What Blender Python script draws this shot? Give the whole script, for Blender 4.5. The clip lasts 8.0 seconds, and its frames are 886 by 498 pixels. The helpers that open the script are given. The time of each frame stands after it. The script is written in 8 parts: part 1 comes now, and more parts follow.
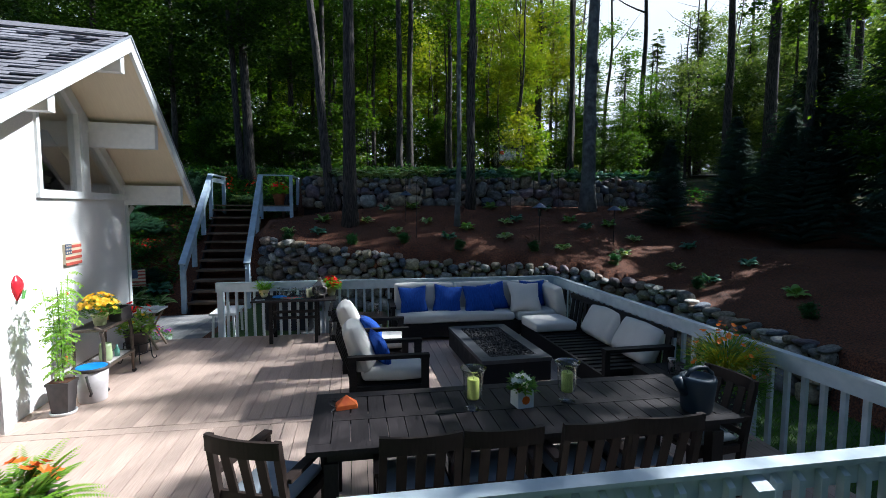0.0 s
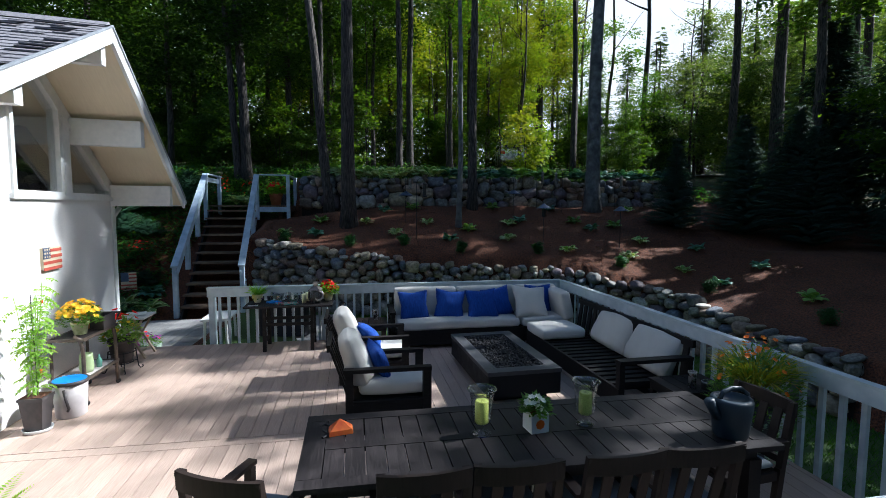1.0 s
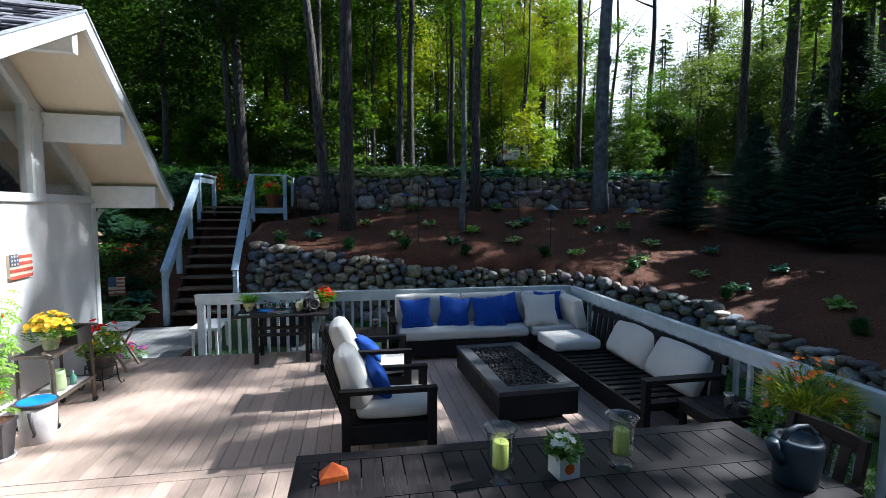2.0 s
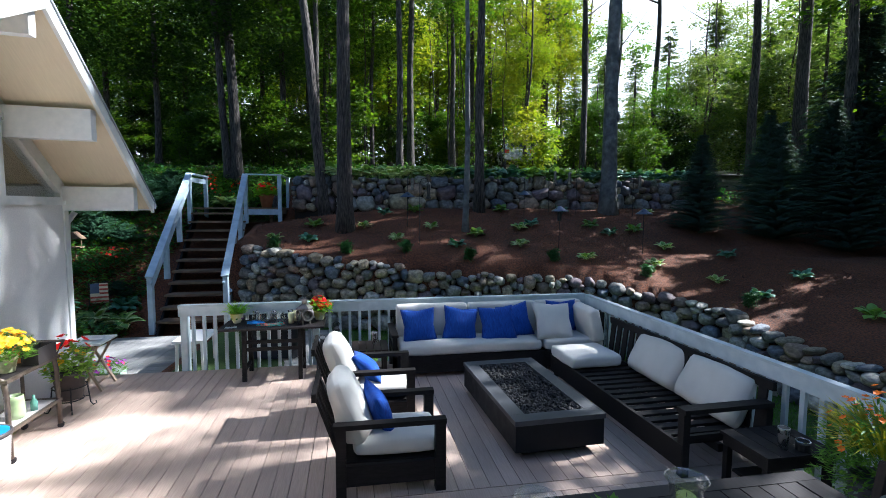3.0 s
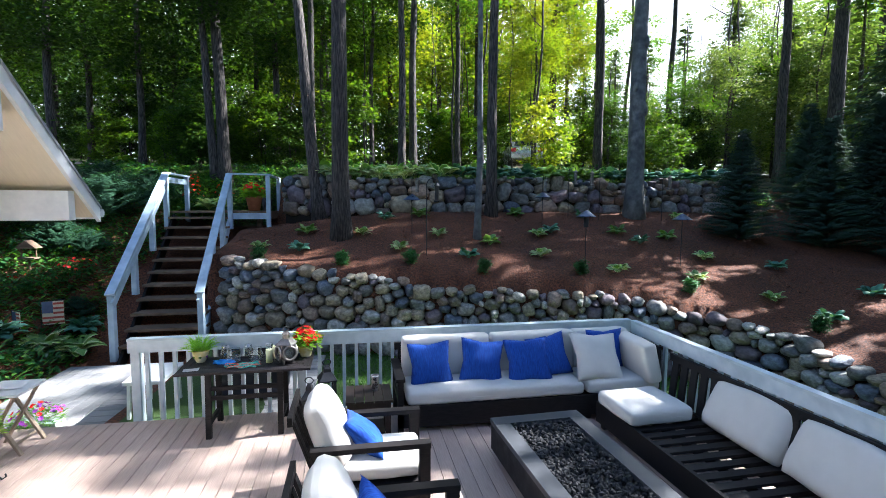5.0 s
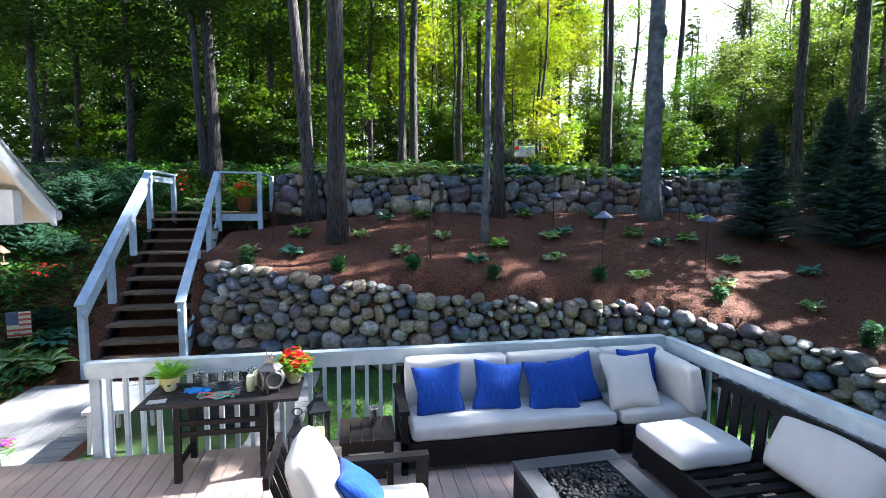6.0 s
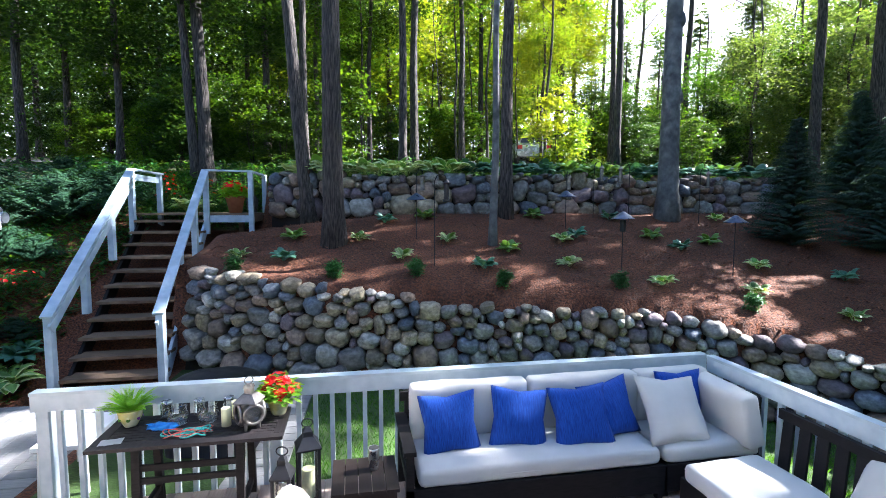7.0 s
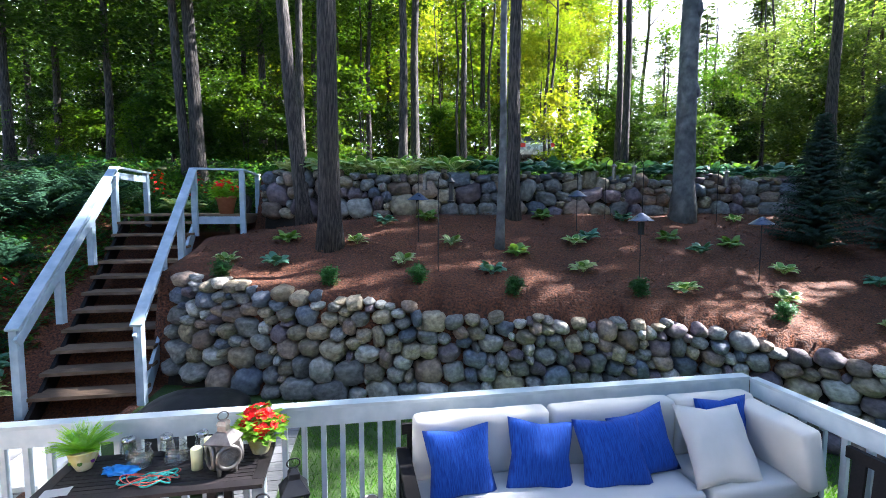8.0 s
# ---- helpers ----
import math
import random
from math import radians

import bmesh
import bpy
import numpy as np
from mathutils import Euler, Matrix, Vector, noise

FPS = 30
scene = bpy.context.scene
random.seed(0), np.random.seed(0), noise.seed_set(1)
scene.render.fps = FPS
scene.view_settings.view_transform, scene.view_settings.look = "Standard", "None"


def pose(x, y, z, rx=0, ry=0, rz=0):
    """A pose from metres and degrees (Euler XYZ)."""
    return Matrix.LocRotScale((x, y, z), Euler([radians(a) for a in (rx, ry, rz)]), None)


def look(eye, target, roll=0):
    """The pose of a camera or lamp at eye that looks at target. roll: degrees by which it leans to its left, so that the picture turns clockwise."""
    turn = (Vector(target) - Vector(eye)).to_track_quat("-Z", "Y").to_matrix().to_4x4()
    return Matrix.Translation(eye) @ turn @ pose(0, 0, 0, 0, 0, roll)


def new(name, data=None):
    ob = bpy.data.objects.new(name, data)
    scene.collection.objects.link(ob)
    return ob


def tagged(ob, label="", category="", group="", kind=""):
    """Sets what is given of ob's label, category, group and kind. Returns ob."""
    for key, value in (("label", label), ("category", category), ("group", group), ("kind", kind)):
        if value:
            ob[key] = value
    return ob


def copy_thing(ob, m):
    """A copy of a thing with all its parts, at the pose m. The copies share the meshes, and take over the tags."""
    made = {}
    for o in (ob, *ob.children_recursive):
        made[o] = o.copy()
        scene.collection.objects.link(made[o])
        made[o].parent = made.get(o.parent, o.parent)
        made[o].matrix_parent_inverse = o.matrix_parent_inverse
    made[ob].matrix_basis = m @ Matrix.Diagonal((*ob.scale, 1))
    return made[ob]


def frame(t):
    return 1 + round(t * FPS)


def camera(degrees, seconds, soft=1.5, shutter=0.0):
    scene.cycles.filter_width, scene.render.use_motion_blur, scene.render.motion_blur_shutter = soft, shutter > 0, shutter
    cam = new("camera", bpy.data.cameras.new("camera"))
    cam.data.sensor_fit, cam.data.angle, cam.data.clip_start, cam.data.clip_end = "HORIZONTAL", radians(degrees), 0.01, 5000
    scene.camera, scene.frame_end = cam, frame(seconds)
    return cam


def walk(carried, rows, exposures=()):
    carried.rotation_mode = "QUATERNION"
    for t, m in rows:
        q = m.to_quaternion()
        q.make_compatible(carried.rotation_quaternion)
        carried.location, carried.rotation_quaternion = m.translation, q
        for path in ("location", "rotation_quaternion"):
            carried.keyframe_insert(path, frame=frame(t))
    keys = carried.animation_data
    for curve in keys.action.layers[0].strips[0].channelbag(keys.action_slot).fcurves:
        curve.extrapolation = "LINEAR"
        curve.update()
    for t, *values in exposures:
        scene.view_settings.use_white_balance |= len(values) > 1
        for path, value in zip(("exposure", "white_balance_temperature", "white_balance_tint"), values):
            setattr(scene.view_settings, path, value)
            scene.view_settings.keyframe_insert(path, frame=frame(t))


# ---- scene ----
cam = camera(83.4, 8.0, soft=0.9)
PATH = [
    (0, (-3.836, -8.973, 2.238), (-3.486, -7.011, 2.072), 0.2),
    (0.5, (-3.821, -8.807, 2.244), (-3.470, -6.845, 2.079), 0.2),
    (1, (-3.804, -8.591, 2.254), (-3.453, -6.629, 2.088), 0.2),
    (1.5, (-3.786, -8.341, 2.265), (-3.437, -6.379, 2.100), 0.2),
    (3, (-3.755, -7.436, 2.318), (-3.400, -5.475, 2.152), 0.2),
    (3.5, (-3.734, -7.093, 2.338), (-3.381, -5.132, 2.171), 0.3),
    (4, (-3.721, -6.746, 2.360), (-3.367, -4.785, 2.194), 0.2),
    (4.5, (-3.711, -6.373, 2.393), (-3.356, -4.412, 2.226), 0.2),
    (6, (-3.665, -5.174, 2.435), (-3.305, -3.214, 2.266), 0.2),
    (6.5, (-3.649, -4.794, 2.433), (-3.288, -2.834, 2.265), 0.1),
    (7, (-3.628, -4.427, 2.427), (-3.266, -2.467, 2.261), 0.1),
    (7.5, (-3.603, -4.081, 2.443), (-3.242, -2.121, 2.274), 0.1),
    (8, (-3.586, -3.816, 2.454), (-3.223, -1.856, 2.285), 0.1),
]
EXPOSURES = [(0.0, 1.06, 5600, 8), (1.7, 1.3, 5600, 8), (2.8, 1.8, 5600, 9), (3.5, 2.05, 5650, 10), (4.7, 2.45, 5700, 11), (6.0, 2.85, 5750, 13), (8.0, 3.05, 5800, 15)]
walk(cam, [(t, look(eye, goal, roll)) for t, eye, goal, roll in PATH], EXPOSURES)

# ---- world and sun ----
SUN_EL, SUN_AZ = radians(41.4), radians(9.7)      # azimuth from +x towards +y
world = bpy.data.worlds.new("sky")
scene.world = world
world.use_nodes = True
wn = world.node_tree
sky = wn.nodes.new("ShaderNodeTexSky")
sky.sky_type = "NISHITA"
sky.sun_disc = False
sky.sun_elevation = SUN_EL
sky.sun_rotation = radians(90) - SUN_AZ
wn.links.new(sky.outputs[0], wn.nodes["Background"].inputs[0])
sky.dust_density, sky.air_density = 0.8, 1.0
wn.nodes["Background"].inputs[1].default_value = 0.05
sun = new("sun", bpy.data.lights.new("sun", "SUN"))
sun.data.energy, sun.data.angle, sun.data.color = 5.0, radians(0.6), (1.0, 0.95, 0.87)
sun.matrix_world = look((0, 0, 30), (-math.cos(SUN_EL) * math.cos(SUN_AZ), -math.cos(SUN_EL) * math.sin(SUN_AZ), 30 - math.sin(SUN_EL)))


# ---- materials ----
def nodes_of(name):
    m = bpy.data.materials.new(name)
    m.use_nodes = True
    nt = m.node_tree
    return m, nt, nt.nodes["Principled BSDF"]


def mixrgb(nt, fac, a, b, mode="MIX"):
    n = nt.nodes.new("ShaderNodeMix")
    n.data_type, n.blend_type = "RGBA", mode
    for sock, v in ((n.inputs["Factor"], fac), (n.inputs["A"], a), (n.inputs["B"], b)):
        if isinstance(v, bpy.types.NodeSocket):
            nt.links.new(v, sock)
        elif isinstance(v, (int, float)):
            sock.default_value = v
        else:
            sock.default_value = (*v, 1)
    return n.outputs["Result"]


def noise_fac(nt, coord, scale, stretch=(1, 1, 1), detail=4, lo=0.3, hi=0.7):
    mp = nt.nodes.new("ShaderNodeMapping")
    mp.inputs["Scale"].default_value = stretch
    nt.links.new(coord, mp.inputs["Vector"])
    n = nt.nodes.new("ShaderNodeTexNoise")
    n.inputs["Scale"].default_value, n.inputs["Detail"].default_value = scale, detail
    nt.links.new(mp.outputs[0], n.inputs["Vector"])
    r = nt.nodes.new("ShaderNodeMapRange")
    r.inputs[1].default_value, r.inputs[2].default_value = lo, hi
    nt.links.new(n.outputs["Fac"], r.inputs[0])
    return r.outputs[0], n.outputs["Fac"]


def surface(name, a, b, rough=0.6, metal=0.0, scale=8, stretch=(1, 1, 1), bump=0.2, dist=0.004, per_object=0.0, per_island=0.0,
            stain=0.25, stain_scale=1.3, world_space=False, lo=0.3, hi=0.7, spec=0.5, fine=None, sheen=0.0):
    """Two base colours mixed by grain, larger stains over them, fine relief."""
    m, nt, p = nodes_of(name)
    if world_space:
        coord = nt.nodes.new("ShaderNodeNewGeometry").outputs["Position"]
    else:
        coord = nt.nodes.new("ShaderNodeTexCoord").outputs["Object"]
    if per_object:
        info = nt.nodes.new("ShaderNodeObjectInfo").outputs["Random"]
        add = nt.nodes.new("ShaderNodeVectorMath")
        add.operation = "ADD"
        cx = nt.nodes.new("ShaderNodeCombineXYZ")
        mu = nt.nodes.new("ShaderNodeMath")
        mu.operation = "MULTIPLY"
        mu.inputs[1].default_value = 31.7
        nt.links.new(info, mu.inputs[0])
        for i in range(3):
            nt.links.new(mu.outputs[0], cx.inputs[i])
        nt.links.new(coord, add.inputs[0])
        nt.links.new(cx.outputs[0], add.inputs[1])
        coord = add.outputs[0]
    f, raw = noise_fac(nt, coord, scale, stretch, 6, lo, hi)
    col = mixrgb(nt, f, a, b)
    if stain:
        g, _ = noise_fac(nt, coord, stain_scale, (1, 1, 1), 3, 0.42, 0.72)
        k = nt.nodes.new("ShaderNodeMath")
        k.operation = "MULTIPLY"
        k.inputs[1].default_value = stain
        nt.links.new(g, k.inputs[0])
        col = mixrgb(nt, k.outputs[0], col, tuple(c * 0.45 for c in a))
    for amount, source in ((per_object, "o"), (per_island, "i")):
        if amount:
            rnd = nt.nodes.new("ShaderNodeObjectInfo").outputs["Random"] if source == "o" else nt.nodes.new("ShaderNodeNewGeometry").outputs["Random Per Island"]
            hsv = nt.nodes.new("ShaderNodeHueSaturation")
            r = nt.nodes.new("ShaderNodeMapRange")
            r.inputs[3].default_value, r.inputs[4].default_value = 1 - amount, 1 + amount
            nt.links.new(rnd, r.inputs[0])
            nt.links.new(r.outputs[0], hsv.inputs["Value"])
            nt.links.new(col, hsv.inputs["Color"])
            col = hsv.outputs[0]
    nt.links.new(col, p.inputs["Base Color"])
    rr = nt.nodes.new("ShaderNodeMapRange")
    rr.inputs[3].default_value, rr.inputs[4].default_value = max(0.02, rough - 0.1), min(1, rough + 0.12)
    nt.links.new(f, rr.inputs[0])
    nt.links.new(rr.outputs[0], p.inputs["Roughness"])
    p.inputs["Metallic"].default_value = metal
    p.inputs["Specular IOR Level"].default_value = spec
    if sheen:
        p.inputs["Sheen Weight"].default_value = sheen
    if bump:
        bp = nt.nodes.new("ShaderNodeBump")
        bp.inputs["Strength"].default_value, bp.inputs["Distance"].default_value = bump, dist
        src = raw
        if fine:
            _, src = noise_fac(nt, coord, fine, stretch, 3)
        nt.links.new(src, bp.inputs["Height"])
        nt.links.new(bp.outputs[0], p.inputs["Normal"])
    return m


def foliage(name, a, b, glow=0.45, rough=0.45, c=None, per_object=0.25):
    """Leaves: diffuse and translucent, hue by leaf."""
    m, nt, p = nodes_of(name)
    geo = nt.nodes.new("ShaderNodeNewGeometry")
    col = mixrgb(nt, geo.outputs["Random Per Island"], a, b)
    f, _ = noise_fac(nt, geo.outputs["Position"], 0.35, (1, 1, 1), 2, 0.42, 0.62)
    if c:
        col = mixrgb(nt, f, col, c)
    hsv = nt.nodes.new("ShaderNodeHueSaturation")
    r = nt.nodes.new("ShaderNodeMapRange")
    r.inputs[3].default_value, r.inputs[4].default_value = 1 - per_object, 1 + per_object
    nt.links.new(nt.nodes.new("ShaderNodeObjectInfo").outputs["Random"], r.inputs[0])
    nt.links.new(r.outputs[0], hsv.inputs["Value"])
    nt.links.new(col, hsv.inputs["Color"])
    col = hsv.outputs[0]
    nt.links.new(col, p.inputs["Base Color"])
    p.inputs["Roughness"].default_value = rough
    p.inputs["Specular IOR Level"].default_value = 0.35
    tr = nt.nodes.new("ShaderNodeBsdfTranslucent")
    bright = mixrgb(nt, 1.0, col, (1.7, 1.65, 0.55), "MULTIPLY")
    nt.links.new(bright, tr.inputs["Color"])
    mx = nt.nodes.new("ShaderNodeMixShader")
    mx.inputs[0].default_value = glow
    nt.links.new(p.outputs[0], mx.inputs[1])
    nt.links.new(tr.outputs[0], mx.inputs[2])
    nt.links.new(mx.outputs[0], nt.nodes["Material Output"].inputs["Surface"])
    return m


def glass_material(name, tint=(1, 1, 1), rough=0.02):
    """Thin clear glass: what is behind shows through, with a sheen that grows at the edges."""
    m, nt, p = nodes_of(name)
    nt.nodes.remove(p)
    clear, gloss = nt.nodes.new("ShaderNodeBsdfTransparent"), nt.nodes.new("ShaderNodeBsdfGlossy")
    clear.inputs["Color"].default_value = (*tint, 1)
    gloss.inputs["Roughness"].default_value = rough
    lw, mx = nt.nodes.new("ShaderNodeLayerWeight"), nt.nodes.new("ShaderNodeMixShader")
    rise, fade = nt.nodes.new("ShaderNodeMath"), nt.nodes.new("ShaderNodeMath")
    rise.operation, fade.operation = "POWER", "MULTIPLY_ADD"
    rise.inputs[1].default_value = 3.5
    fade.inputs[1].default_value, fade.inputs[2].default_value = 0.80, 0.09
    nt.links.new(lw.outputs["Facing"], rise.inputs[0])
    nt.links.new(rise.outputs[0], fade.inputs[0])
    nt.links.new(fade.outputs[0], mx.inputs[0])
    nt.links.new(clear.outputs[0], mx.inputs[1])
    nt.links.new(gloss.outputs[0], mx.inputs[2])
    nt.links.new(mx.outputs[0], nt.nodes["Material Output"].inputs["Surface"])
    return m


WHITE = surface("painted_white_wood", (0.70, 0.72, 0.73), (0.80, 0.81, 0.81), 0.45, scale=14, stretch=(1, 1, 1), bump=0.15, stain=0.22, stain_scale=2.5)
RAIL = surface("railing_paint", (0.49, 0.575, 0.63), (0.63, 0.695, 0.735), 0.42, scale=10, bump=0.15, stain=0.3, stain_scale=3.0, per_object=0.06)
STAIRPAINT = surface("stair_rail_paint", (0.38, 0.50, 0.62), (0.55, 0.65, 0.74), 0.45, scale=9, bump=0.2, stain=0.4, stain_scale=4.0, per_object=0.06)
STUCCO = surface("house_stucco", (0.70, 0.70, 0.70), (0.80, 0.79, 0.78), 0.85, scale=60, bump=0.5, dist=0.006, stain=0.10, stain_scale=1.2)
SOFFIT = surface("soffit_boards", (0.70, 0.60, 0.45), (0.77, 0.67, 0.51), 0.7, scale=6, stretch=(12, 1, 1), bump=0.15, stain=0.15)
DECKMAT = surface("composite_decking", (0.42, 0.31, 0.25), (0.55, 0.42, 0.35), 0.62, scale=22, stretch=(6, 0.35, 1), bump=0.3, dist=0.002, per_object=0.10, stain=0.3, stain_scale=1.1)
WALKMAT = surface("weathered_grey_planks", (0.20, 0.20, 0.20), (0.33, 0.32, 0.31), 0.8, scale=16, stretch=(0.4, 7, 1), bump=0.4, per_object=0.15, stain=0.4)
TREADMAT = surface("weathered_stair_planks", (0.12, 0.080, 0.052), (0.27, 0.185, 0.125), 0.85, scale=16, stretch=(0.4, 7, 1), bump=0.4, per_object=0.15, stain=0.4, spec=0.2)
DARKWOOD = surface("dark_stained_wood", (0.010, 0.009, 0.009), (0.024, 0.021, 0.021), 0.6, scale=14, stretch=(1, 5, 5), bump=0.25, dist=0.002, per_object=0.12, stain=0.2, spec=0.15)
TABLEWOOD = surface("weathered_dark_teak", (0.014, 0.0115, 0.0125), (0.034, 0.028, 0.029), 0.58, scale=14, stretch=(6, 0.5, 2), bump=0.3, dist=0.002, per_object=0.2, stain=0.35, stain_scale=2.0, spec=0.28)
CHAIRWOOD = surface("brown_teak", (0.018, 0.012, 0.010), (0.038, 0.026, 0.022), 0.55, scale=14, stretch=(5, 5, 0.7), bump=0.25, dist=0.002, per_object=0.12, stain=0.2, spec=0.25)
CUSHION = surface("cream_cushion_fabric", (0.60, 0.575, 0.53), (0.67, 0.645, 0.60), 0.9, scale=5, bump=0.25, dist=0.003, stain=0.06, fine=260, sheen=0.15)
BLUECLOTH = surface("blue_pillow_fabric", (0.006, 0.032, 0.22), (0.024, 0.10, 0.44), 0.85, scale=16, stretch=(9, 0.9, 1), bump=0.4, dist=0.003, stain=0.12, sheen=0.04, spec=0.2)
CONCRETE = surface("dark_cast_stone", (0.040, 0.043, 0.050), (0.070, 0.074, 0.083), 0.6, scale=12, bump=0.2, stain=0.25)
LAVA = surface("black_lava_rock", (0.006, 0.006, 0.007), (0.022, 0.022, 0.024), 0.75, scale=30, bump=0.4, per_island=0.6, stain=0)
MULCH = surface("bark_mulch", (0.018, 0.008, 0.005), (0.25, 0.086, 0.038), 0.95, scale=34, bump=1.0, dist=0.03, stain=0.45, stain_scale=0.9, world_space=True)
LAWN = surface("lawn_soil", (0.03, 0.06, 0.012), (0.06, 0.12, 0.02), 0.9, scale=40, bump=0.8, dist=0.02, stain=0.3, world_space=True)
FLOOR = surface("forest_floor", (0.06, 0.045, 0.025), (0.09, 0.10, 0.03), 0.95, scale=6, bump=0.8, dist=0.05, stain=0.4, stain_scale=0.4, world_space=True)
ROADMAT = surface("gravel_road", (0.10, 0.10, 0.095), (0.15, 0.145, 0.14), 0.9, scale=30, bump=0.5, stain=0.3, world_space=True)
BARK = surface("furrowed_bark", (0.016, 0.013, 0.012), (0.125, 0.104, 0.093), 0.9, scale=11, stretch=(4, 4, 0.45), bump=1.0, dist=0.07, per_object=0.2, stain=0.3, lo=0.38, hi=0.64)
GREYBARK = surface("smooth_grey_bark", (0.065, 0.068, 0.072), (0.20, 0.203, 0.203), 0.8, scale=6, stretch=(1.4, 1.4, 1.1), bump=0.8, dist=0.03, stain=0.65, stain_scale=3.5)
SHINGLE = surface("asphalt_shingle", (0.16, 0.155, 0.175), (0.30, 0.29, 0.32), 0.9, scale=40, bump=0.6, per_object=0.08, per_island=0.24, stain=0.2)
GREYMETAL = surface("grey_painted_metal", (0.30, 0.33, 0.38), (0.42, 0.45, 0.50), 0.4, metal=0.3, scale=10, bump=0.05, stain=0.15)
BLACKMETAL = surface("black_metal", (0.010, 0.010, 0.013), (0.022, 0.023, 0.028), 0.5, metal=0.15, scale=20, bump=0.1, stain=0.1)
STEEL = surface("brushed_steel", (0.45, 0.45, 0.46), (0.6, 0.6, 0.61), 0.28, metal=1.0, scale=20, bump=0.05, stain=0.1)
PEWTER = surface("aged_pewter", (0.12, 0.11, 0.10), (0.30, 0.28, 0.27), 0.4, metal=0.8, scale=18, bump=0.2, stain=0.4)
TERRACOTTA = surface("terracotta", (0.40, 0.13, 0.06), (0.52, 0.20, 0.10), 0.8, scale=12, bump=0.2, stain=0.3)
DARKPOT = surface("dark_resin", (0.035, 0.03, 0.032), (0.07, 0.06, 0.06), 0.5, scale=12, bump=0.15, stain=0.2)
WAX = surface("ivory_wax", (0.70, 0.68, 0.40), (0.78, 0.75, 0.48), 0.5, scale=6, bump=0.05, stain=0.05)
GREENWAX = surface("lime_wax", (0.50, 0.56, 0.12), (0.62, 0.66, 0.20), 0.5, scale=6, bump=0.05, stain=0.05)
BLUEPLASTIC = surface("navy_plastic", (0.011, 0.026, 0.045), (0.019, 0.040, 0.062), 0.5, scale=8, bump=0.05, stain=0.15)
GLASS = glass_material("clear_glass", (0.96, 0.975, 0.97))
PANE = glass_material("window_glass", (0.93, 0.95, 0.95))
LEAF = foliage("maple_leaves", (0.022, 0.065, 0.006), (0.105, 0.18, 0.012), 0.52, 0.4, (0.05, 0.115, 0.010))
# sunlit, shaded and backlit tones of the wood are put into these colours
LEAF_SUN = foliage("sunlit_yellow_maple_leaves", (0.06, 0.13, 0.009), (0.16, 0.22, 0.010), 0.54, 0.4, (0.16, 0.185, 0.009))
LEAF_SHADE = foliage("shaded_hemlock_leaves", (0.013, 0.038, 0.008), (0.05, 0.10, 0.014), 0.38)
LEAF_BACKLIT = foliage("backlit_pale_leaves", (0.055, 0.10, 0.032), (0.15, 0.20, 0.06), 0.5)
NEEDLE = foliage("spruce_needles", (0.018, 0.045, 0.034), (0.055, 0.105, 0.075), 0.15, 0.85)
CEDAR = foliage("cedar_sprays", (0.04, 0.085, 0.022), (0.12, 0.18, 0.04), 0.4)
JUNIPER = foliage("juniper_sprays", (0.009, 0.038, 0.020), (0.028, 0.082, 0.036), 0.25, 0.75)
HOSTA = foliage("hosta_leaves", (0.09, 0.21, 0.05), (0.24, 0.38, 0.09), 0.25, 0.4, per_object=0.3)
HOSTA_PALE = foliage("variegated_hosta_leaves", (0.16, 0.30, 0.09), (0.42, 0.50, 0.20), 0.3, 0.4)
HOSTA_CREAM = foliage("cream_hosta_margin", (0.42, 0.50, 0.24), (0.62, 0.66, 0.40), 0.25, 0.4)
HOSTA_DARK = foliage("blue_green_hosta_leaves", (0.05, 0.15, 0.11), (0.12, 0.27, 0.17), 0.2, 0.4)
BOX = foliage("boxwood_leaves", (0.018, 0.085, 0.02), (0.04, 0.15, 0.035), 0.25)
FERN = foliage("fern_fronds", (0.16, 0.36, 0.03), (0.32, 0.52, 0.06), 0.4)
FERN_DARK = foliage("garden_leaves", (0.05, 0.14, 0.02), (0.14, 0.28, 0.04), 0.4)
TOMATO = foliage("tomato_leaves", (0.16, 0.33, 0.05), (0.34, 0.50, 0.12), 0.4)
RED = foliage("red_petals", (0.78, 0.008, 0.010), (0.95, 0.030, 0.020), 0.25)
YELLOW = foliage("yellow_petals", (0.75, 0.42, 0.01), (0.85, 0.60, 0.03), 0.25)
ORANGE = foliage("orange_petals", (0.80, 0.13, 0.015), (0.85, 0.28, 0.03), 0.25)
WHITEPETAL = foliage("white_petals", (0.78, 0.78, 0.76), (0.85, 0.85, 0.84), 0.25)
PURPLE = foliage("purple_petals", (0.16, 0.03, 0.30), (0.35, 0.06, 0.40), 0.25)
GRASS = foliage("grass_blades", (0.03, 0.10, 0.010), (0.08, 0.20, 0.02), 0.35)
CHIPS = foliage("mulch_chips", (0.025, 0.010, 0.006), (0.33, 0.135, 0.065), 0.0, 0.95)


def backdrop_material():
    """Emission for the far white sheet that stands in for the glaring sky."""
    m, nt, p = nodes_of("glowing_sky_white")
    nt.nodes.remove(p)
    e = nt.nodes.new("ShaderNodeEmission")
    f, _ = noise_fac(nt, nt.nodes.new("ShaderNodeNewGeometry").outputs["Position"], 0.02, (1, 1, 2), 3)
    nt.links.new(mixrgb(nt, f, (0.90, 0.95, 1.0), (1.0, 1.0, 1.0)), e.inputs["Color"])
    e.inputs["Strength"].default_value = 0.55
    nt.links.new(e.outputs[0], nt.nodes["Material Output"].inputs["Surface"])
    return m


SKY_GLOW = backdrop_material()


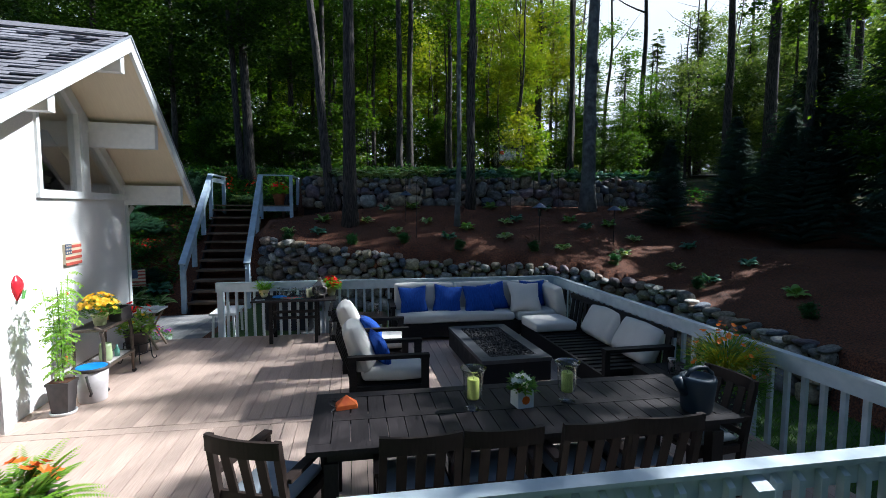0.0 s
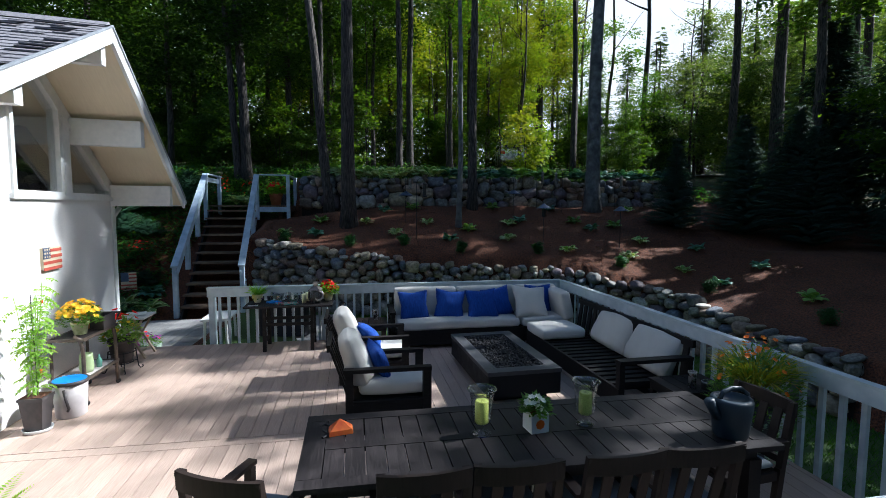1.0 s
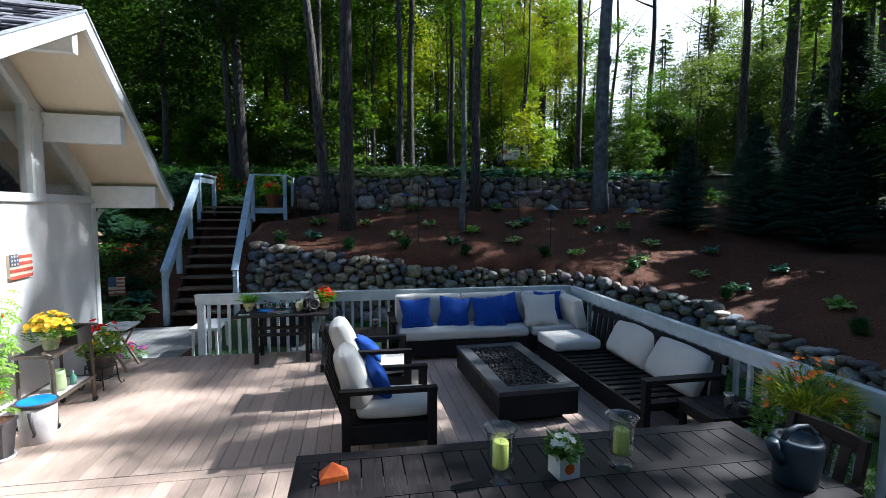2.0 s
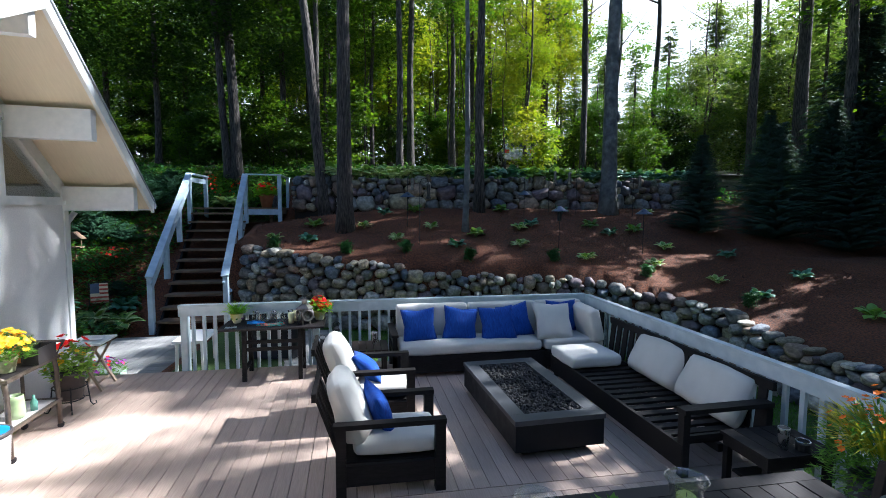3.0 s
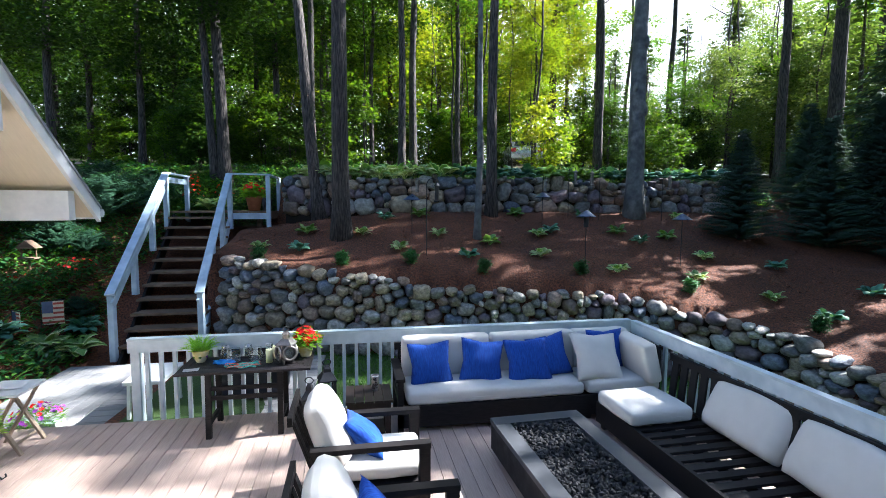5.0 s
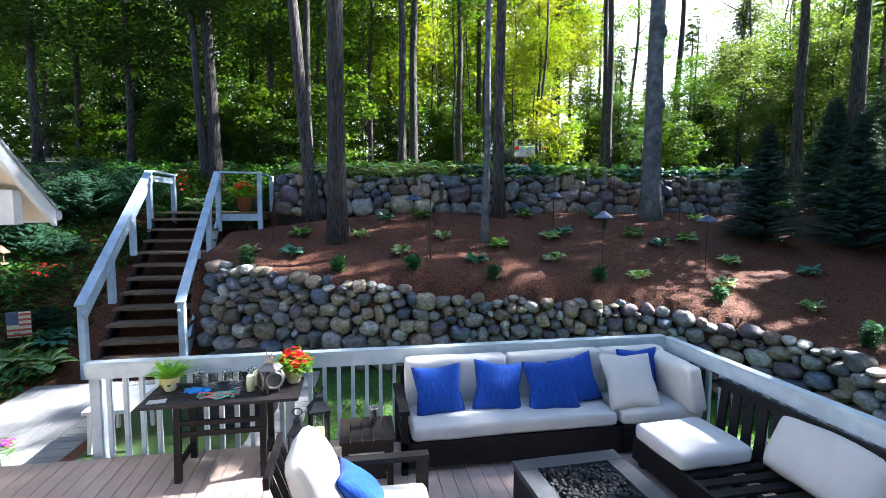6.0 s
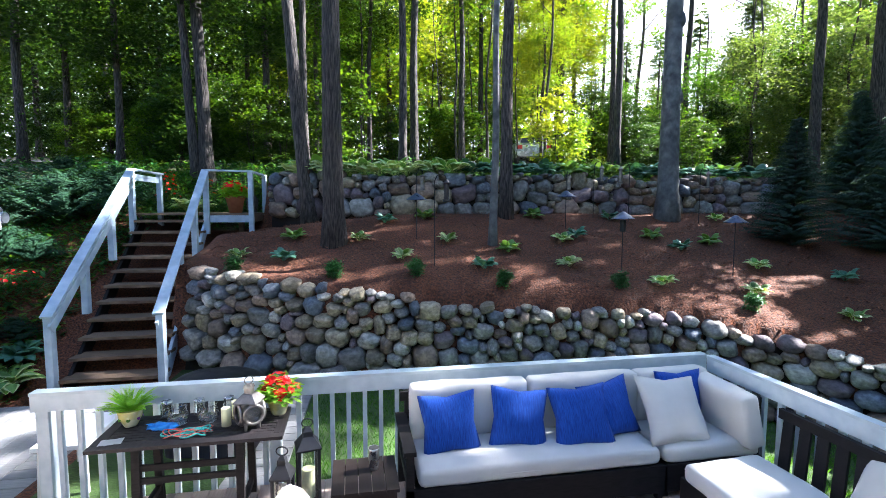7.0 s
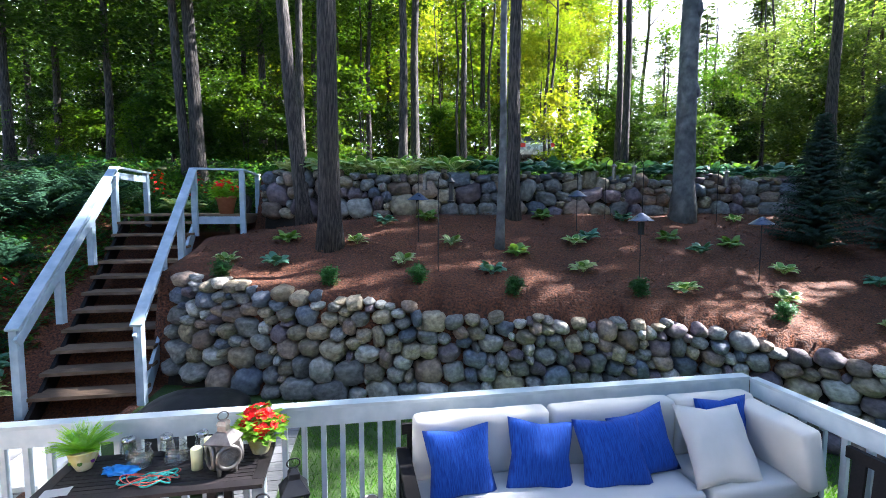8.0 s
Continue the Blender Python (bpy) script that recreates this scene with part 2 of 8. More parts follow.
# ---- building helpers ----
def thing(name, label, category, at=(0, 0, 0), rz=0, group="", kind=""):
    ob = new(name)
    ob.empty_display_size = 0.1
    ob.matrix_basis = pose(*at, 0, 0, rz)
    return tagged(ob, label, category, group, kind)


def mesh_object(name, bm, material, bevel=0.0, smooth=False, segments=1):
    if bevel:
        bmesh.ops.bevel(bm, geom=[e for e in bm.edges if len(e.link_faces) == 2 and e.calc_face_angle(0) > 0.5], offset=bevel, segments=segments, affect="EDGES", profile=0.6)
    me = bpy.data.meshes.new(name)
    bm.to_mesh(me)
    bm.free()
    for m in material if isinstance(material, (list, tuple)) else [material]:
        me.materials.append(m)
    if smooth:
        me.polygons.foreach_set("use_smooth", [True] * len(me.polygons))
    return new(name, me)


def part(name, bm, material, parent, label="", bevel=0.0, smooth=False, segments=1):
    ob = mesh_object(name, bm, material, bevel, smooth, segments)
    ob.parent = parent
    return tagged(ob, label)


def solo(name, bm, material, label, category, group="", kind="", bevel=0.0, smooth=False, m=None, segments=1):
    ob = mesh_object(name, bm, material, bevel, smooth, segments)
    if m is not None:
        ob.matrix_basis = m
    return tagged(ob, label, category, group, kind)


def box(bm, x0, x1, y0, y1, z0, z1, m=None):
    vs = [bm.verts.new(Vector((x, y, z))) for x in (x0, x1) for y in (y0, y1) for z in (z0, z1)]
    if m is not None:
        for v in vs:
            v.co = m @ v.co
    for f in ((0, 1, 3, 2), (4, 6, 7, 5), (0, 4, 5, 1), (2, 3, 7, 6), (0, 2, 6, 4), (1, 5, 7, 3)):
        bm.faces.new([vs[i] for i in f])
    return vs


def boxes(*dims, m=None):
    bm = bmesh.new()
    for d in dims:
        box(bm, *d, m=m)
    return bm


def bar(bm, a, b, w, h, up=(0, 0, 1)):
    """A rectangular bar from a to b, w wide and h high."""
    a, b = Vector(a), Vector(b)
    d = (b - a).normalized()
    side = d.cross(Vector(up)).normalized()
    top = side.cross(d)
    vs = [bm.verts.new(p + side * sx * w / 2 + top * sz * h / 2) for p in (a, b) for sx, sz in ((-1, -1), (1, -1), (1, 1), (-1, 1))]
    for f in ((3, 2, 1, 0), (4, 5, 6, 7), (0, 1, 5, 4), (1, 2, 6, 5), (2, 3, 7, 6), (3, 0, 4, 7)):
        bm.faces.new([vs[i] for i in f])


def bars(*specs):
    bm = bmesh.new()
    for s in specs:
        bar(bm, *s)
    return bm


def tube(bm, points, radii, n=10, cap=True):
    """A round tube along points."""
    rings = []
    for i, p in enumerate(points):
        p = Vector(p)
        d = (Vector(points[min(i + 1, len(points) - 1)]) - Vector(points[max(i - 1, 0)])).normalized()
        side = d.cross(Vector((0, 1, 0.01)) if abs(d.z) > 0.7 else Vector((0, 0, 1))).normalized()
        up = side.cross(d)
        r = radii[i] if isinstance(radii, (list, tuple)) else radii
        rings.append([bm.verts.new(p + (side * math.cos(k * math.tau / n) + up * math.sin(k * math.tau / n)) * r) for k in range(n)])
    for a, b in zip(rings, rings[1:]):
        for k in range(n):
            bm.faces.new((a[k], a[(k + 1) % n], b[(k + 1) % n], b[k]))
    if cap:
        bm.faces.new(rings[0][::-1])
        bm.faces.new(rings[-1])


def tubes(*specs, n=8):
    bm = bmesh.new()
    for pts, r in specs:
        tube(bm, pts, r, n)
    return bm


def lathe(profile, n=24, bm=None, at=(0, 0, 0)):
    """Turned shape from (radius, height) pairs."""
    bm = bm or bmesh.new()
    rings = []
    for r, z in profile:
        if r < 1e-5:
            rings.append([bm.verts.new((at[0], at[1], at[2] + z))] * n)
        else:
            rings.append([bm.verts.new((at[0] + r * math.cos(k * math.tau / n), at[1] + r * math.sin(k * math.tau / n), at[2] + z)) for k in range(n)])
    for a, b in zip(rings, rings[1:]):
        for k in range(n):
            vs = list(dict.fromkeys((a[k], a[(k + 1) % n], b[(k + 1) % n], b[k])))
            if len(vs) > 2:
                bm.faces.new(vs)
    return bm


def prism(outline, depth, axis="x", at=0.0):
    """A flat outline of (u, v) pairs pushed out by depth along an axis."""
    bm = bmesh.new()
    def place(u, v, d):
        return {"x": (at + d, u, v), "y": (u, at + d, v), "z": (u, v, at + d)}[axis]
    a = [bm.verts.new(place(u, v, 0)) for u, v in outline]
    b = [bm.verts.new(place(u, v, depth)) for u, v in outline]
    bm.faces.new(a)
    bm.faces.new(b[::-1])
    for i in range(len(a)):
        j = (i + 1) % len(a)
        bm.faces.new((a[i], b[i], b[j], a[j]))
    bmesh.ops.recalc_face_normals(bm, faces=bm.faces)
    return bm


def pad(w, d, h, puff=0.25, n=10, seed=0, r=0.045):
    """A boxed cushion, w by d by h, standing on z=0, with rounded edges and a soft crown."""
    bm = bmesh.new()
    bmesh.ops.create_cube(bm, size=2)
    bmesh.ops.subdivide_edges(bm, edges=bm.edges, cuts=n, use_grid_fill=True)
    rng = random.Random(seed)
    o = Vector((rng.random() * 50, rng.random() * 50, 0))
    r = min(r, h * 0.45)
    half = Vector((w / 2, d / 2, h / 2))
    core = half - Vector((r, r, r))
    for v in bm.verts:
        u = Vector([math.sin(max(-1, min(1, c)) * math.pi / 2) for c in v.co])
        P = Vector((u.x * half.x, u.y * half.y, u.z * half.z))
        q = Vector([max(-core[i], min(core[i], P[i])) for i in range(3)])
        e = P - q
        P = q + e.normalized() * r if e.length > 1e-6 else P
        a, b = P.x / half.x, P.y / half.y
        crown = (1 - a * a) * (1 - b * b)
        side = 1 - abs(P.z) / half.z
        P.z *= 1 - puff * 0.5 + puff * crown
        P.x *= 1 + 0.012 * side
        P.y *= 1 + 0.012 * side
        P += 0.007 * Vector((noise.noise(P * 6 + o), noise.noise(P * 6 - o), 1.4 * noise.noise(P * 4.5 + o * 2)))
        v.co = P
    lo = min(v.co.z for v in bm.verts)
    for v in bm.verts:
        v.co.z -= lo
    return bm


def pillow(s, h, seed=0, n=14):
    """A square throw pillow lying flat, pinched at its corners."""
    bm = bmesh.new()
    rng = random.Random(seed)
    o = Vector((rng.random() * 30, rng.random() * 30, 3))
    rows = {}
    for side in (1, -1):
        for i in range(n + 1):
            for j in range(n + 1):
                u, v = i / n * 2 - 1, j / n * 2 - 1
                if side < 0 and (abs(u) == 1 or abs(v) == 1):
                    rows[side, i, j] = rows[1, i, j]
                    continue
                pin = 1 - 0.15 * (1 - abs(u * v)) * (max(abs(u), abs(v)) ** 2)
                t = ((1 - u * u) * (1 - v * v)) ** 0.45
                c = Vector((u * s / 2 * pin, v * s / 2 * pin, side * h / 2 * t))
                c.z += 0.018 * t * noise.noise(c * 7 + o)
                rows[side, i, j] = bm.verts.new(c)
    for side in (1, -1):
        for i in range(n):
            for j in range(n):
                q = [rows[side, i, j], rows[side, i + 1, j], rows[side, i + 1, j + 1], rows[side, i, j + 1]]
                bm.faces.new(q if side > 0 else q[::-1])
    return bm


class Leaves:
    """Gathers many small leaves and makes one mesh of them."""
    def __init__(self, seed):
        self.v, self.f, self.mi, self.rng = [], [], [], random.Random(seed)

    def leaf(self, at, d, n, length, width, fold=0.15, mat=0):
        d = Vector(d).normalized()
        s = d.cross(Vector(n))
        if s.length < 1e-4:
            s = d.orthogonal()
        s.normalize()
        up = s.cross(d)
        at, k = Vector(at), len(self.v)
        self.v += [at, at + d * length * 0.45 + s * width / 2 + up * fold * width, at + d * length, at + d * length * 0.45 - s * width / 2 + up * fold * width]
        self.f += [(k, k + 1, k + 2), (k, k + 2, k + 3)]
        self.mi += [mat, mat]

    def blade(self, at, d, length, width, droop, steps=5, mat=0, cup=0.2):
        """A long arching leaf with a midrib."""
        d, at = Vector(d).normalized(), Vector(at)
        s = d.cross(Vector((0, 0, 1)))
        s = s.normalized() if s.length > 1e-3 else Vector((1, 0, 0))
        k = len(self.v)
        p = at.copy()
        for i in range(steps + 1):
            t = i / steps
            w = width / 2 * (math.sin(math.pi * min(1, 0.12 + t * 0.88)) ** 0.75 if i < steps else 0.03)
            up = s.cross(d)
            self.v += [p - s * w + up * w * cup, p, p + s * w + up * w * cup]
            p = p + d * length / steps
            d = (d + Vector((0, 0, -droop / steps))).normalized()
        for i in range(steps):
            a = k + 3 * i
            self.f += [(a, a + 1, a + 4, a + 3), (a + 1, a + 2, a + 5, a + 4)]
            self.mi += [mat, mat]

    def mesh(self, name, materials):
        me = bpy.data.meshes.new(name)
        me.from_pydata([tuple(v) for v in self.v], [], self.f)
        for m in materials:
            me.materials.append(m)
        me.polygons.foreach_set("material_index", self.mi)
        me.update()
        return me

    def ob(self, name, materials, parent=None, label=""):
        o = new(name, self.mesh(name, materials))
        o.parent = parent
        return tagged(o, label)


# ---- the lie of the land ----
LOW_WALL = [(-6.55, 3.15), (-5.4, 2.75), (-4.0, 2.42), (-2.3, 2.2), (-0.6, 1.92), (1.0, 1.62), (2.1, 1.0), (2.6, 0.2), (2.75, -0.8), (2.75, -2.2), (2.9, -4.2), (3.4, -7.0)]
HIGH_WALL = [(-5.75, 6.1), (-4.9, 5.55), (-3.4, 5.25), (-1.2, 5.2), (1.5, 5.3), (3.2, 5.45), (5.2, 5.4), (6.9, 5.0)]


def along(line, s):
    """The point at s metres along a broken line, and its direction."""
    for (ax, ay), (bx, by) in zip(line, line[1:]):
        d = math.hypot(bx - ax, by - ay)
        if s <= d:
            return Vector((ax + (bx - ax) * s / d, ay + (by - ay) * s / d)), Vector(((bx - ax) / d, (by - ay) / d))
        s -= d
    return Vector(line[-1]), Vector(((bx - ax) / d, (by - ay) / d))


def length_of(line):
    return sum(math.hypot(b[0] - a[0], b[1] - a[1]) for a, b in zip(line, line[1:]))


def beyond(line, x, y):
    """Signed distance from a broken line, above or to the right of it positive, and the way along it."""
    best, s0 = (1e9, 0, 0), 0.0
    for (ax, ay), (bx, by) in zip(line, line[1:]):
        dx, dy = bx - ax, by - ay
        d = math.hypot(dx, dy)
        k = max(0, min(1, ((x - ax) * dx + (y - ay) * dy) / d / d))
        px, py = ax + dx * k, ay + dy * k
        q = math.hypot(x - px, y - py)
        side = 1 if dx * (y - ay) - dy * (x - ax) > 0 else -1
        if q < best[0]:
            best = (q, side, s0 + k * d)
        s0 += d
    return best[0] * best[1], best[2]


def low_top(s):
    """Height of the lower stone wall's crown at s metres along it."""
    for a, b, za, zb in ((0, 4.4, 1.50, 0.95), (4.4, 7.7, 0.95, 0.80), (7.7, 9.0, 0.80, 0.58), (9.0, 11.0, 0.58, 0.26)):
        if s < b:
            return za + (zb - za) * (s - a) / (b - a)
    return 0.26


def lawn_z(x, y):
    return -0.16 - 0.05 * max(-1.0, min(8.0, x + 5.0))


def bank_z(x, y, d, s):
    d, foot = max(0, d), low_top(s) - 0.05
    dip = 0.13 * max(0, min(3.2, -3.2 - x))
    return min(2.28 - dip, max(min(0.25 + 0.41 * y - dip, foot + d), foot + 0.2 * min(d, 4.0)))


def ground_z(x, y):
    n = 0.05 * noise.noise((x * 0.7, y * 0.7, 0)) + 0.02 * noise.noise((x * 3, y * 3, 5))
    d, s = beyond(LOW_WALL, x, y)
    far = math.hypot(x, y)
    if x < -6.6 and y < -0.6:
        return -0.16 + 0.3 * n
    if x < -6.6:
        # the bed and bank behind the house, beside the stairs
        k = max(0, min(1, (y - 1.6) / 4.6))
        side = max(0, min(1, (-8.0 - x) / 1.2))
        z = -0.30 + (2.15 * k) + side * (0.25 + 0.45 * k) if y > -0.6 else -0.3
        under = max(-0.32, 0.045 + 0.78 * (y - 2.5) - 0.42) + 0.55 * max(0, -8.25 - x)
        z = min(z, under) + 0.4 * n
    elif d < 0.12:
        return lawn_z(x, y) + 0.3 * n
    else:
        z = bank_z(x, y, d, s) + n
    h, _ = beyond(HIGH_WALL, x, y)
    if h > 0.1 or y > 7.0:
        r = max(0, y - 5.3)
        up = 3.0 + 0.125 * min(r, 22) + 0.04 * max(0, r - 22) + n
        k = 1 if -6.2 < x < 5.6 else max(0, min(1, (y - (7.3 if x < 0 else 5.6)) / 2.2))
        z = z * (1 - k) + up * k
    if -8.7 < x < -5.95 and 5.3 < y < 7.35:
        z = min(z, 2.30 - 0.12)
    return z


def grid_axis(lo, a, b, hi, step, growth=1.22):
    mid = list(np.arange(a, b + 1e-6, step))
    left, right, g = [], [], step
    v = a
    while v > lo:
        g *= growth
        v -= g
        left.append(v)
    v, g = b, step
    while v < hi:
        g *= growth
        v += g
        right.append(v)
    return left[::-1] + mid + right


def build_ground():
    xs, ys = grid_axis(-900, -12, 9, 900, 0.14), grid_axis(-900, -8, 9, 900, 0.14)
    verts = [(x, y, ground_z(x, y)) for y in ys for x in xs]
    w = len(xs)
    faces, kinds = [], []
    for j in range(len(ys) - 1):
        for i in range(w - 1):
            faces.append((j * w + i, j * w + i + 1, (j + 1) * w + i + 1, (j + 1) * w + i))
            x, y = (xs[i] + xs[i + 1]) / 2, (ys[j] + ys[j + 1]) / 2
            d, s = beyond(LOW_WALL, x, y)
            if abs(x) < 14 and -9 < y < 7.2 and (d > 0 or x < -6.4) and (y > -0.6 or x > 0):
                kinds.append(1)
            elif d <= 0 and abs(x) < 40 and y < 8:
                kinds.append(0)
            else:
                kinds.append(2)
    me = bpy.data.meshes.new("ground")
    me.from_pydata(verts, [], faces)
    for m in (LAWN, MULCH, FLOOR):
        me.materials.append(m)
    me.polygons.foreach_set("material_index", kinds)
    me.polygons.foreach_set("use_smooth", [True] * len(faces))
    tagged(new("ground", me), "lawn, bark-mulched bank and leaf-strewn forest floor", "ground", kind="structure")


build_ground()
# glowing sheet far behind the wood, added to stand in for bright sky
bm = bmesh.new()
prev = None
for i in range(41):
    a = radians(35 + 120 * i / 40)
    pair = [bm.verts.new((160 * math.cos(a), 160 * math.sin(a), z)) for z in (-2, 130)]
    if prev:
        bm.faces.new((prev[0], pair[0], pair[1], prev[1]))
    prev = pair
solo("backdrop", bm, SKY_GLOW, "glowing white sheet standing in for bright sky behind the wood", "sky", kind="structure", smooth=True)

# gravel road on the rise behind the upper wall
bm = bmesh.new()
prev = None
for i in range(33):
    x = -40 + i * 2.5
    c = 14.5 + 0.012 * (x - 2) ** 2 * 0.15
    a, b = bm.verts.new((x, c - 1.6, ground_z(x, c - 1.6) + 0.06)), bm.verts.new((x, c + 1.6, ground_z(x, c + 1.6) + 0.06))
    if prev:
        bm.faces.new((prev[0], a, b, prev[1]))
    prev = (a, b)
solo("road", bm, ROADMAT, "pale gravel road among the trees", "road", kind="structure")


# ---- deck, railings, walkway ----
def railing(name, label, a, b, post_at=(), pitch=0.145, start=0.0, outward=1, bottom=-0.22, board=0.14, posts_tall=0.90):
    """A railing from a to b: a board on edge, square balusters bolted to its outer face, posts."""
    a, b = Vector((*a, 0)), Vector((*b, 0))
    d = (b - a).normalized()
    out = Vector((d.y, -d.x, 0)) * -outward
    L = (b - a).length
    ob = thing(name, label, "railing", group="deck railings")
    part("rail", bars((a + Vector((0, 0, 0.92 - board / 2)), b + Vector((0, 0, 0.92 - board / 2)), 0.04, board)), RAIL, ob, bevel=0.004)
    part("cap", bars((a + out * 0.014 + Vector((0, 0, 0.927)), b + out * 0.014 + Vector((0, 0, 0.927)), 0.085, 0.026)), RAIL, ob, bevel=0.004)
    part("rim_joist", bars((a + out * 0.004 + Vector((0, 0, -0.14)), b + out * 0.004 + Vector((0, 0, -0.14)), 0.032, 0.2)), RAIL, ob)
    # one baluster with a slanted top, shared by all
    bm = bmesh.new()
    vs = box(bm, -0.019, 0.019, -0.019, 0.019, bottom, 0.885)
    for v in vs:
        if v.co.z > 0.5 and v.co.y > 0:
            v.co.z -= 0.03
    shared = mesh_object("baluster", bm, RAIL)
    turn = math.degrees(math.atan2(out.y, out.x)) - 90
    count = int((L - start) / pitch)
    for i in range(count + 1):
        s = start + i * pitch
        if s > L - 0.03 or any(abs(s - q) < 0.085 for q in post_at):
            continue
        p = a + d * s + out * 0.0405
        o = shared if shared.parent is None else new("baluster", shared.data)
        o.parent = ob
        o.matrix_basis = pose(p.x, p.y, 0, 0, 0, turn)
    for q in post_at:
        p = a + d * q + out * 0.066
        bm = bmesh.new()
        vs = box(bm, -0.045, 0.045, -0.045, 0.045, bottom - 0.3, posts_tall)
        for v in vs:
            if v.co.z > 0.5 and v.co.y > 0:
                v.co.z -= 0.035
        o = part("post", bm, RAIL, ob, bevel=0.004)
        o.matrix_basis = pose(p.x, p.y, 0, 0, 0, turn)
    return ob


railing("railing", "pale grey painted railing with square balusters behind the sofa", (-6.14, 0.0), (-0.07, 0.0), post_at=(0.05, 1.85, 4.0, 5.99), start=0.17)
railing("railing", "pale grey painted railing beside the slatted sofa", (-0.07, -0.045), (0.38, -5.50), post_at=(1.75, 3.6, 5.38), start=0.1)
railing("railing", "pale grey painted railing behind the dining chairs", (0.34, -5.545), (-3.9, -5.545), post_at=(1.84, 4.15), start=0.09, pitch=0.135)

deck = thing("deck", "brown composite deck of narrow boards with a divider board", "deck", kind="structure")
part("joists", boxes(*[(-7.3, 0.0, y, y + 0.05, -0.30, -0.036) for y in (-0.3, -0.9, -1.5, -2.1, -2.7, -3.3, -3.9, -4.5, -5.1, -5.5)], (-7.3, -7.25, -5.5, 0.0, -0.34, -0.036), (-0.03, 0.02, -5.5, -0.05, -0.34, -0.036)), DARKWOOD, deck)
part("fascia", boxes((-7.32, -0.1, -0.022, -0.004, -0.3, -0.036)), DECKMAT, deck)

walkway = thing("walkway", "weathered grey plank walkway, one step below the deck", "walkway", kind="structure")
part("frame", boxes((-8.25, -4.3, 0.06, 0.11, -0.34, -0.20), (-8.25, -4.3, 2.20, 2.25, -0.34, -0.20), (-8.25, -8.2, 0.06, 2.25, -0.34, -0.20), (-4.35, -4.3, 0.06, 2.25, -0.34, -0.20)), TREADMAT, walkway)


# ---- the stairs ----
def stair_at(n):
    """Front edge, left and right, of tread n."""
    return -7.72 - 0.043 * n, -6.44 - 0.043 * n, 2.50 + 0.272 * n, 0.045 + 0.212 * n


stairs = thing("stairs", "open wooden garden stairs with grey-white painted rails", "stairs", kind="structure")
bm = bmesh.new()
box(bm, -0.64, 0.64, 0, 0.29, -0.045, 0)
tread = part("tread", bm, TREADMAT, stairs, bevel=0.008)
for n in range(11):
    xl, xr, y, z = stair_at(n)
    o = tread if n == 0 else new("tread", tread.data)
    o.parent = stairs
    o.matrix_basis = pose((xl + xr) / 2, y, z, 0, 0, 1.5 * math.sin(n * 7))
for off in (0, 2):
    a, b = stair_at(-0.9), stair_at(10.6)
    f = (0.02, 0.5, 0.98)[off]
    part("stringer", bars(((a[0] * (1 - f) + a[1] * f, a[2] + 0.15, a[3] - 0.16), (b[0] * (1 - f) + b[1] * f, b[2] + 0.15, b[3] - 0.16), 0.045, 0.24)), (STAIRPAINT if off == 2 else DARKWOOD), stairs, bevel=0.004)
LZ = 2.30
landing = thing("landing", "weathered plank landing at the head of the stairs", "landing", kind="structure")
bm = bmesh.new()
for i in range(12):
    y = 5.47 + i * 0.145
    box(bm, -8.3, -6.92 if i > 8 else -6.0, y, y + 0.135, LZ - 0.04, LZ)
part("boards", bm, TREADMAT, landing, bevel=0.004)
part("front_beam", boxes((-6.85, -6.0, 5.42, 5.46, LZ - 0.19, LZ - 0.045)), STAIRPAINT, landing, bevel=0.004)
part("side_beam", boxes((-6.04, -6.0, 5.47, 6.7, LZ - 0.19, LZ - 0.045)), TREADMAT, landing, bevel=0.004)
part("support_post", boxes((-6.35, -6.25, 5.7, 5.8, 1.5, LZ - 0.045)), TREADMAT, landing)


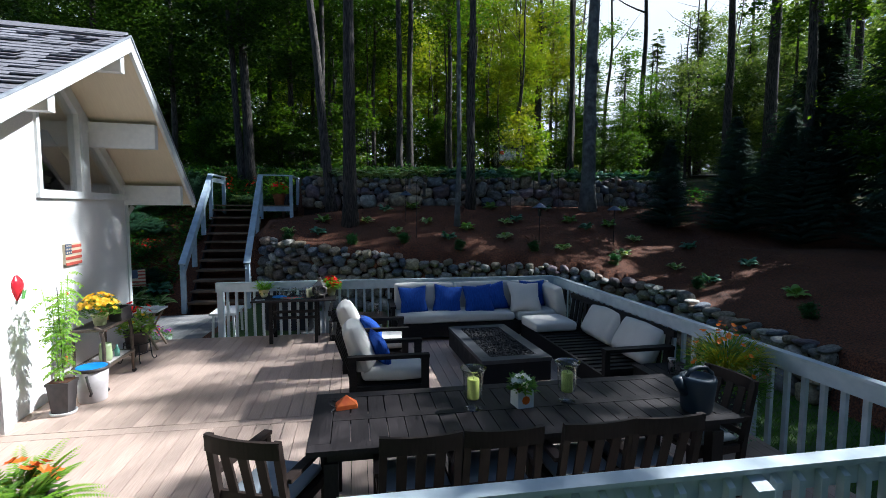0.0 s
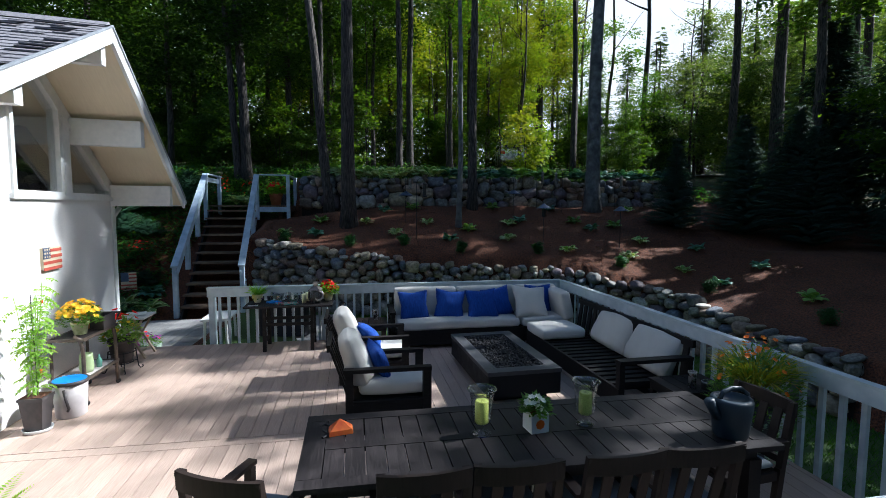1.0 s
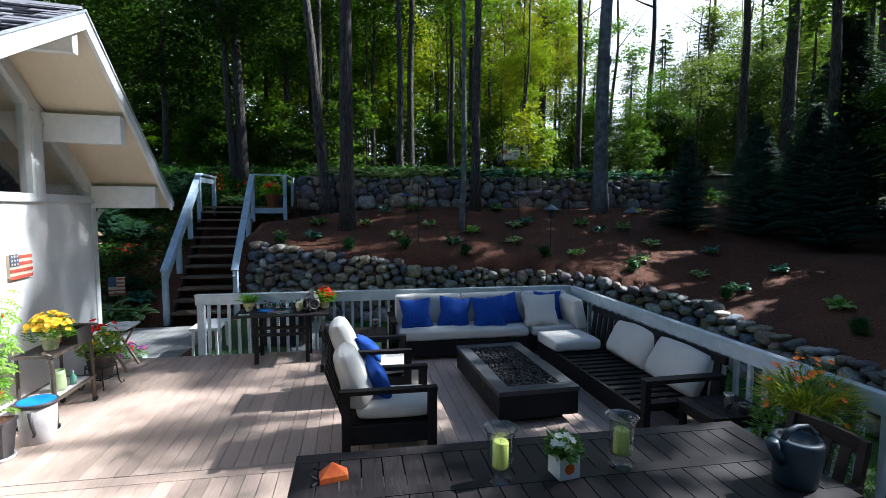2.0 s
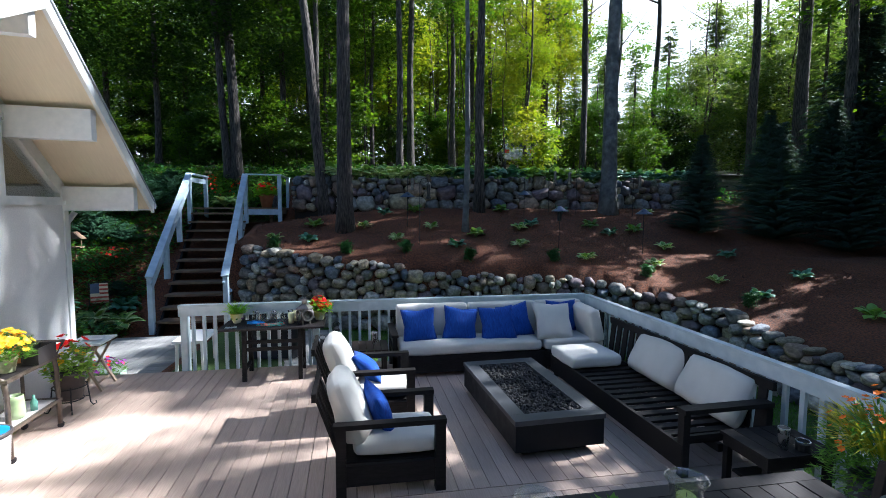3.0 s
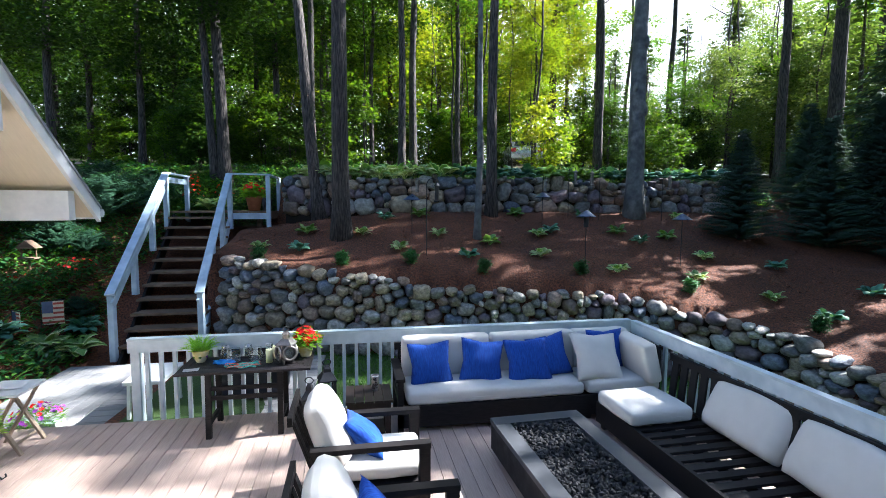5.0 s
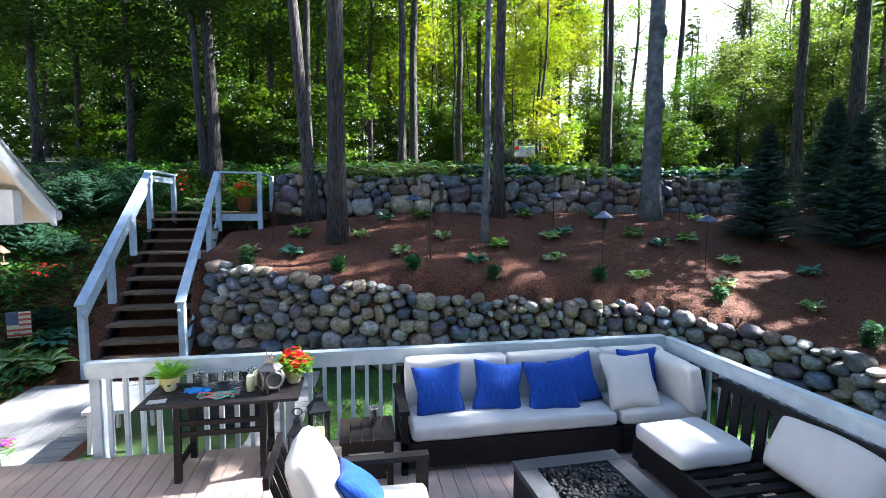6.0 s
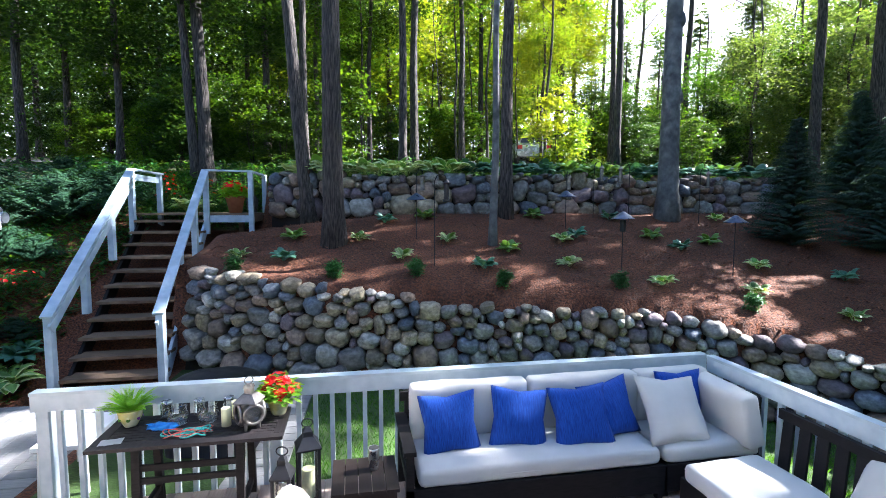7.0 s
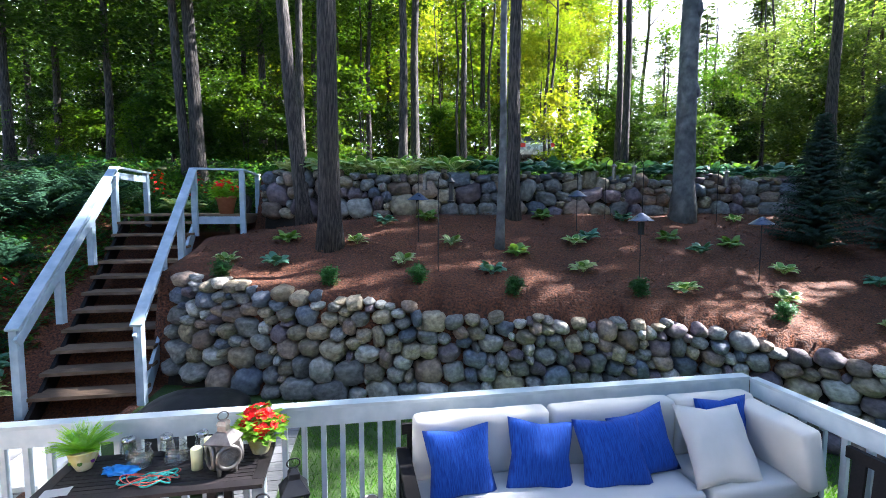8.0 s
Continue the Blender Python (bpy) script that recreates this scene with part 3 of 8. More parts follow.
def stair_rail(side):
    """Handrail along the flight: flat cap, board under it, posts, level piece on the landing."""
    k = 0 if side < 0 else 1
    low, high = stair_at(-0.35), stair_at(10.4)
    x = lambda q: q[k] + side * 0.045
    a = Vector((x(low), low[2], low[3] + 0.98))
    b = Vector((x(high), high[2], high[3] + 0.93))
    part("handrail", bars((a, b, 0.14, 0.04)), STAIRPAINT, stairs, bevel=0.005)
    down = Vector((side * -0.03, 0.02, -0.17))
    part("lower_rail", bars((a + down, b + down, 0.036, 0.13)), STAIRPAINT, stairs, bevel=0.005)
    for n, drop in ((-0.1, 1.16), (3.4, 0.95), (6.9, 0.95), (10.3, 1.25)):
        q = stair_at(n)
        t = (n + 0.35) / 10.75
        top = a.lerp(b, t)
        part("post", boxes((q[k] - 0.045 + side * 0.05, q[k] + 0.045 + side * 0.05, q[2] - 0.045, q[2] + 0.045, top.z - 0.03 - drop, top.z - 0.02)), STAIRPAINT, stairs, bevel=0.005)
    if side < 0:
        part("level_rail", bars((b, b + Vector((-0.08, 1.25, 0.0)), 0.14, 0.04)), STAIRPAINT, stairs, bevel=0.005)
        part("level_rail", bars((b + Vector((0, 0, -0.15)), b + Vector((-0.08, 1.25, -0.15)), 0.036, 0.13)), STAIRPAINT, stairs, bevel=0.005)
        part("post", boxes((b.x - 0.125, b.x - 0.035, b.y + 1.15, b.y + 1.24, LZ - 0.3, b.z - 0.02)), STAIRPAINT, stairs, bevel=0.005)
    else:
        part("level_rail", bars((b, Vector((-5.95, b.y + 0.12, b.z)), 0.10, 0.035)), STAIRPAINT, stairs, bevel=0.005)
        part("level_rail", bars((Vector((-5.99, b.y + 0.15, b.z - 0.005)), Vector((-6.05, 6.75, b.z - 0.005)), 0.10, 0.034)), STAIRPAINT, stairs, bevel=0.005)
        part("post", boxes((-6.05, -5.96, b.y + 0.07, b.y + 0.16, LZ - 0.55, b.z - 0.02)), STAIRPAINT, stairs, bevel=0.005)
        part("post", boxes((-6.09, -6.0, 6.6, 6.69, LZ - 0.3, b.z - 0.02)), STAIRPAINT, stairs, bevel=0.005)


stair_rail(-1)
stair_rail(1)

# ---- the house ----
HX, RX = -7.13, -6.30          # gable wall and roof edge, in the house's own turned axes
AY, AZ = -1.90, 4.30           # ridge
SR, SL = 0.844, 0.59           # slopes towards the bank and towards the deck's front
EY, LY = 0.35, -5.1
EZ = AZ - SR * (EY - AY)
TURN = pose(-7.23, -1.6, 0, 0, 0, 7.4) @ pose(7.13, 1.6, 0)
house = thing("house", "white stucco chalet with a steep asymmetric gable roof", "house", kind="structure")
house.matrix_basis = TURN


def roof_z(y):
    return AZ - (SR * (y - AY) if y > AY else SL * (AY - y))


WB, WL = -0.05, -2.80           # corner of the gable wall, edge of the patio door
sill, gap = 2.38, 0.32
wl, wm0, wm1, wr = -2.14, -1.28, -1.17, -0.14
low = [(WL, -0.4), (WB, -0.4), (WB, sill), (WL, sill)]
part("wall", prism(low, 0.16, "x", HX - 0.16), STUCCO, house)
part("wall", prism([(WL, sill), (wl, sill), (wl, roof_z(wl) - 0.13), (WL, roof_z(WL) - 0.13)], 0.16, "x", HX - 0.16), STUCCO, house)
part("wall", prism([(wr, sill), (WB, sill), (WB, roof_z(WB) - 0.13), (wr, roof_z(wr) - 0.13)], 0.16, "x", HX - 0.16), STUCCO, house)
part("head_board", prism([(wl, roof_z(wl) - gap), (AY, AZ - gap), (AY, AZ - 0.13), (wl, roof_z(wl) - 0.13)], 0.15, "x", HX - 0.15), WHITE, house)
part("head_board", prism([(AY, AZ - gap), (wr, max(sill, roof_z(wr) - gap)), (wr, roof_z(wr) - 0.13), (AY, AZ - 0.13)], 0.15, "x", HX - 0.15), WHITE, house)
part("wall", prism([(LY + 0.5, 2.06), (WL, 2.06), (WL, roof_z(WL) - 0.13), (LY + 0.5, roof_z(LY + 0.5) - 0.13)], 0.16, "x", HX - 0.16), STUCCO, house)
part("wall", prism([(LY + 0.3, -0.4), (LY + 0.5, -0.4), (LY + 0.5, roof_z(LY + 0.5) - 0.13), (LY + 0.3, roof_z(LY + 0.3) - 0.13)], 0.16, "x", HX - 0.16), STUCCO, house)
part("side_wall", boxes((-13.5, HX - 0.16, WB - 0.16, WB, -0.5, roof_z(WB) - 0.14)), STUCCO, house)
part("side_wall", boxes((-13.5, HX - 0.16, LY + 0.3, LY + 0.46, -0.5, roof_z(LY + 0.3) - 0.14)), STUCCO, house)
part("back_wall", prism([(LY + 0.46, -0.5), (WB - 0.16, -0.5), (WB - 0.16, roof_z(WB - 0.16) - 0.14), (AY, AZ - 0.14), (LY + 0.46, roof_z(LY + 0.46) - 0.14)], 0.16, "x", -13.5), STUCCO, house)
part("corner_trim", boxes((HX + 0.002, HX + 0.020, WB - 0.07, WB + 0.02, -0.1, 2.26)), WHITE, house, bevel=0.004)
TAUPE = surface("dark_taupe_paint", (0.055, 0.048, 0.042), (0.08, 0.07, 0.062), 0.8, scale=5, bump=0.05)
# invented panels behind the glass stand in for its dim, reflected tones
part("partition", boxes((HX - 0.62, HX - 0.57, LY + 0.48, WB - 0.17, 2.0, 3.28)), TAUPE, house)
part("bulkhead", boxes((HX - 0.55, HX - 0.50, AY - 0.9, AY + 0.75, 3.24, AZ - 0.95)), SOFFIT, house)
part("room_floor", boxes((-13.3, HX - 0.17, LY + 0.48, WB - 0.17, 1.9, 2.0)), SOFFIT, house)
# roof slabs: soffit boards below, shingles above
for y0, y1 in ((AY, EY), (LY, AY)):
    part("soffit", prism([(y0, roof_z(y0) - 0.12), (y1, roof_z(y1) - 0.12), (y1, roof_z(y1) - 0.09), (y0, roof_z(y0) - 0.09)], RX + 13.8, "x", -13.8), SOFFIT, house)
    part("roof_deck", prism([(y0, roof_z(y0) - 0.09), (y1, roof_z(y1) - 0.09), (y1, roof_z(y1) - 0.012), (y0, roof_z(y0) - 0.012)], RX + 13.79, "x", -13.79), SHINGLE, house)
    depth = 0.175 if y0 == AY else 0.20
    part("bargeboard", prism([(y0, roof_z(y0) - depth), (y1, roof_z(y1) - depth), (y1, roof_z(y1) - 0.012), (y0, roof_z(y0) - 0.012)], 0.04, "x", RX + 0.002), WHITE, house, bevel=0.003)
    part("drip_edge", prism([(y0, roof_z(y0) - 0.022), (y1, roof_z(y1) - 0.022), (y1, roof_z(y1) + 0.003), (y0, roof_z(y0) + 0.003)], 0.014, "x", RX + 0.044), GREYMETAL, house)
part("ridge_cap", prism([(AY - 0.13, roof_z(AY - 0.13) + 0.012), (AY, AZ + 0.03), (AY + 0.10, roof_z(AY + 0.10) + 0.012), (AY, AZ + 0.004)], RX + 13.8, "x", -13.78), SHINGLE, house)
part("eave_board", boxes((-13.8, RX, EY, EY + 0.025, EZ - 0.14, EZ - 0.02)), WHITE, house)
part("gutter_end", tubes(([(RX - 0.02, EY + 0.07, EZ - 0.07), (RX + 0.03, EY + 0.07, EZ - 0.07)], 0.05), n=12), GREYMETAL, house)
part("gutter", boxes((-13.8, RX + 0.02, EY + 0.03, EY + 0.035, EZ - 0.11, EZ - 0.03), (-13.8, RX + 0.02, EY + 0.035, EY + 0.10, EZ - 0.115, EZ - 0.11), (-13.8, RX + 0.02, EY + 0.10, EY + 0.105, EZ - 0.115, EZ - 0.03)), GREYMETAL, house)
# beams that carry the overhang
for y0, y1, z0, z1 in ((AY - 0.10, AY - 0.01, AZ - 0.47, AZ - 0.20), (-1.08, -0.97, 3.05, roof_z(-0.97) - 0.125), (-0.12, -0.005, 2.26, roof_z(-0.005) - 0.125), (-3.38, -3.28, 3.07, roof_z(-3.38) - 0.125)):
    part("beam", boxes((HX + 0.002, RX - 0.03, y0, y1, z0, z1)), WHITE, house, bevel=0.006)


# windows
def window(name, outer, label):
    """Frame and glass of a slant-topped window; the outline runs round the opening."""
    w = thing(name, label, "window", kind="structure")
    w.matrix_basis = TURN
    t, n = 0.05, len(outer)
    inner = []
    for i in range(n):
        p, a, b = Vector(outer[i]), Vector(outer[i - 1]), Vector(outer[(i + 1) % n])
        u, v = (p - a).normalized(), (b - p).normalized()
        nu, nv = Vector((-u.y, u.x)), Vector((-v.y, v.x))
        m = (nu + nv).normalized()
        inner.append(tuple(p + m * t / max(0.35, m.dot(nu))))
    for i in range(n):
        j = (i + 1) % n
        part("window_frame", prism([outer[i], outer[j], inner[j], inner[i]], 0.12, "x", HX - 0.09), WHITE, w)
    pane = part("pane", prism(inner, 0.006, "x", HX - 0.03), PANE, w)
    pane.visible_shadow = False


window("window_1", [(wl, sill), (wm0, sill), (wm0, roof_z(wm0) - gap), (AY, AZ - gap), (wl, roof_z(wl) - gap)], "tall slant-topped window in a white frame")
window("window_2", [(wm1, sill), (wr - 0.02, sill), (wr - 0.02, roof_z(wr) - gap + 0.02), (wm1, roof_z(wm1) - gap)], "small slant-topped window in a white frame")
part("mullion", boxes((HX - 0.12, HX + 0.035, wm0 + 0.001, wm1 - 0.001, sill, roof_z(wm1) - gap)), WHITE, house, bevel=0.004)
part("window_sill", boxes((HX + 0.002, HX + 0.04, wl - 0.03, wr + 0.05, sill - 0.045, sill + 0.012)), WHITE, house, bevel=0.005)
# patio door beside the gable wall
door = thing("door_1", "white framed glazed patio door", "door", kind="structure")
door.matrix_basis = TURN
part("door_frame", boxes((HX - 0.1, HX + 0.05, WL - 0.12, WL - 0.002, 0.0, 2.05), (HX - 0.1, HX + 0.05, LY + 0.5, WL - 0.12, 1.95, 2.05)), WHITE, door, bevel=0.004)
part("stile", boxes((HX - 0.07, HX + 0.01, WL - 0.24, WL - 0.122, 0.04, 1.94)), CHAIRWOOD, door, bevel=0.004)
part("pane", boxes((HX - 0.04, HX - 0.03, LY + 0.52, WL - 0.24, 0.04, 1.94)), PANE, door)
part("downspout", tubes(([(HX + 0.05, WB + 0.10, 2.24), (HX - 0.02, WB + 0.055, 2.1), (HX - 0.03, WB + 0.055, 1.9), (HX - 0.03, WB + 0.055, -0.2)], 0.035), n=10), WHITE, house, smooth=True)


# ---- stone walls ----
STONES = [surface("fieldstone_" + k, a, b, 0.7, scale=2.6, bump=0.45, dist=0.03, stain=0.5, stain_scale=3.2, per_object=0.38, fine=9, spec=0.4) for k, a, b in (
    ("grey", (0.13, 0.125, 0.115), (0.34, 0.325, 0.30)), ("slate", (0.075, 0.085, 0.11), (0.20, 0.225, 0.26)), ("tan", (0.19, 0.15, 0.10), (0.46, 0.385, 0.27)),
    ("pale", (0.25, 0.235, 0.205), (0.55, 0.52, 0.46)), ("plum", (0.11, 0.085, 0.095), (0.25, 0.195, 0.205)), ("brown", (0.16, 0.115, 0.085), (0.36, 0.265, 0.20)))]


def stone_mesh(seed, material, blocky):
    bm = bmesh.new()
    bmesh.ops.create_icosphere(bm, subdivisions=3, radius=1)
    o = Vector((seed * 3.7, seed * 1.3, 0))
    for v in bm.verts:
        c = v.co.copy()
        q = (abs(c.x) ** blocky + abs(c.y) ** blocky + abs(c.z) ** blocky) ** (1 / blocky)
        c = c / q * (1 + 0.24 * noise.noise(c * 1.0 + o) + 0.13 * noise.noise(c * 2.3 + o) + 0.04 * noise.noise(c * 5.5 + o))
        v.co = c
    me = bpy.data.meshes.new("stone")
    bm.to_mesh(me)
    bm.free()
    me.materials.append(material)
    me.polygons.foreach_set("use_smooth", [True] * len(me.polygons))
    return me


ROUND = [[stone_mesh(i * 5 + j, m, 2.5) for j in range(4)] for i, m in enumerate(STONES)]
BLOCK = [[stone_mesh(100 + i * 5 + j, m, 3.4) for j in range(4)] for i, m in enumerate(STONES)]


SOIL = surface("dark_soil", (0.015, 0.012, 0.010), (0.035, 0.028, 0.022), 0.95, scale=30, bump=0.8, dist=0.02, stain=0.2)


def dry_wall(name, label, line, s0, s1, base, top, sizes, kinds, weights, seed, lean, squat=(0.50, 0.86)):
    """A wall of single stones laid in wavering courses, leaning back."""
    rng = random.Random(seed)
    wall = thing(name, label, "stone wall", kind="structure")
    n = 60
    core = bmesh.new()
    prev = None
    for i in range(n + 1):
        s = s0 + (s1 - s0) * i / n
        p, d = along(line, s)
        out = Vector((d.y, -d.x))
        b, t = base(p.x, p.y, s) - 0.25, top(s) - 0.07
        quad = [core.verts.new((p.x + out.x * k, p.y + out.y * k, z)) for k, z in ((0.02, b), (0.02 - lean * (t - b), t), (-0.35 - lean, t), (-0.35 - lean, b))]
        if prev:
            for k in range(4):
                core.faces.new((prev[k], quad[k], quad[(k + 1) % 4], prev[(k + 1) % 4]))
        prev = quad
    bmesh.ops.recalc_face_normals(core, faces=core.faces)
    part("backfill", core, SOIL, wall)
    level = [0.0] * 400
    cell = (s1 - s0) / 400
    count, guard = 0, 0
    while count < 460 and guard < 4000:
        guard += 1
        # lay the next stone where the wall is lowest against its crown
        best = min(range(400), key=lambda i: level[i] / max(0.2, top(s0 + i * cell) - base(*along(line, s0 + i * cell)[0], s0 + i * cell)))
        s = s0 + best * cell
        p, d = along(line, s)
        b, t = base(p.x, p.y, s), top(s)
        room = t - b - level[best]
        if room < 0.05:
            break
        f = level[best] / (t - b)
        w = rng.uniform(*sizes) * (1.32 - 0.58 * f)
        w = min(w, max(0.15, (t - b) * 0.75)) * (0.86 if s > 9.2 else 1)
        h = w * rng.uniform(*squat)
        if room < w * 0.62:
            w = max(0.13, room * 1.5)
            h = w * rng.uniform(*squat)
        h = min(h, room + 0.09)
        k0 = k1 = best
        ref = level[best]
        reach = rng.uniform(0, w * 0.7)
        while k0 > 0 and (best - k0) * cell < reach and level[k0 - 1] < ref + 0.13:
            k0 -= 1
        while k1 < 400 and (k1 - k0) * cell < w and level[k1] < ref + 0.12:
            k1 += 1
        w2 = (k1 - k0) * cell
        if w2 < 0.085:
            nearby = [level[k] for k in (k0 - 1, k1) if 0 <= k < 400]
            for k in range(k0, k1):
                level[k] = max(ref + 0.02, min(nearby))
            continue
        if w2 < w * 0.55:
            h = min(h, w2 * 1.1)
        low = sum(level[k0:k1]) / max(1, k1 - k0)
        s = s0 + (k0 + k1) / 2 * cell
        p, d = along(line, s)
        out = Vector((d.y, -d.x))
        for k in range(k0, k1):
            level[k] = low + h * (0.97 if k0 + 1 < k < k1 - 2 else 0.90)
        z = base(p.x, p.y, s) + low + h / 2
        kind = rng.choices(range(6), weights)[0]
        o = new("stone", rng.choice(rng.choice(kinds)[kind]))
        o.parent = wall
        depth = rng.uniform(0.13, 0.18)
        inset = -0.05 - lean * (low + h / 2) + rng.uniform(-0.025, 0.03)
        o.matrix_basis = Matrix.LocRotScale((p.x + out.x * (inset + 0.06), p.y + out.y * (inset + 0.06), z),
                                            Euler((rng.uniform(-0.14, 0.14), rng.uniform(-0.26, 0.26), math.atan2(d.y, d.x) + rng.uniform(-0.25, 0.25))),
                                            (w2 / 2 * 1.02, depth * 1.1, h / 2 * 1.05))
        count += 1
    return wall


dry_wall("stone_wall", "low retaining wall of rounded grey fieldstones below the bank", LOW_WALL, 0.2, 12.8, lambda x, y, s: lawn_z(x, y) - 0.02 + 0.25 * max(0, 1.2 - s), low_top, (0.175, 0.34), [ROUND, ROUND, BLOCK], (5, 3, 3.6, 3.6, 2.2, 2.6), 4, 0.16, (0.70, 0.95))
dry_wall("stone_wall", "upper retaining wall of stacked fieldstones under hostas", HIGH_WALL, 0.0, length_of(HIGH_WALL) - 0.1, lambda x, y, s: 2.20, lambda s: 3.12 + 0.03 * math.sin(s * 2), (0.24, 0.50), [BLOCK, BLOCK, ROUND], (5, 2, 2.5, 1, 2.5, 3.5), 9, 0.08, (0.55, 0.95))


# ---- trees ----
def trunk_bm(seed, height, r, lean=(0, 0), bend=0.12, n=12, limbs=0, limb_from=0.5, flare=1.5):
    rng = random.Random(seed)
    bm = bmesh.new()
    pts, rad = [], []
    k = 16
    for i in range(k + 1):
        t = i / k
        pts.append(Vector((lean[0] * t * height + bend * noise.noise((seed, t * 3, 0)) * min(1, t * 4), lean[1] * t * height + bend * noise.noise((seed, t * 3, 9)) * min(1, t * 4), t * height - 0.3)))
        rad.append(r * (1 - 0.72 * t) * (1 + (flare - 1) * math.exp(-t * height * 2.2)) * (1 + 0.06 * noise.noise((seed, t * 9, 4))))
    tube(bm, pts, rad, n)
    for j in range(limbs):
        t = limb_from + (0.97 - limb_from) * (j + rng.random()) / limbs
        i = int(t * k)
        base, a = pts[i], rng.uniform(0, math.tau)
        L = height * rng.uniform(0.16, 0.30) * (1.2 - t * 0.6)
        q = [base]
        d = Vector((math.cos(a), math.sin(a), rng.uniform(0.25, 0.8))).normalized()
        for m in range(5):
            q.append(q[-1] + d * L / 5)
            d = (d + Vector((rng.uniform(-0.25, 0.25), rng.uniform(-0.25, 0.25), 0.12))).normalized()
        tube(bm, q, [rad[i] * f for f in (0.55, 0.42, 0.32, 0.23, 0.15, 0.06)], 6)
    return bm


def crown_mesh(seed, leaves, rx, z0, z1, size, clumps=70, flat=0.55, spread=0.42):
    """Leaves in clumps within an uneven egg-shaped crown from z0 to z1."""
    L = Leaves(seed)
    rng = L.rng
    cs = []
    while len(cs) < clumps:
        u = Vector((rng.uniform(-1, 1), rng.uniform(-1, 1), rng.uniform(-1, 1)))
        q = u.length
        if q > 1 or q < 0.25:
            continue
        if noise.noise(u * 1.7 + Vector((seed, 0, 0))) < -0.12:
            continue
        t = (u.z + 1) / 2
        taper = 1.0 - 0.45 * t
        cs.append(Vector((u.x * rx * taper, u.y * rx * taper, z0 + (z1 - z0) * t)))
    per = leaves // clumps
    for c in cs:
        w = rx * spread * rng.uniform(0.5, 1.1)
        for _ in range(per):
            p = c + Vector((rng.gauss(0, w * 0.5), rng.gauss(0, w * 0.5), rng.gauss(0, w * 0.5 * flat)))
            a = rng.uniform(0, math.tau)
            d = Vector((math.cos(a), math.sin(a), rng.uniform(-0.9, 0.25)))
            nn = Vector((rng.uniform(-0.7, 0.7), rng.uniform(-0.7, 0.7), 1))
            s = size * rng.uniform(0.6, 1.3)
            L.leaf(p, d, nn, s, s * 0.72, 0.12)
    return L


def conifer_leaves(seed, height, r, tiers, sprays, size, bottom=0.06, droop=0.35, twig=14, jitter=0.0):
    """Whorls of drooping boughs clad in narrow sprays."""
    L = Leaves(seed)
    rng = L.rng
    for i in range(tiers):
        t = bottom + (1 - bottom) * (i / tiers) ** 0.9
        z = t * height
        R = r * (1 - t) ** 0.85 * rng.uniform(0.85, 1.1)
        for j in range(sprays):
            a = rng.uniform(0, math.tau)
            d = Vector((math.cos(a), math.sin(a), 0.25))
            reach = max(0.15, R * rng.uniform(0.75, 1.08))
            p = Vector((0, 0, max(0.02, z + rng.uniform(-jitter, jitter) * height)))
            steps = max(3, int(twig * reach / r))
            for k in range(steps):
                f = (k + 1) / steps
                p = p + Vector((d.x, d.y, d.z - droop * f * 1.4)) * (reach / steps)
                for sgn in (-1, 1, 0):
                    b = a + sgn * rng.uniform(0.5, 1.0)
                    L.leaf(p, (math.cos(b), math.sin(b), -0.25 - 0.2 * rng.random()), (rng.uniform(-.3, .3), rng.uniform(-.3, .3), 1), size * rng.uniform(0.7, 1.3), size * 0.32, 0.1)
    return L


# a handful of crowns, shared by the wood
CROWNS = [crown_mesh(11 + i, 11500, 3.0, 0, 7.5, 0.155, 110, 0.34, 0.40).mesh("crown", [m]) for i, m in enumerate((LEAF, LEAF, LEAF_SUN, LEAF_SHADE, LEAF, LEAF_SUN))]
SHADE_CROWNS = [crown_mesh(41 + i, n, 2.9, 0, 7.0, 0.17, 52, spread=0.28).mesh("crown", [LEAF]) for i, n in enumerate((8200, 4800))] + [None, crown_mesh(47, 6800, 3.0, 0, 7.5, 0.20, 44, spread=0.28).mesh("crown", [LEAF]), crown_mesh(48, 5000, 1.9, 0, 5.5, 0.18, 32, spread=0.36).mesh("crown", [LEAF])]
SPARSE = crown_mesh(55, 2200, 3.0, 0, 5.5, 0.17, 24, spread=0.26).mesh("crown", [LEAF])
BUSHES = [crown_mesh(31 + i, 3600, 1.0, 0.05, 2.2, 0.095, 44, 0.4).mesh("leaves", [m]) for i, m in enumerate((LEAF, LEAF_SUN, LEAF_SHADE))]
AIRY = crown_mesh(57, 9500, 3.0, 0, 7.5, 0.14, 96, 0.45, 0.34).mesh("crown", [LEAF_BACKLIT])
BROAD = crown_mesh(59, 3600, 3.2, 0, 8.0, 0.36, 60, 0.6, 0.42).mesh("crown", [LEAF_SHADE])
TRUNKS = {}


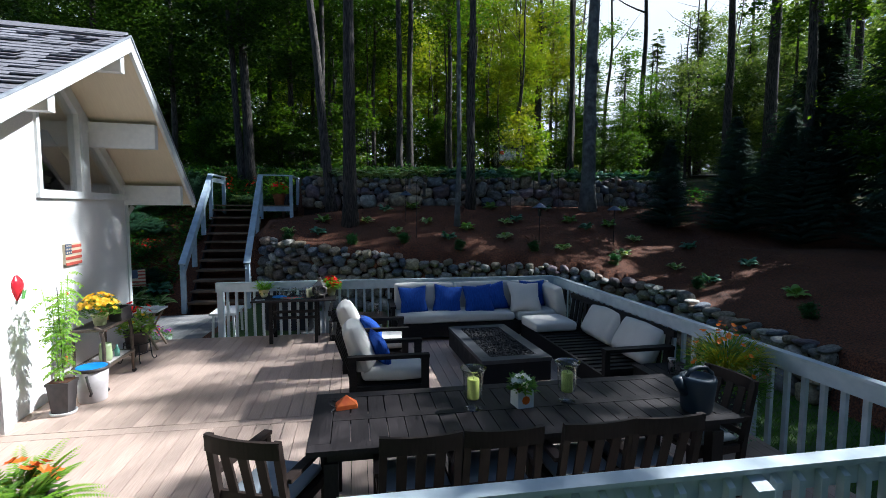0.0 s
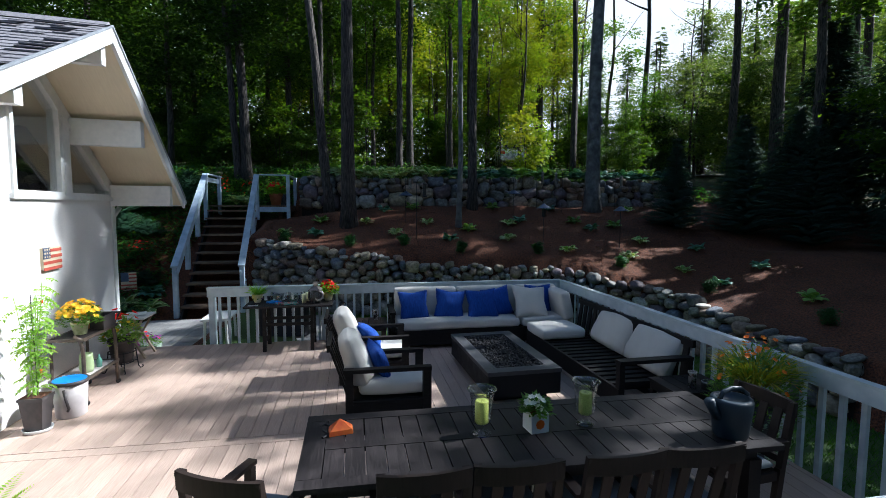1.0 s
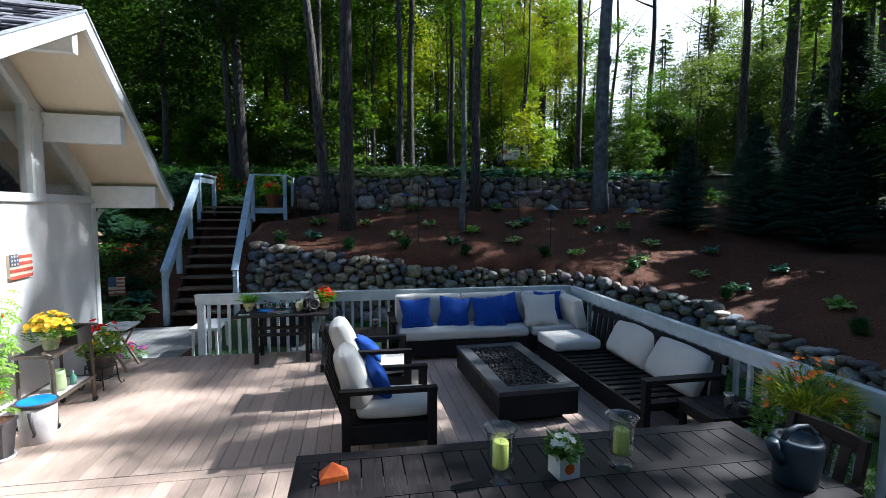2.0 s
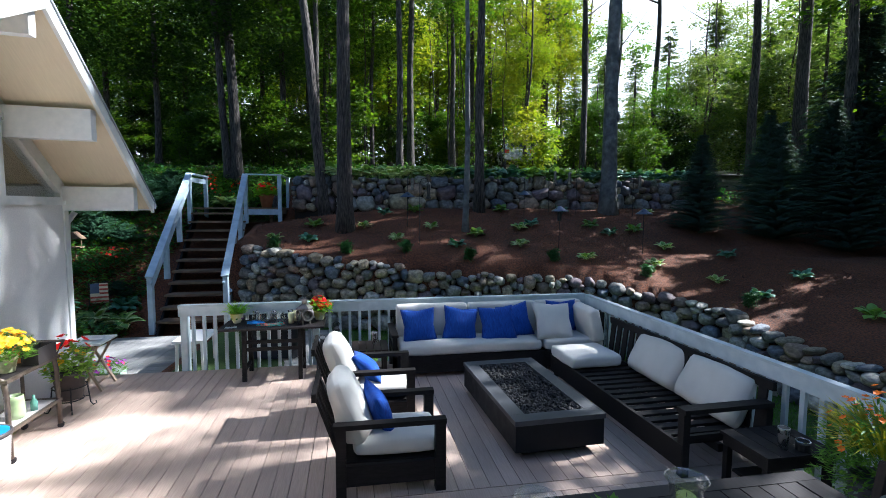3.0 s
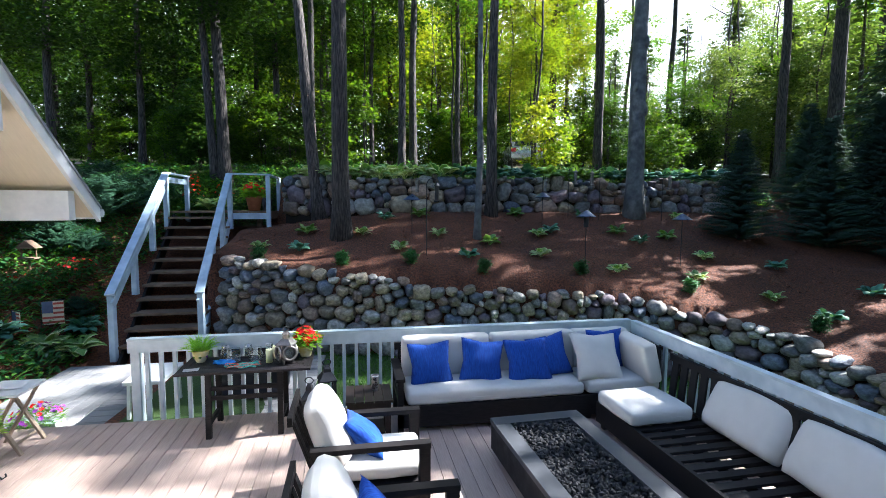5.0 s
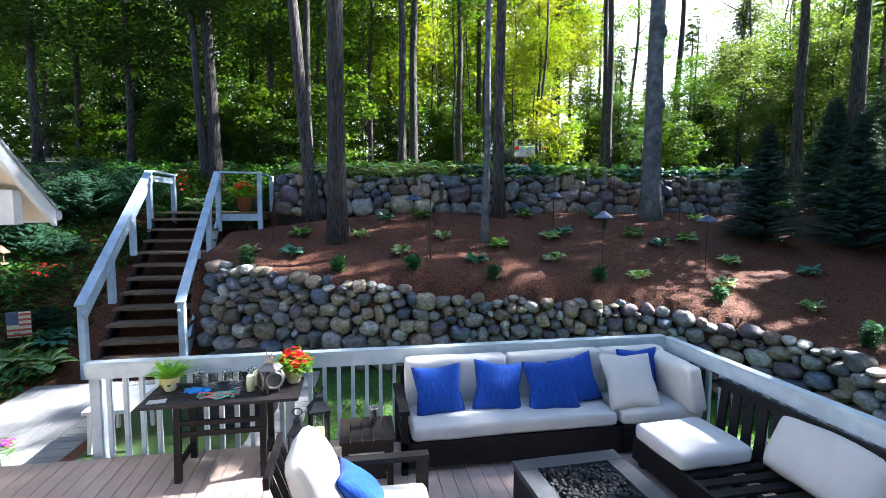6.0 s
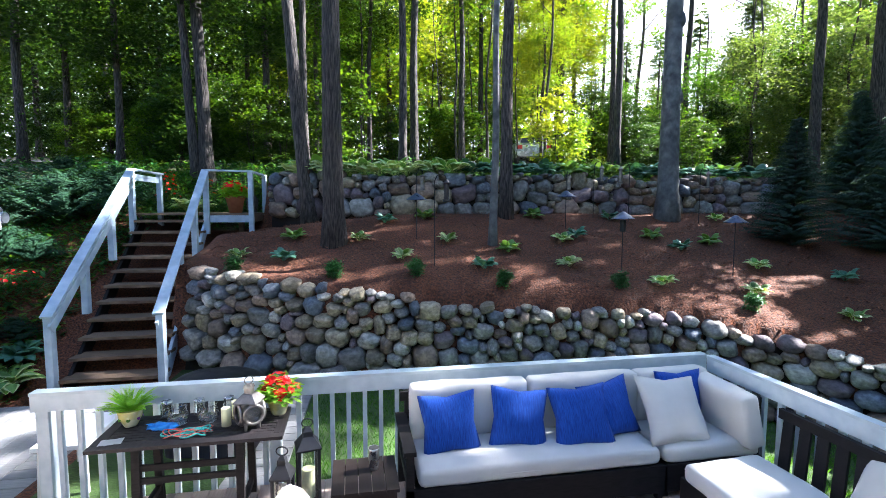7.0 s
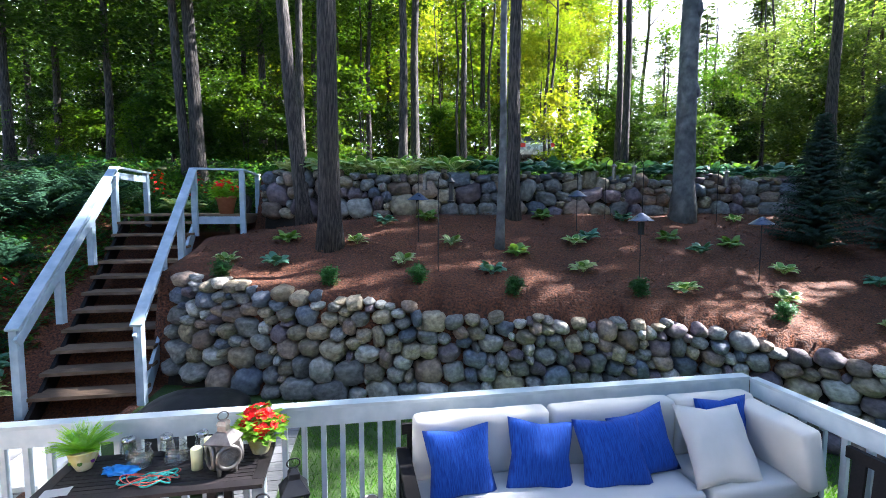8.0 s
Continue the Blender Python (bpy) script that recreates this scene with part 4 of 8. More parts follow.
def tree(pos, height, r, label, crown=None, crown_z=5.0, crown_scale=1.0, lean=(0, 0), seed=0, bark=None, group="woodland trees", limbs=5, bend=0.2, squash=1.0):
    bark = bark or BARK
    x, y = pos
    t = thing("tree", label, "tree", (x, y, ground_z(x, y) - 0.05), (seed * 67) % 360 if lean == (0, 0) else 0, group)
    key = (round(height), round(r, 2), lean, seed % 4, bark.name, limbs, bend)
    if key not in TRUNKS:
        o = part("trunk", trunk_bm(seed % 4, height, r, lean, bend, limbs=limbs), bark, t, smooth=True)
        TRUNKS[key] = o.data
    else:
        new("trunk", TRUNKS[key]).parent = t
    if crown is not None:
        o = new("crown", crown)
        o.parent = t
        o.matrix_basis = Matrix.LocRotScale((lean[0] * crown_z, lean[1] * crown_z, crown_z), Euler((0, 0, seed * 1.3)), (crown_scale, crown_scale, crown_scale * squash))
    return t


def spot(px, depth):
    """A place in the wood from a pixel column in the camera's view and a guessed depth."""
    s = (px - 784) / 710
    return -3.37 + depth * (0.162 + 0.987 * s), -3.1 + depth * (0.987 - 0.162 * s)


# trees on the bank
tree((-4.16, 4.0), 15, 0.195, "tall tree with dark furrowed bark on the mulched bank", SPARSE, 12.0, 0.8, seed=1, limbs=4, bend=0.1, group="bank trees")
tree((-1.27, 3.65), 13, 0.075, "slender pale-barked young tree on the mulched bank", SPARSE, 11.0, 0.5, lean=(0.012, 0.01), seed=2, bark=GREYBARK, limbs=3, bend=0.3, group="bank trees")
tree((-0.62, 4.85), 15, 0.14, "straight dark-barked tree against the upper wall", SPARSE, 12.5, 0.7, lean=(0.004, 0), seed=3, limbs=4, bend=0.1, group="bank trees")
beech = tree((3.15, 4.75), 16, 0.225, "stout smooth grey beech with knots and scars", SPARSE, 12.5, 0.9, lean=(0.003, 0.0), seed=4, bark=GREYBARK, limbs=4, bend=0.16, group="bank trees")
for dx, dy, z, r, h in ((-0.13, -0.10, 3.35, 0.12, 0.24), (0.15, -0.10, 2.75, 0.12, 0.20), (-0.10, -0.14, 2.45, 0.11, 0.26), (0.05, -0.19, 2.05, 0.08, 0.10), (-0.04, -0.19, 1.35, 0.07, 0.09), (0.10, -0.16, 4.4, 0.11, 0.2)):
    bm = bmesh.new()
    bmesh.ops.create_icosphere(bm, subdivisions=3, radius=1)
    for v in bm.verts:
        v.co = v.co * (1 + 0.25 * noise.noise(v.co * 1.7 + Vector((z, dx, 0))))
        v.co = Vector((v.co.x * r * 0.8 + dx * 0.85, v.co.y * r * 0.8 + dy * 0.85, v.co.z * h * 0.9 + z))
    part("knot", bm, GREYBARK, beech, smooth=True)
tree((-4.78, 5.42), 14, 0.155, "leaning grey-brown tree beside the landing", SPARSE, 11.5, 0.7, lean=(-0.085, 0.05), seed=5, limbs=4, bend=0.15, group="bank trees")
tree((-8.22, 9.05), 15, 0.20, "brown-barked tree behind the stair landing", CROWNS[3], 4.2, 1.0, lean=(-0.03, 0), seed=6, limbs=5, bend=0.15)
tree((-8.5, 9.05), 14, 0.14, "slim tree growing beside a thicker one", CROWNS[4], 5.6, 0.8, lean=(-0.05, 0.0), seed=7, limbs=4, bend=0.15)

WOOD = [  # pixel column, depth, trunk radius, height, crown, crown height, scale
    (735, 15, 0.17, 16, 1, 8.0, 0.75), (820, 17, 0.14, 16, 4, 6.5, 0.85), (852, 21, 0.16, 17, 5, 6.5, 1.0), (655, 18, 0.12, 15, 0, 4.5, 0.95),
    (690, 25, 0.18, 18, 2, 3.5, 1.2), (620, 24, 0.15, 17, 1, 4.0, 1.15), (470, 15, 0.15, 15, 3, 3.5, 0.95), (440, 21, 0.16, 17, 4, 3.2, 1.15),
    (530, 22, 0.14, 17, 0, 3.8, 1.15), (560, 17, 0.11, 14, 4, 5.0, 0.9), (780, 28, 0.2, 19, 5, 3.5, 1.35), (880, 30, 0.2, 20, 2, 3.0, 1.5),
    (960, 19, 0.09, 11, 2, 4.0, 0.62), (992, 23, 0.22, 19, 2, 5.5, 1.1), (1015, 24, 0.12, 17, None, 0, 0), (1085, 16, 0.14, 15, None, 0, 0),
    (1210, 20, 0.18, 17, None, 0, 0), (1447, 13.5, 0.19, 16, None, 0, 0), (1556, 12.5, 0.27, 18, None, 0, 0), (20, 14, 0.17, 15, 3, 3.6, 1.1),
    (110, 17, 0.16, 16, 0, 2.8, 1.15), (200, 14, 0.14, 14, 3, 3.0, 0.95), (280, 19, 0.16, 17, 3, 2.8, 1.2), (-120, 16, 0.2, 16, 3, 3.0, 1.2),
    (-260, 20, 0.2, 17, 0, 2.5, 1.3), (60, 24, 0.2, 19, 3, 2.5, 1.5), (350, 27, 0.2, 20, 4, 2.8, 1.5), (190, 29, 0.2, 20, 0, 2.5, 1.6),
    (500, 32, 0.22, 21, 5, 2.8, 1.6), (600, 34, 0.22, 21, 4, 2.5, 1.7), (720, 38, 0.24, 22, 2, 2.5, 1.8), (820, 42, 0.24, 22, 0, 2.5, 1.9),
    (940, 40, 0.24, 22, 5, 2.5, 1.7), (-60, 30, 0.2, 21, 4, 2.5, 1.7), (400, 40, 0.2, 21, 0, 2.0, 1.9), (270, 42, 0.2, 21, 3, 2.0, 2.0),
    (100, 42, 0.2, 21, 3, 2.0, 2.0), (660, 50, 0.2, 22, 5, 2.0, 2.2), (540, 50, 0.2, 22, 4, 2.0, 2.2), (880, 55, 0.2, 22, 4, 2.0, 2.1),
    (1320, 22, 0.18, 13, 4, 4.0, 0.9), (1400, 26, 0.18, 15, 1, 3.0, 1.2), (1500, 22, 0.18, 16, 5, 3.0, 1.15), (1600, 20, 0.18, 16, 0, 2.8, 1.2),
    (1700, 22, 0.18, 16, 4, 2.8, 1.3), (1460, 34, 0.18, 16, 5, 2.5, 1.6), (1330, 40, 0.18, 13, 1, 1.5, 1.5), (1600, 36, 0.18, 18, 4, 2.0, 1.8)]
for i, (px, dist, r, h, c, cz, cs) in enumerate(WOOD):
    tree(spot(px, dist), h, r, ("broadleaf tree in full green leaf in the wood", "broadleaf tree in sunlit yellow-green tones in the wood", "bare-stemmed woodland tree with its crown out of reach")[2 if c is None else c in (2, 5)],
         None if c is None else AIRY if px > 1300 else CROWNS[c], cz, cs, seed=20 + i, limbs=6 if c is None else 4)

# slim bare stems that stand close together in the wood
rng = random.Random(77)
for i in range(34):
    px = rng.uniform(560, 1010) if i < 22 else rng.uniform(300, 560) if i < 27 else rng.uniform(1040, 1560)
    r = rng.uniform(0.035, 0.085)
    tree(spot(px, rng.uniform(16, 36)), rng.uniform(11, 16), r, "slim bare-stemmed young tree deep in the wood", seed=200 + i, lean=(rng.uniform(-0.05, 0.05), rng.uniform(-0.03, 0.03)), limbs=5, bend=0.5, group="slim stems")
# trees added behind the upper wall; their unseen crowns shade the left bank
for i, (x, y, c) in enumerate(((-2.6, 8.8, 1), (-5.6, 9.8, 0), (4.8, 9.4, 1))):
    tree((x, y), 17, 0.13, "tall maple added behind the upper wall, its unseen crown casting shade", CROWNS[c], 8.6, 0.95, seed=230 + i, limbs=5, bend=0.2)

tree(spot(985, 24), 17, 0.12, "sunlit yellow-green maple at the edge of the clearing", CROWNS[2], 3.2, 1.0, seed=238, limbs=4, bend=0.3)
tree(spot(1010, 33), 20, 0.14, "tall maple beyond the clearing", CROWNS[0], 7.0, 1.1, seed=239, limbs=4, bend=0.3)

# thin-leaved trees against the open sky
for i, (px, dist, h, cz, cs) in enumerate(((1120, 24, 17, 5.0, 1.0), (1060, 27, 17, 6.0, 0.9))):
    tree(spot(px, dist), h, 0.13, "thin-leaved tree against the bright sky", SPARSE, cz, cs, lean=(0.03, 0.0), seed=160 + i, limbs=7, bend=0.5)

# trees added on the sunny side, mostly out of view, to shade the seats
SHADE = [(11.5, 1.2, 14, 8.5, 0.64, 0), (10.2, -2.4, 12.0, 5.0, 1.1, 0), (12.5, -5.6, 13, 4.6, 1.2, 1), (15.0, -1.6, 13, 5.2, 1.2, 1),
         (13.2, 5.4, 21, 10.2, 1.35, 3), (16.0, 8.6, 22, 12.0, 1.2, 3), (10.5, -8.8, 12, 4.4, 1.15, 1), (15.5, 3.0, 22, 15.5, 0.9, 2), (13.0, 2.3, 22, 15.3, 1.0, 4),
         (12.0, 0.2, 17, 10.3, 0.75, 1), (11.0, 1.8, 8.5, 1.9, 0.76, 0), (11.2, 4.8, 14, 5.4, 1.0, 1), (14.2, 5.7, 16, 7.5, 0.85, 1)]
for i, (x, y, h, cz, cs, c) in enumerate(SHADE):
    tree((x, y), h, 0.2, "broadleaf tree added beside the bank to shade the deck", SHADE_CROWNS[c] or SPARSE, cz, cs, seed=90 + i, group="shade trees")

# unseen trees added behind and beside the house to block sky light
for i in range(20):
    a = radians(150 + i * 11.5)
    d = 15.5 + 3.5 * (i % 3)
    tree((-4 + d * math.cos(a), -5.5 + 0.85 * d * math.sin(a)), 16, 0.2, "unseen dark tree added to block sky light from the deck", BROAD, 1.2 + i % 2, 1.3, seed=300 + i, limbs=4, group="trees round the lawn")

# undergrowth along the edge of the wood
rng = random.Random(5)
for i in range(72):
    px, dist = rng.uniform(-60, 1000), rng.uniform(12.5, 30)
    if i % 3 == 0:
        px = rng.uniform(980, 1650)
        dist = rng.uniform(13, 24)
    if i >= 46:
        px, dist = rng.uniform(-90, 640), rng.uniform(12.6, 17)
    x, y = spot(px, dist)
    if abs(y - 14.5) < 2.6:
        y += 4.0
    b = thing("bush", "leafy woodland shrub among the trunks", "bush", (x, y, ground_z(x, y) - 0.05), rng.uniform(0, 360), "undergrowth")
    # more dark leaves to the left, where shade is put into their colour
    o = new("leaves", BUSHES[rng.choice((0, 0, 1, 2) if px > 560 else (0, 2, 2))])
    o.parent = b
    s = rng.uniform(0.8, 1.6)
    o.scale = (s, s, s * rng.uniform(0.8, 1.3))
    st = part("stem", tubes(([(0, 0, -0.1), (0.05, 0, 0.6 * s), (0.12, 0.03, 1.4 * s)], [0.03, 0.025, 0.01]), ([(0, 0, -0.1), (-0.1, 0.06, 0.5 * s), (-0.2, 0.1, 1.2 * s)], [0.025, 0.02, 0.008]), n=5), BARK, b)

# the far side of the wood, too dense to tell tree from tree
L = Leaves(99)
for i in range(76000):
    b = L.rng.uniform(-1.5, 1.6)
    dist = L.rng.uniform(44, 66)
    top = 24 if b < 0.26 or b > 0.85 else 9 + 3 * math.sin(b * 40)
    x, y = -3.37 + dist * (0.162 + 0.987 * b), -3.1 + dist * (0.987 - 0.162 * b)
    z = 4.5 + top * L.rng.random() ** 1.6
    if noise.noise((x * 0.16, y * 0.16, z * 0.22)) < -0.22 and z > 15:
        continue
    a = L.rng.uniform(0, math.tau)
    s = L.rng.uniform(0.45, 1.0)
    # left of this bearing the shade of the wood is painted by darker leaves
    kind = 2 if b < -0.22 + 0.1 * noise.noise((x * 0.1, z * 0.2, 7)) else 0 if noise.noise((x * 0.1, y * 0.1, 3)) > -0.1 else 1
    L.leaf((x, y, z), (math.cos(a), math.sin(a), L.rng.uniform(-0.8, 0.3)), (L.rng.uniform(-.6, .6), L.rng.uniform(-.6, .6), 1), s, s * 0.8, 0.1, kind)
for i in range(52000):
    b = L.rng.uniform(-1.45, 0.27)
    dist = L.rng.uniform(31, 44)
    x, y = -3.37 + dist * (0.162 + 0.987 * b), -3.1 + dist * (0.987 - 0.162 * b)
    z = 4.2 + 13 * L.rng.random() ** 1.5
    if noise.noise((x * 0.22, y * 0.22, z * 0.30)) < -0.16:
        continue
    a = L.rng.uniform(0, math.tau)
    s = L.rng.uniform(0.28, 0.6)
    # darker leaves again on the left, painting the shade there
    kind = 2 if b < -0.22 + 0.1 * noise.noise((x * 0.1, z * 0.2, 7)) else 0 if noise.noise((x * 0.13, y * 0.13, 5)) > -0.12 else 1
    L.leaf((x, y, z), (math.cos(a), math.sin(a), L.rng.uniform(-0.8, 0.3)), (L.rng.uniform(-.6, .6), L.rng.uniform(-.6, .6), 1), s, s * 0.75, 0.1, kind)
tagged(L.ob("far_woods", [LEAF, LEAF_SUN, LEAF_SHADE]), "dense green far woods behind the road", "woods", kind="stuff")

# cedars and a far stand against the sky
cedar = conifer_leaves(3, 7.0, 1.9, 34, 13, 0.20, 0.03, 0.25, 11, 0.10).mesh("foliage", [CEDAR])
for i, (px, dist, s) in enumerate(((1290, 20, 0.95), (1370, 24, 1.1), (1150, 27, 0.8), (1075, 30, 0.8), (1490, 21, 1.1), (1190, 36, 1.1), (1640, 15.5, 1.35), (1760, 15, 1.3), (1520, 17, 1.2), (1430, 19, 1.15), (1590, 13.5, 1.05), (1045, 25, 0.95), (1105, 23, 1.0), (1160, 24, 1.1), (1085, 29, 1.2), (1230, 22, 1.2), (1320, 21, 1.3))):
    x, y = spot(px, dist)
    t = thing("cedar", "tall ragged cedar at the edge of the wood", "conifer", (x, y, ground_z(x, y)), i * 77, "cedars")
    o = new("foliage", cedar)
    o.parent = t
    o.scale = (s, s, s)
    part("trunk", tubes(([(0, 0, -0.2), (0, 0, 3 * s), (0.05, 0, 6.8 * s)], [0.12 * s, 0.08 * s, 0.02]), n=8), BARK, t)
# light-leaved young trees in the clearing
for i, (px, dist, h, c, cz, cs) in enumerate(((1245, 17, 7, 4, 0.6, 0.62), (1330, 16, 8, 1, 0.8, 0.72), (1410, 18, 9, 4, 0.6, 0.85), (1500, 16, 9, 5, 0.8, 0.8), (1100, 20, 6, 4, 0.5, 0.55), (1050, 23, 6, 0, 0.5, 0.6), (1165, 22, 6, 1, 0.4, 0.5), (1570, 19, 10, 4, 0.8, 0.95), (1280, 27, 9, 1, 0.8, 0.9), (1440, 28, 12, 2, 1.0, 1.1))):
    tree(spot(px, dist), h, 0.07, "light-leaved young tree in the sunny clearing", AIRY if px > 1200 and i % 2 else CROWNS[c % 3], cz, cs, seed=140 + i, limbs=3, group="young trees")

# dark spruces at the end of the bank
spruce = conifer_leaves(8, 3.2, 1.45, 36, 30, 0.13, 0.02, 0.12, 16, 0.05).mesh("foliage", [NEEDLE])
for i, (x, y, s) in enumerate(((5.0, 3.5, 0.78), (6.9, 3.1, 0.92), (8.4, 2.5, 1.0), (8.6, 5.0, 0.95), (9.6, 4.0, 1.1), (9.9, 1.2, 1.05))):
    t = thing("spruce", "dense dark blue-green spruce standing on the mulch", "conifer", (x, y, ground_z(x, y) - 0.03), i * 50, "spruces")
    o = new("foliage", spruce)
    o.parent = t
    o.scale = (s * 0.78, s * 0.78, s)
    part("trunk", tubes(([(0, 0, -0.2), (0, 0, 1.5 * s), (0, 0, 3.1 * s)], [0.07 * s, 0.05 * s, 0.01]), n=8), BARK, t)


# first and third stand out of view, added to shade the bank
for i, (x, y, s) in enumerate(((11.6, 0.0, 2.6), (12.3, 5.2, 2.0), (13.4, 3.0, 2.75))):
    t = thing("spruce", "tall dark spruce at the foot of the bank, shading it", "conifer", (x, y, ground_z(x, y) - 0.03), i * 80 + 20, "tall spruces")
    o = new("foliage", spruce)
    o.parent = t
    o.scale = (s * 0.85, s * 0.85, s)
    part("trunk", tubes(([(0, 0, -0.2), (0, 0, 1.5 * s), (0, 0, 3.1 * s)], [0.07 * s, 0.05 * s, 0.01]), n=8), BARK, t)


# ---- planting on the bank ----
def hosta_mesh(seed, n, length, width, droop):
    """A rosette of stalked, cupped oval leaves with a paler margin along both edges."""
    L = Leaves(seed)
    rng = L.rng
    for i in range(n):
        a = i * 2.4 + rng.uniform(-0.35, 0.35)
        inner = i >= n * 0.6
        up = rng.uniform(1.6, 3.2) if inner else rng.uniform(0.8, 1.7)
        k = rng.uniform(0.75, 1.12)
        d = Vector((math.cos(a), math.sin(a), up)).normalized()
        side = Vector((-math.sin(a), math.cos(a), rng.uniform(-0.25, 0.25))).normalized()
        p = Vector((0.015 * math.cos(a), 0.015 * math.sin(a), 0))
        steps, ln = 8, length * k * 1.25
        base = len(L.v)
        for j in range(steps + 1):
            t = j / steps
            blade = max(0.0, (t - 0.36) / 0.64)
            w = width * k * 0.5 * (math.sin(math.pi * min(1.0, blade ** 0.62 * 0.985 + 0.01)) ** 0.7 if blade > 0 else 0.05)
            top = side.cross(d)
            for q, lift in ((-1, 0.34), (-0.72, 0.16), (0, 0), (0.72, 0.16), (1, 0.34)):
                ripple = 0.05 * math.sin(j * 1.9 + i) * abs(q)
                L.v.append(p + side * w * q + top * w * (lift + ripple))
            p = p + d * ln / steps
            d = (d + Vector((0, 0, -droop * (0.2 + 2.1 * t) / steps))).normalized()
        for j in range(steps):
            for c in range(4):
                u = base + j * 5 + c
                L.f.append((u, u + 1, u + 6, u + 5))
                L.mi.append(1 if c in (0, 3) else 0)
    return L


HOSTAS = [hosta_mesh(60 + i, n, l, w, 2.0).mesh("leaves", [m, e]) for i, (n, l, w, m, e) in enumerate(((20, 0.19, 0.115, HOSTA, HOSTA), (17, 0.19, 0.115, HOSTA, HOSTA_CREAM), (20, 0.18, 0.11, HOSTA_DARK, HOSTA_DARK), (15, 0.16, 0.10, HOSTA, HOSTA_CREAM), (18, 0.17, 0.095, HOSTA_PALE, HOSTA_CREAM)))]
HOSTA_LABELS = ("green hosta planted in bark mulch", "cream-edged variegated hosta planted in bark mulch", "blue-green hosta planted in bark mulch", "small green hosta planted in bark mulch", "pale yellow-green hosta planted in bark mulch")


def hosta(x, y, kind, s=1.25, z=None, group="hostas on the bank", label=None):
    h = thing("hosta", label or HOSTA_LABELS[kind], "plant", (x, y, ground_z(x, y) if z is None else z), (x * 371 + y * 97) % 360, group)
    o = new("leaves", HOSTAS[kind])
    o.parent = h
    o.scale = (s, s, s)
    return h


for x, y, k in ((-4.93, 4.33, 0), (-4.96, 3.56, 2), (-3.71, 4.01, 3), (-3.23, 4.6, 2), (-2.43, 4.66, 0), (-2.96, 3.21, 4), (-2.1, 3.73, 4), (-1.63, 2.85, 2), (-1.06, 3.36, 0), (0.0, 4.8, 0), (0.15, 3.72, 1),
                (0.5, 3.85, 2), (-0.13, 2.86, 4), (1.7, 4.67, 2), (2.11, 3.81, 0), (3.16, 3.51, 0), (4.26, 4.59, 3), (1.19, 2.27, 1), (3.4, 2.7, 1), (2.6, 1.95, 1), (4.69, 2.26, 2), (-5.76, 3.79, 3), (2.35, 3.3, 2), (3.75, 0.5, 2), (4.4, -0.8, 0), (3.5, 1.25, 3), (5.1, 0.9, 2)):
    hosta(x, y, k)

boxwood = crown_mesh(71, 1500, 0.16, 0.03, 0.30, 0.034, 40, 1.0, 0.4).mesh("leaves", [BOX])
for x, y in ((-5.6, 3.11), (-4.07, 2.9), (-2.79, 2.67), (-1.41, 2.4), (0.36, 2.17), (2.2, 1.6), (3.3, 0.3), (3.7, -1.6)):
    b = thing("shrub", "small round clipped boxwood shrub in the mulch", "shrub", (x, y, ground_z(x, y) - 0.02), x * 90, "boxwood shrubs")
    new("leaves", boxwood).parent = b
    part("stem", tubes(([(0, 0, -0.03), (0, 0, 0.14)], [0.012, 0.008]), n=6), BARK, b)

# hostas spilling over the crown of the upper wall
rng = random.Random(12)
s = 0.5
while s < length_of(HIGH_WALL):
    p, d = along(HIGH_WALL, s)
    out = Vector((d.y, -d.x))
    k = rng.choice((1, 4, 4, 4)) if p.x < -1.5 else rng.choice((0, 2, 2, 2, 2))
    q = p + out * rng.uniform(-0.34, -0.04)
    hosta(q.x, q.y, k, rng.uniform(1.5, 2.2) + (0.45 if p.x < -1.5 else 0), 3.12 if p.x < -1.5 else 3.16, "hostas on the upper wall", "large leafy hosta along the top of the upper wall")
    if rng.random() < 0.65:
        q = p + out * rng.uniform(-1.0, -0.55)
        hosta(q.x, q.y, rng.choice((0, 4, 1) if p.x < -1.5 else (2, 2, 0)), rng.uniform(1.6, 2.3), 3.22, "hostas on the upper wall", "leafy hosta behind the top of the upper wall")
    s += rng.uniform(0.24, 0.38)


L = Leaves(121)
for i in range(26000):
    if i % 3:
        x, y = L.rng.uniform(-4.6, 2.7), L.rng.uniform(0.08, 2.6)
    else:
        x, y = L.rng.uniform(0.45, 2.9), L.rng.uniform(-5.0, 0.2)
    if beyond(LOW_WALL, x, y)[0] > 0.05 or (x < -4.25 and y < 2.3):
        continue
    a, sz = L.rng.uniform(0, math.tau), L.rng.uniform(0.05, 0.11)
    L.leaf((x, y, ground_z(x, y) - 0.01), (0.5 * math.cos(a), 0.5 * math.sin(a), 1), (math.cos(a + 1.5), math.sin(a + 1.5), 0.2), sz, 0.009, 0.0, 0)
tagged(L.ob("lawn_grass", [GRASS]), "mown green lawn grass below the deck", "grass", kind="stuff")
L = Leaves(122)
for i in range(26000):
    x, y = L.rng.uniform(-6.4, 6.0), L.rng.uniform(0.0, 5.3)
    d = beyond(LOW_WALL, x, y)[0]
    if d < 0.22 or beyond(HIGH_WALL, x, y)[0] > -0.1:
        continue
    a, sz = L.rng.uniform(0, math.tau), L.rng.uniform(0.02, 0.075)
    L.leaf((x, y, ground_z(x, y) + L.rng.uniform(0.0, 0.02)), (math.cos(a), math.sin(a), L.rng.uniform(-0.15, 0.5)), (L.rng.uniform(-.4, .4), L.rng.uniform(-.4, .4), 1), sz, sz * 0.35, 0.1, 0)
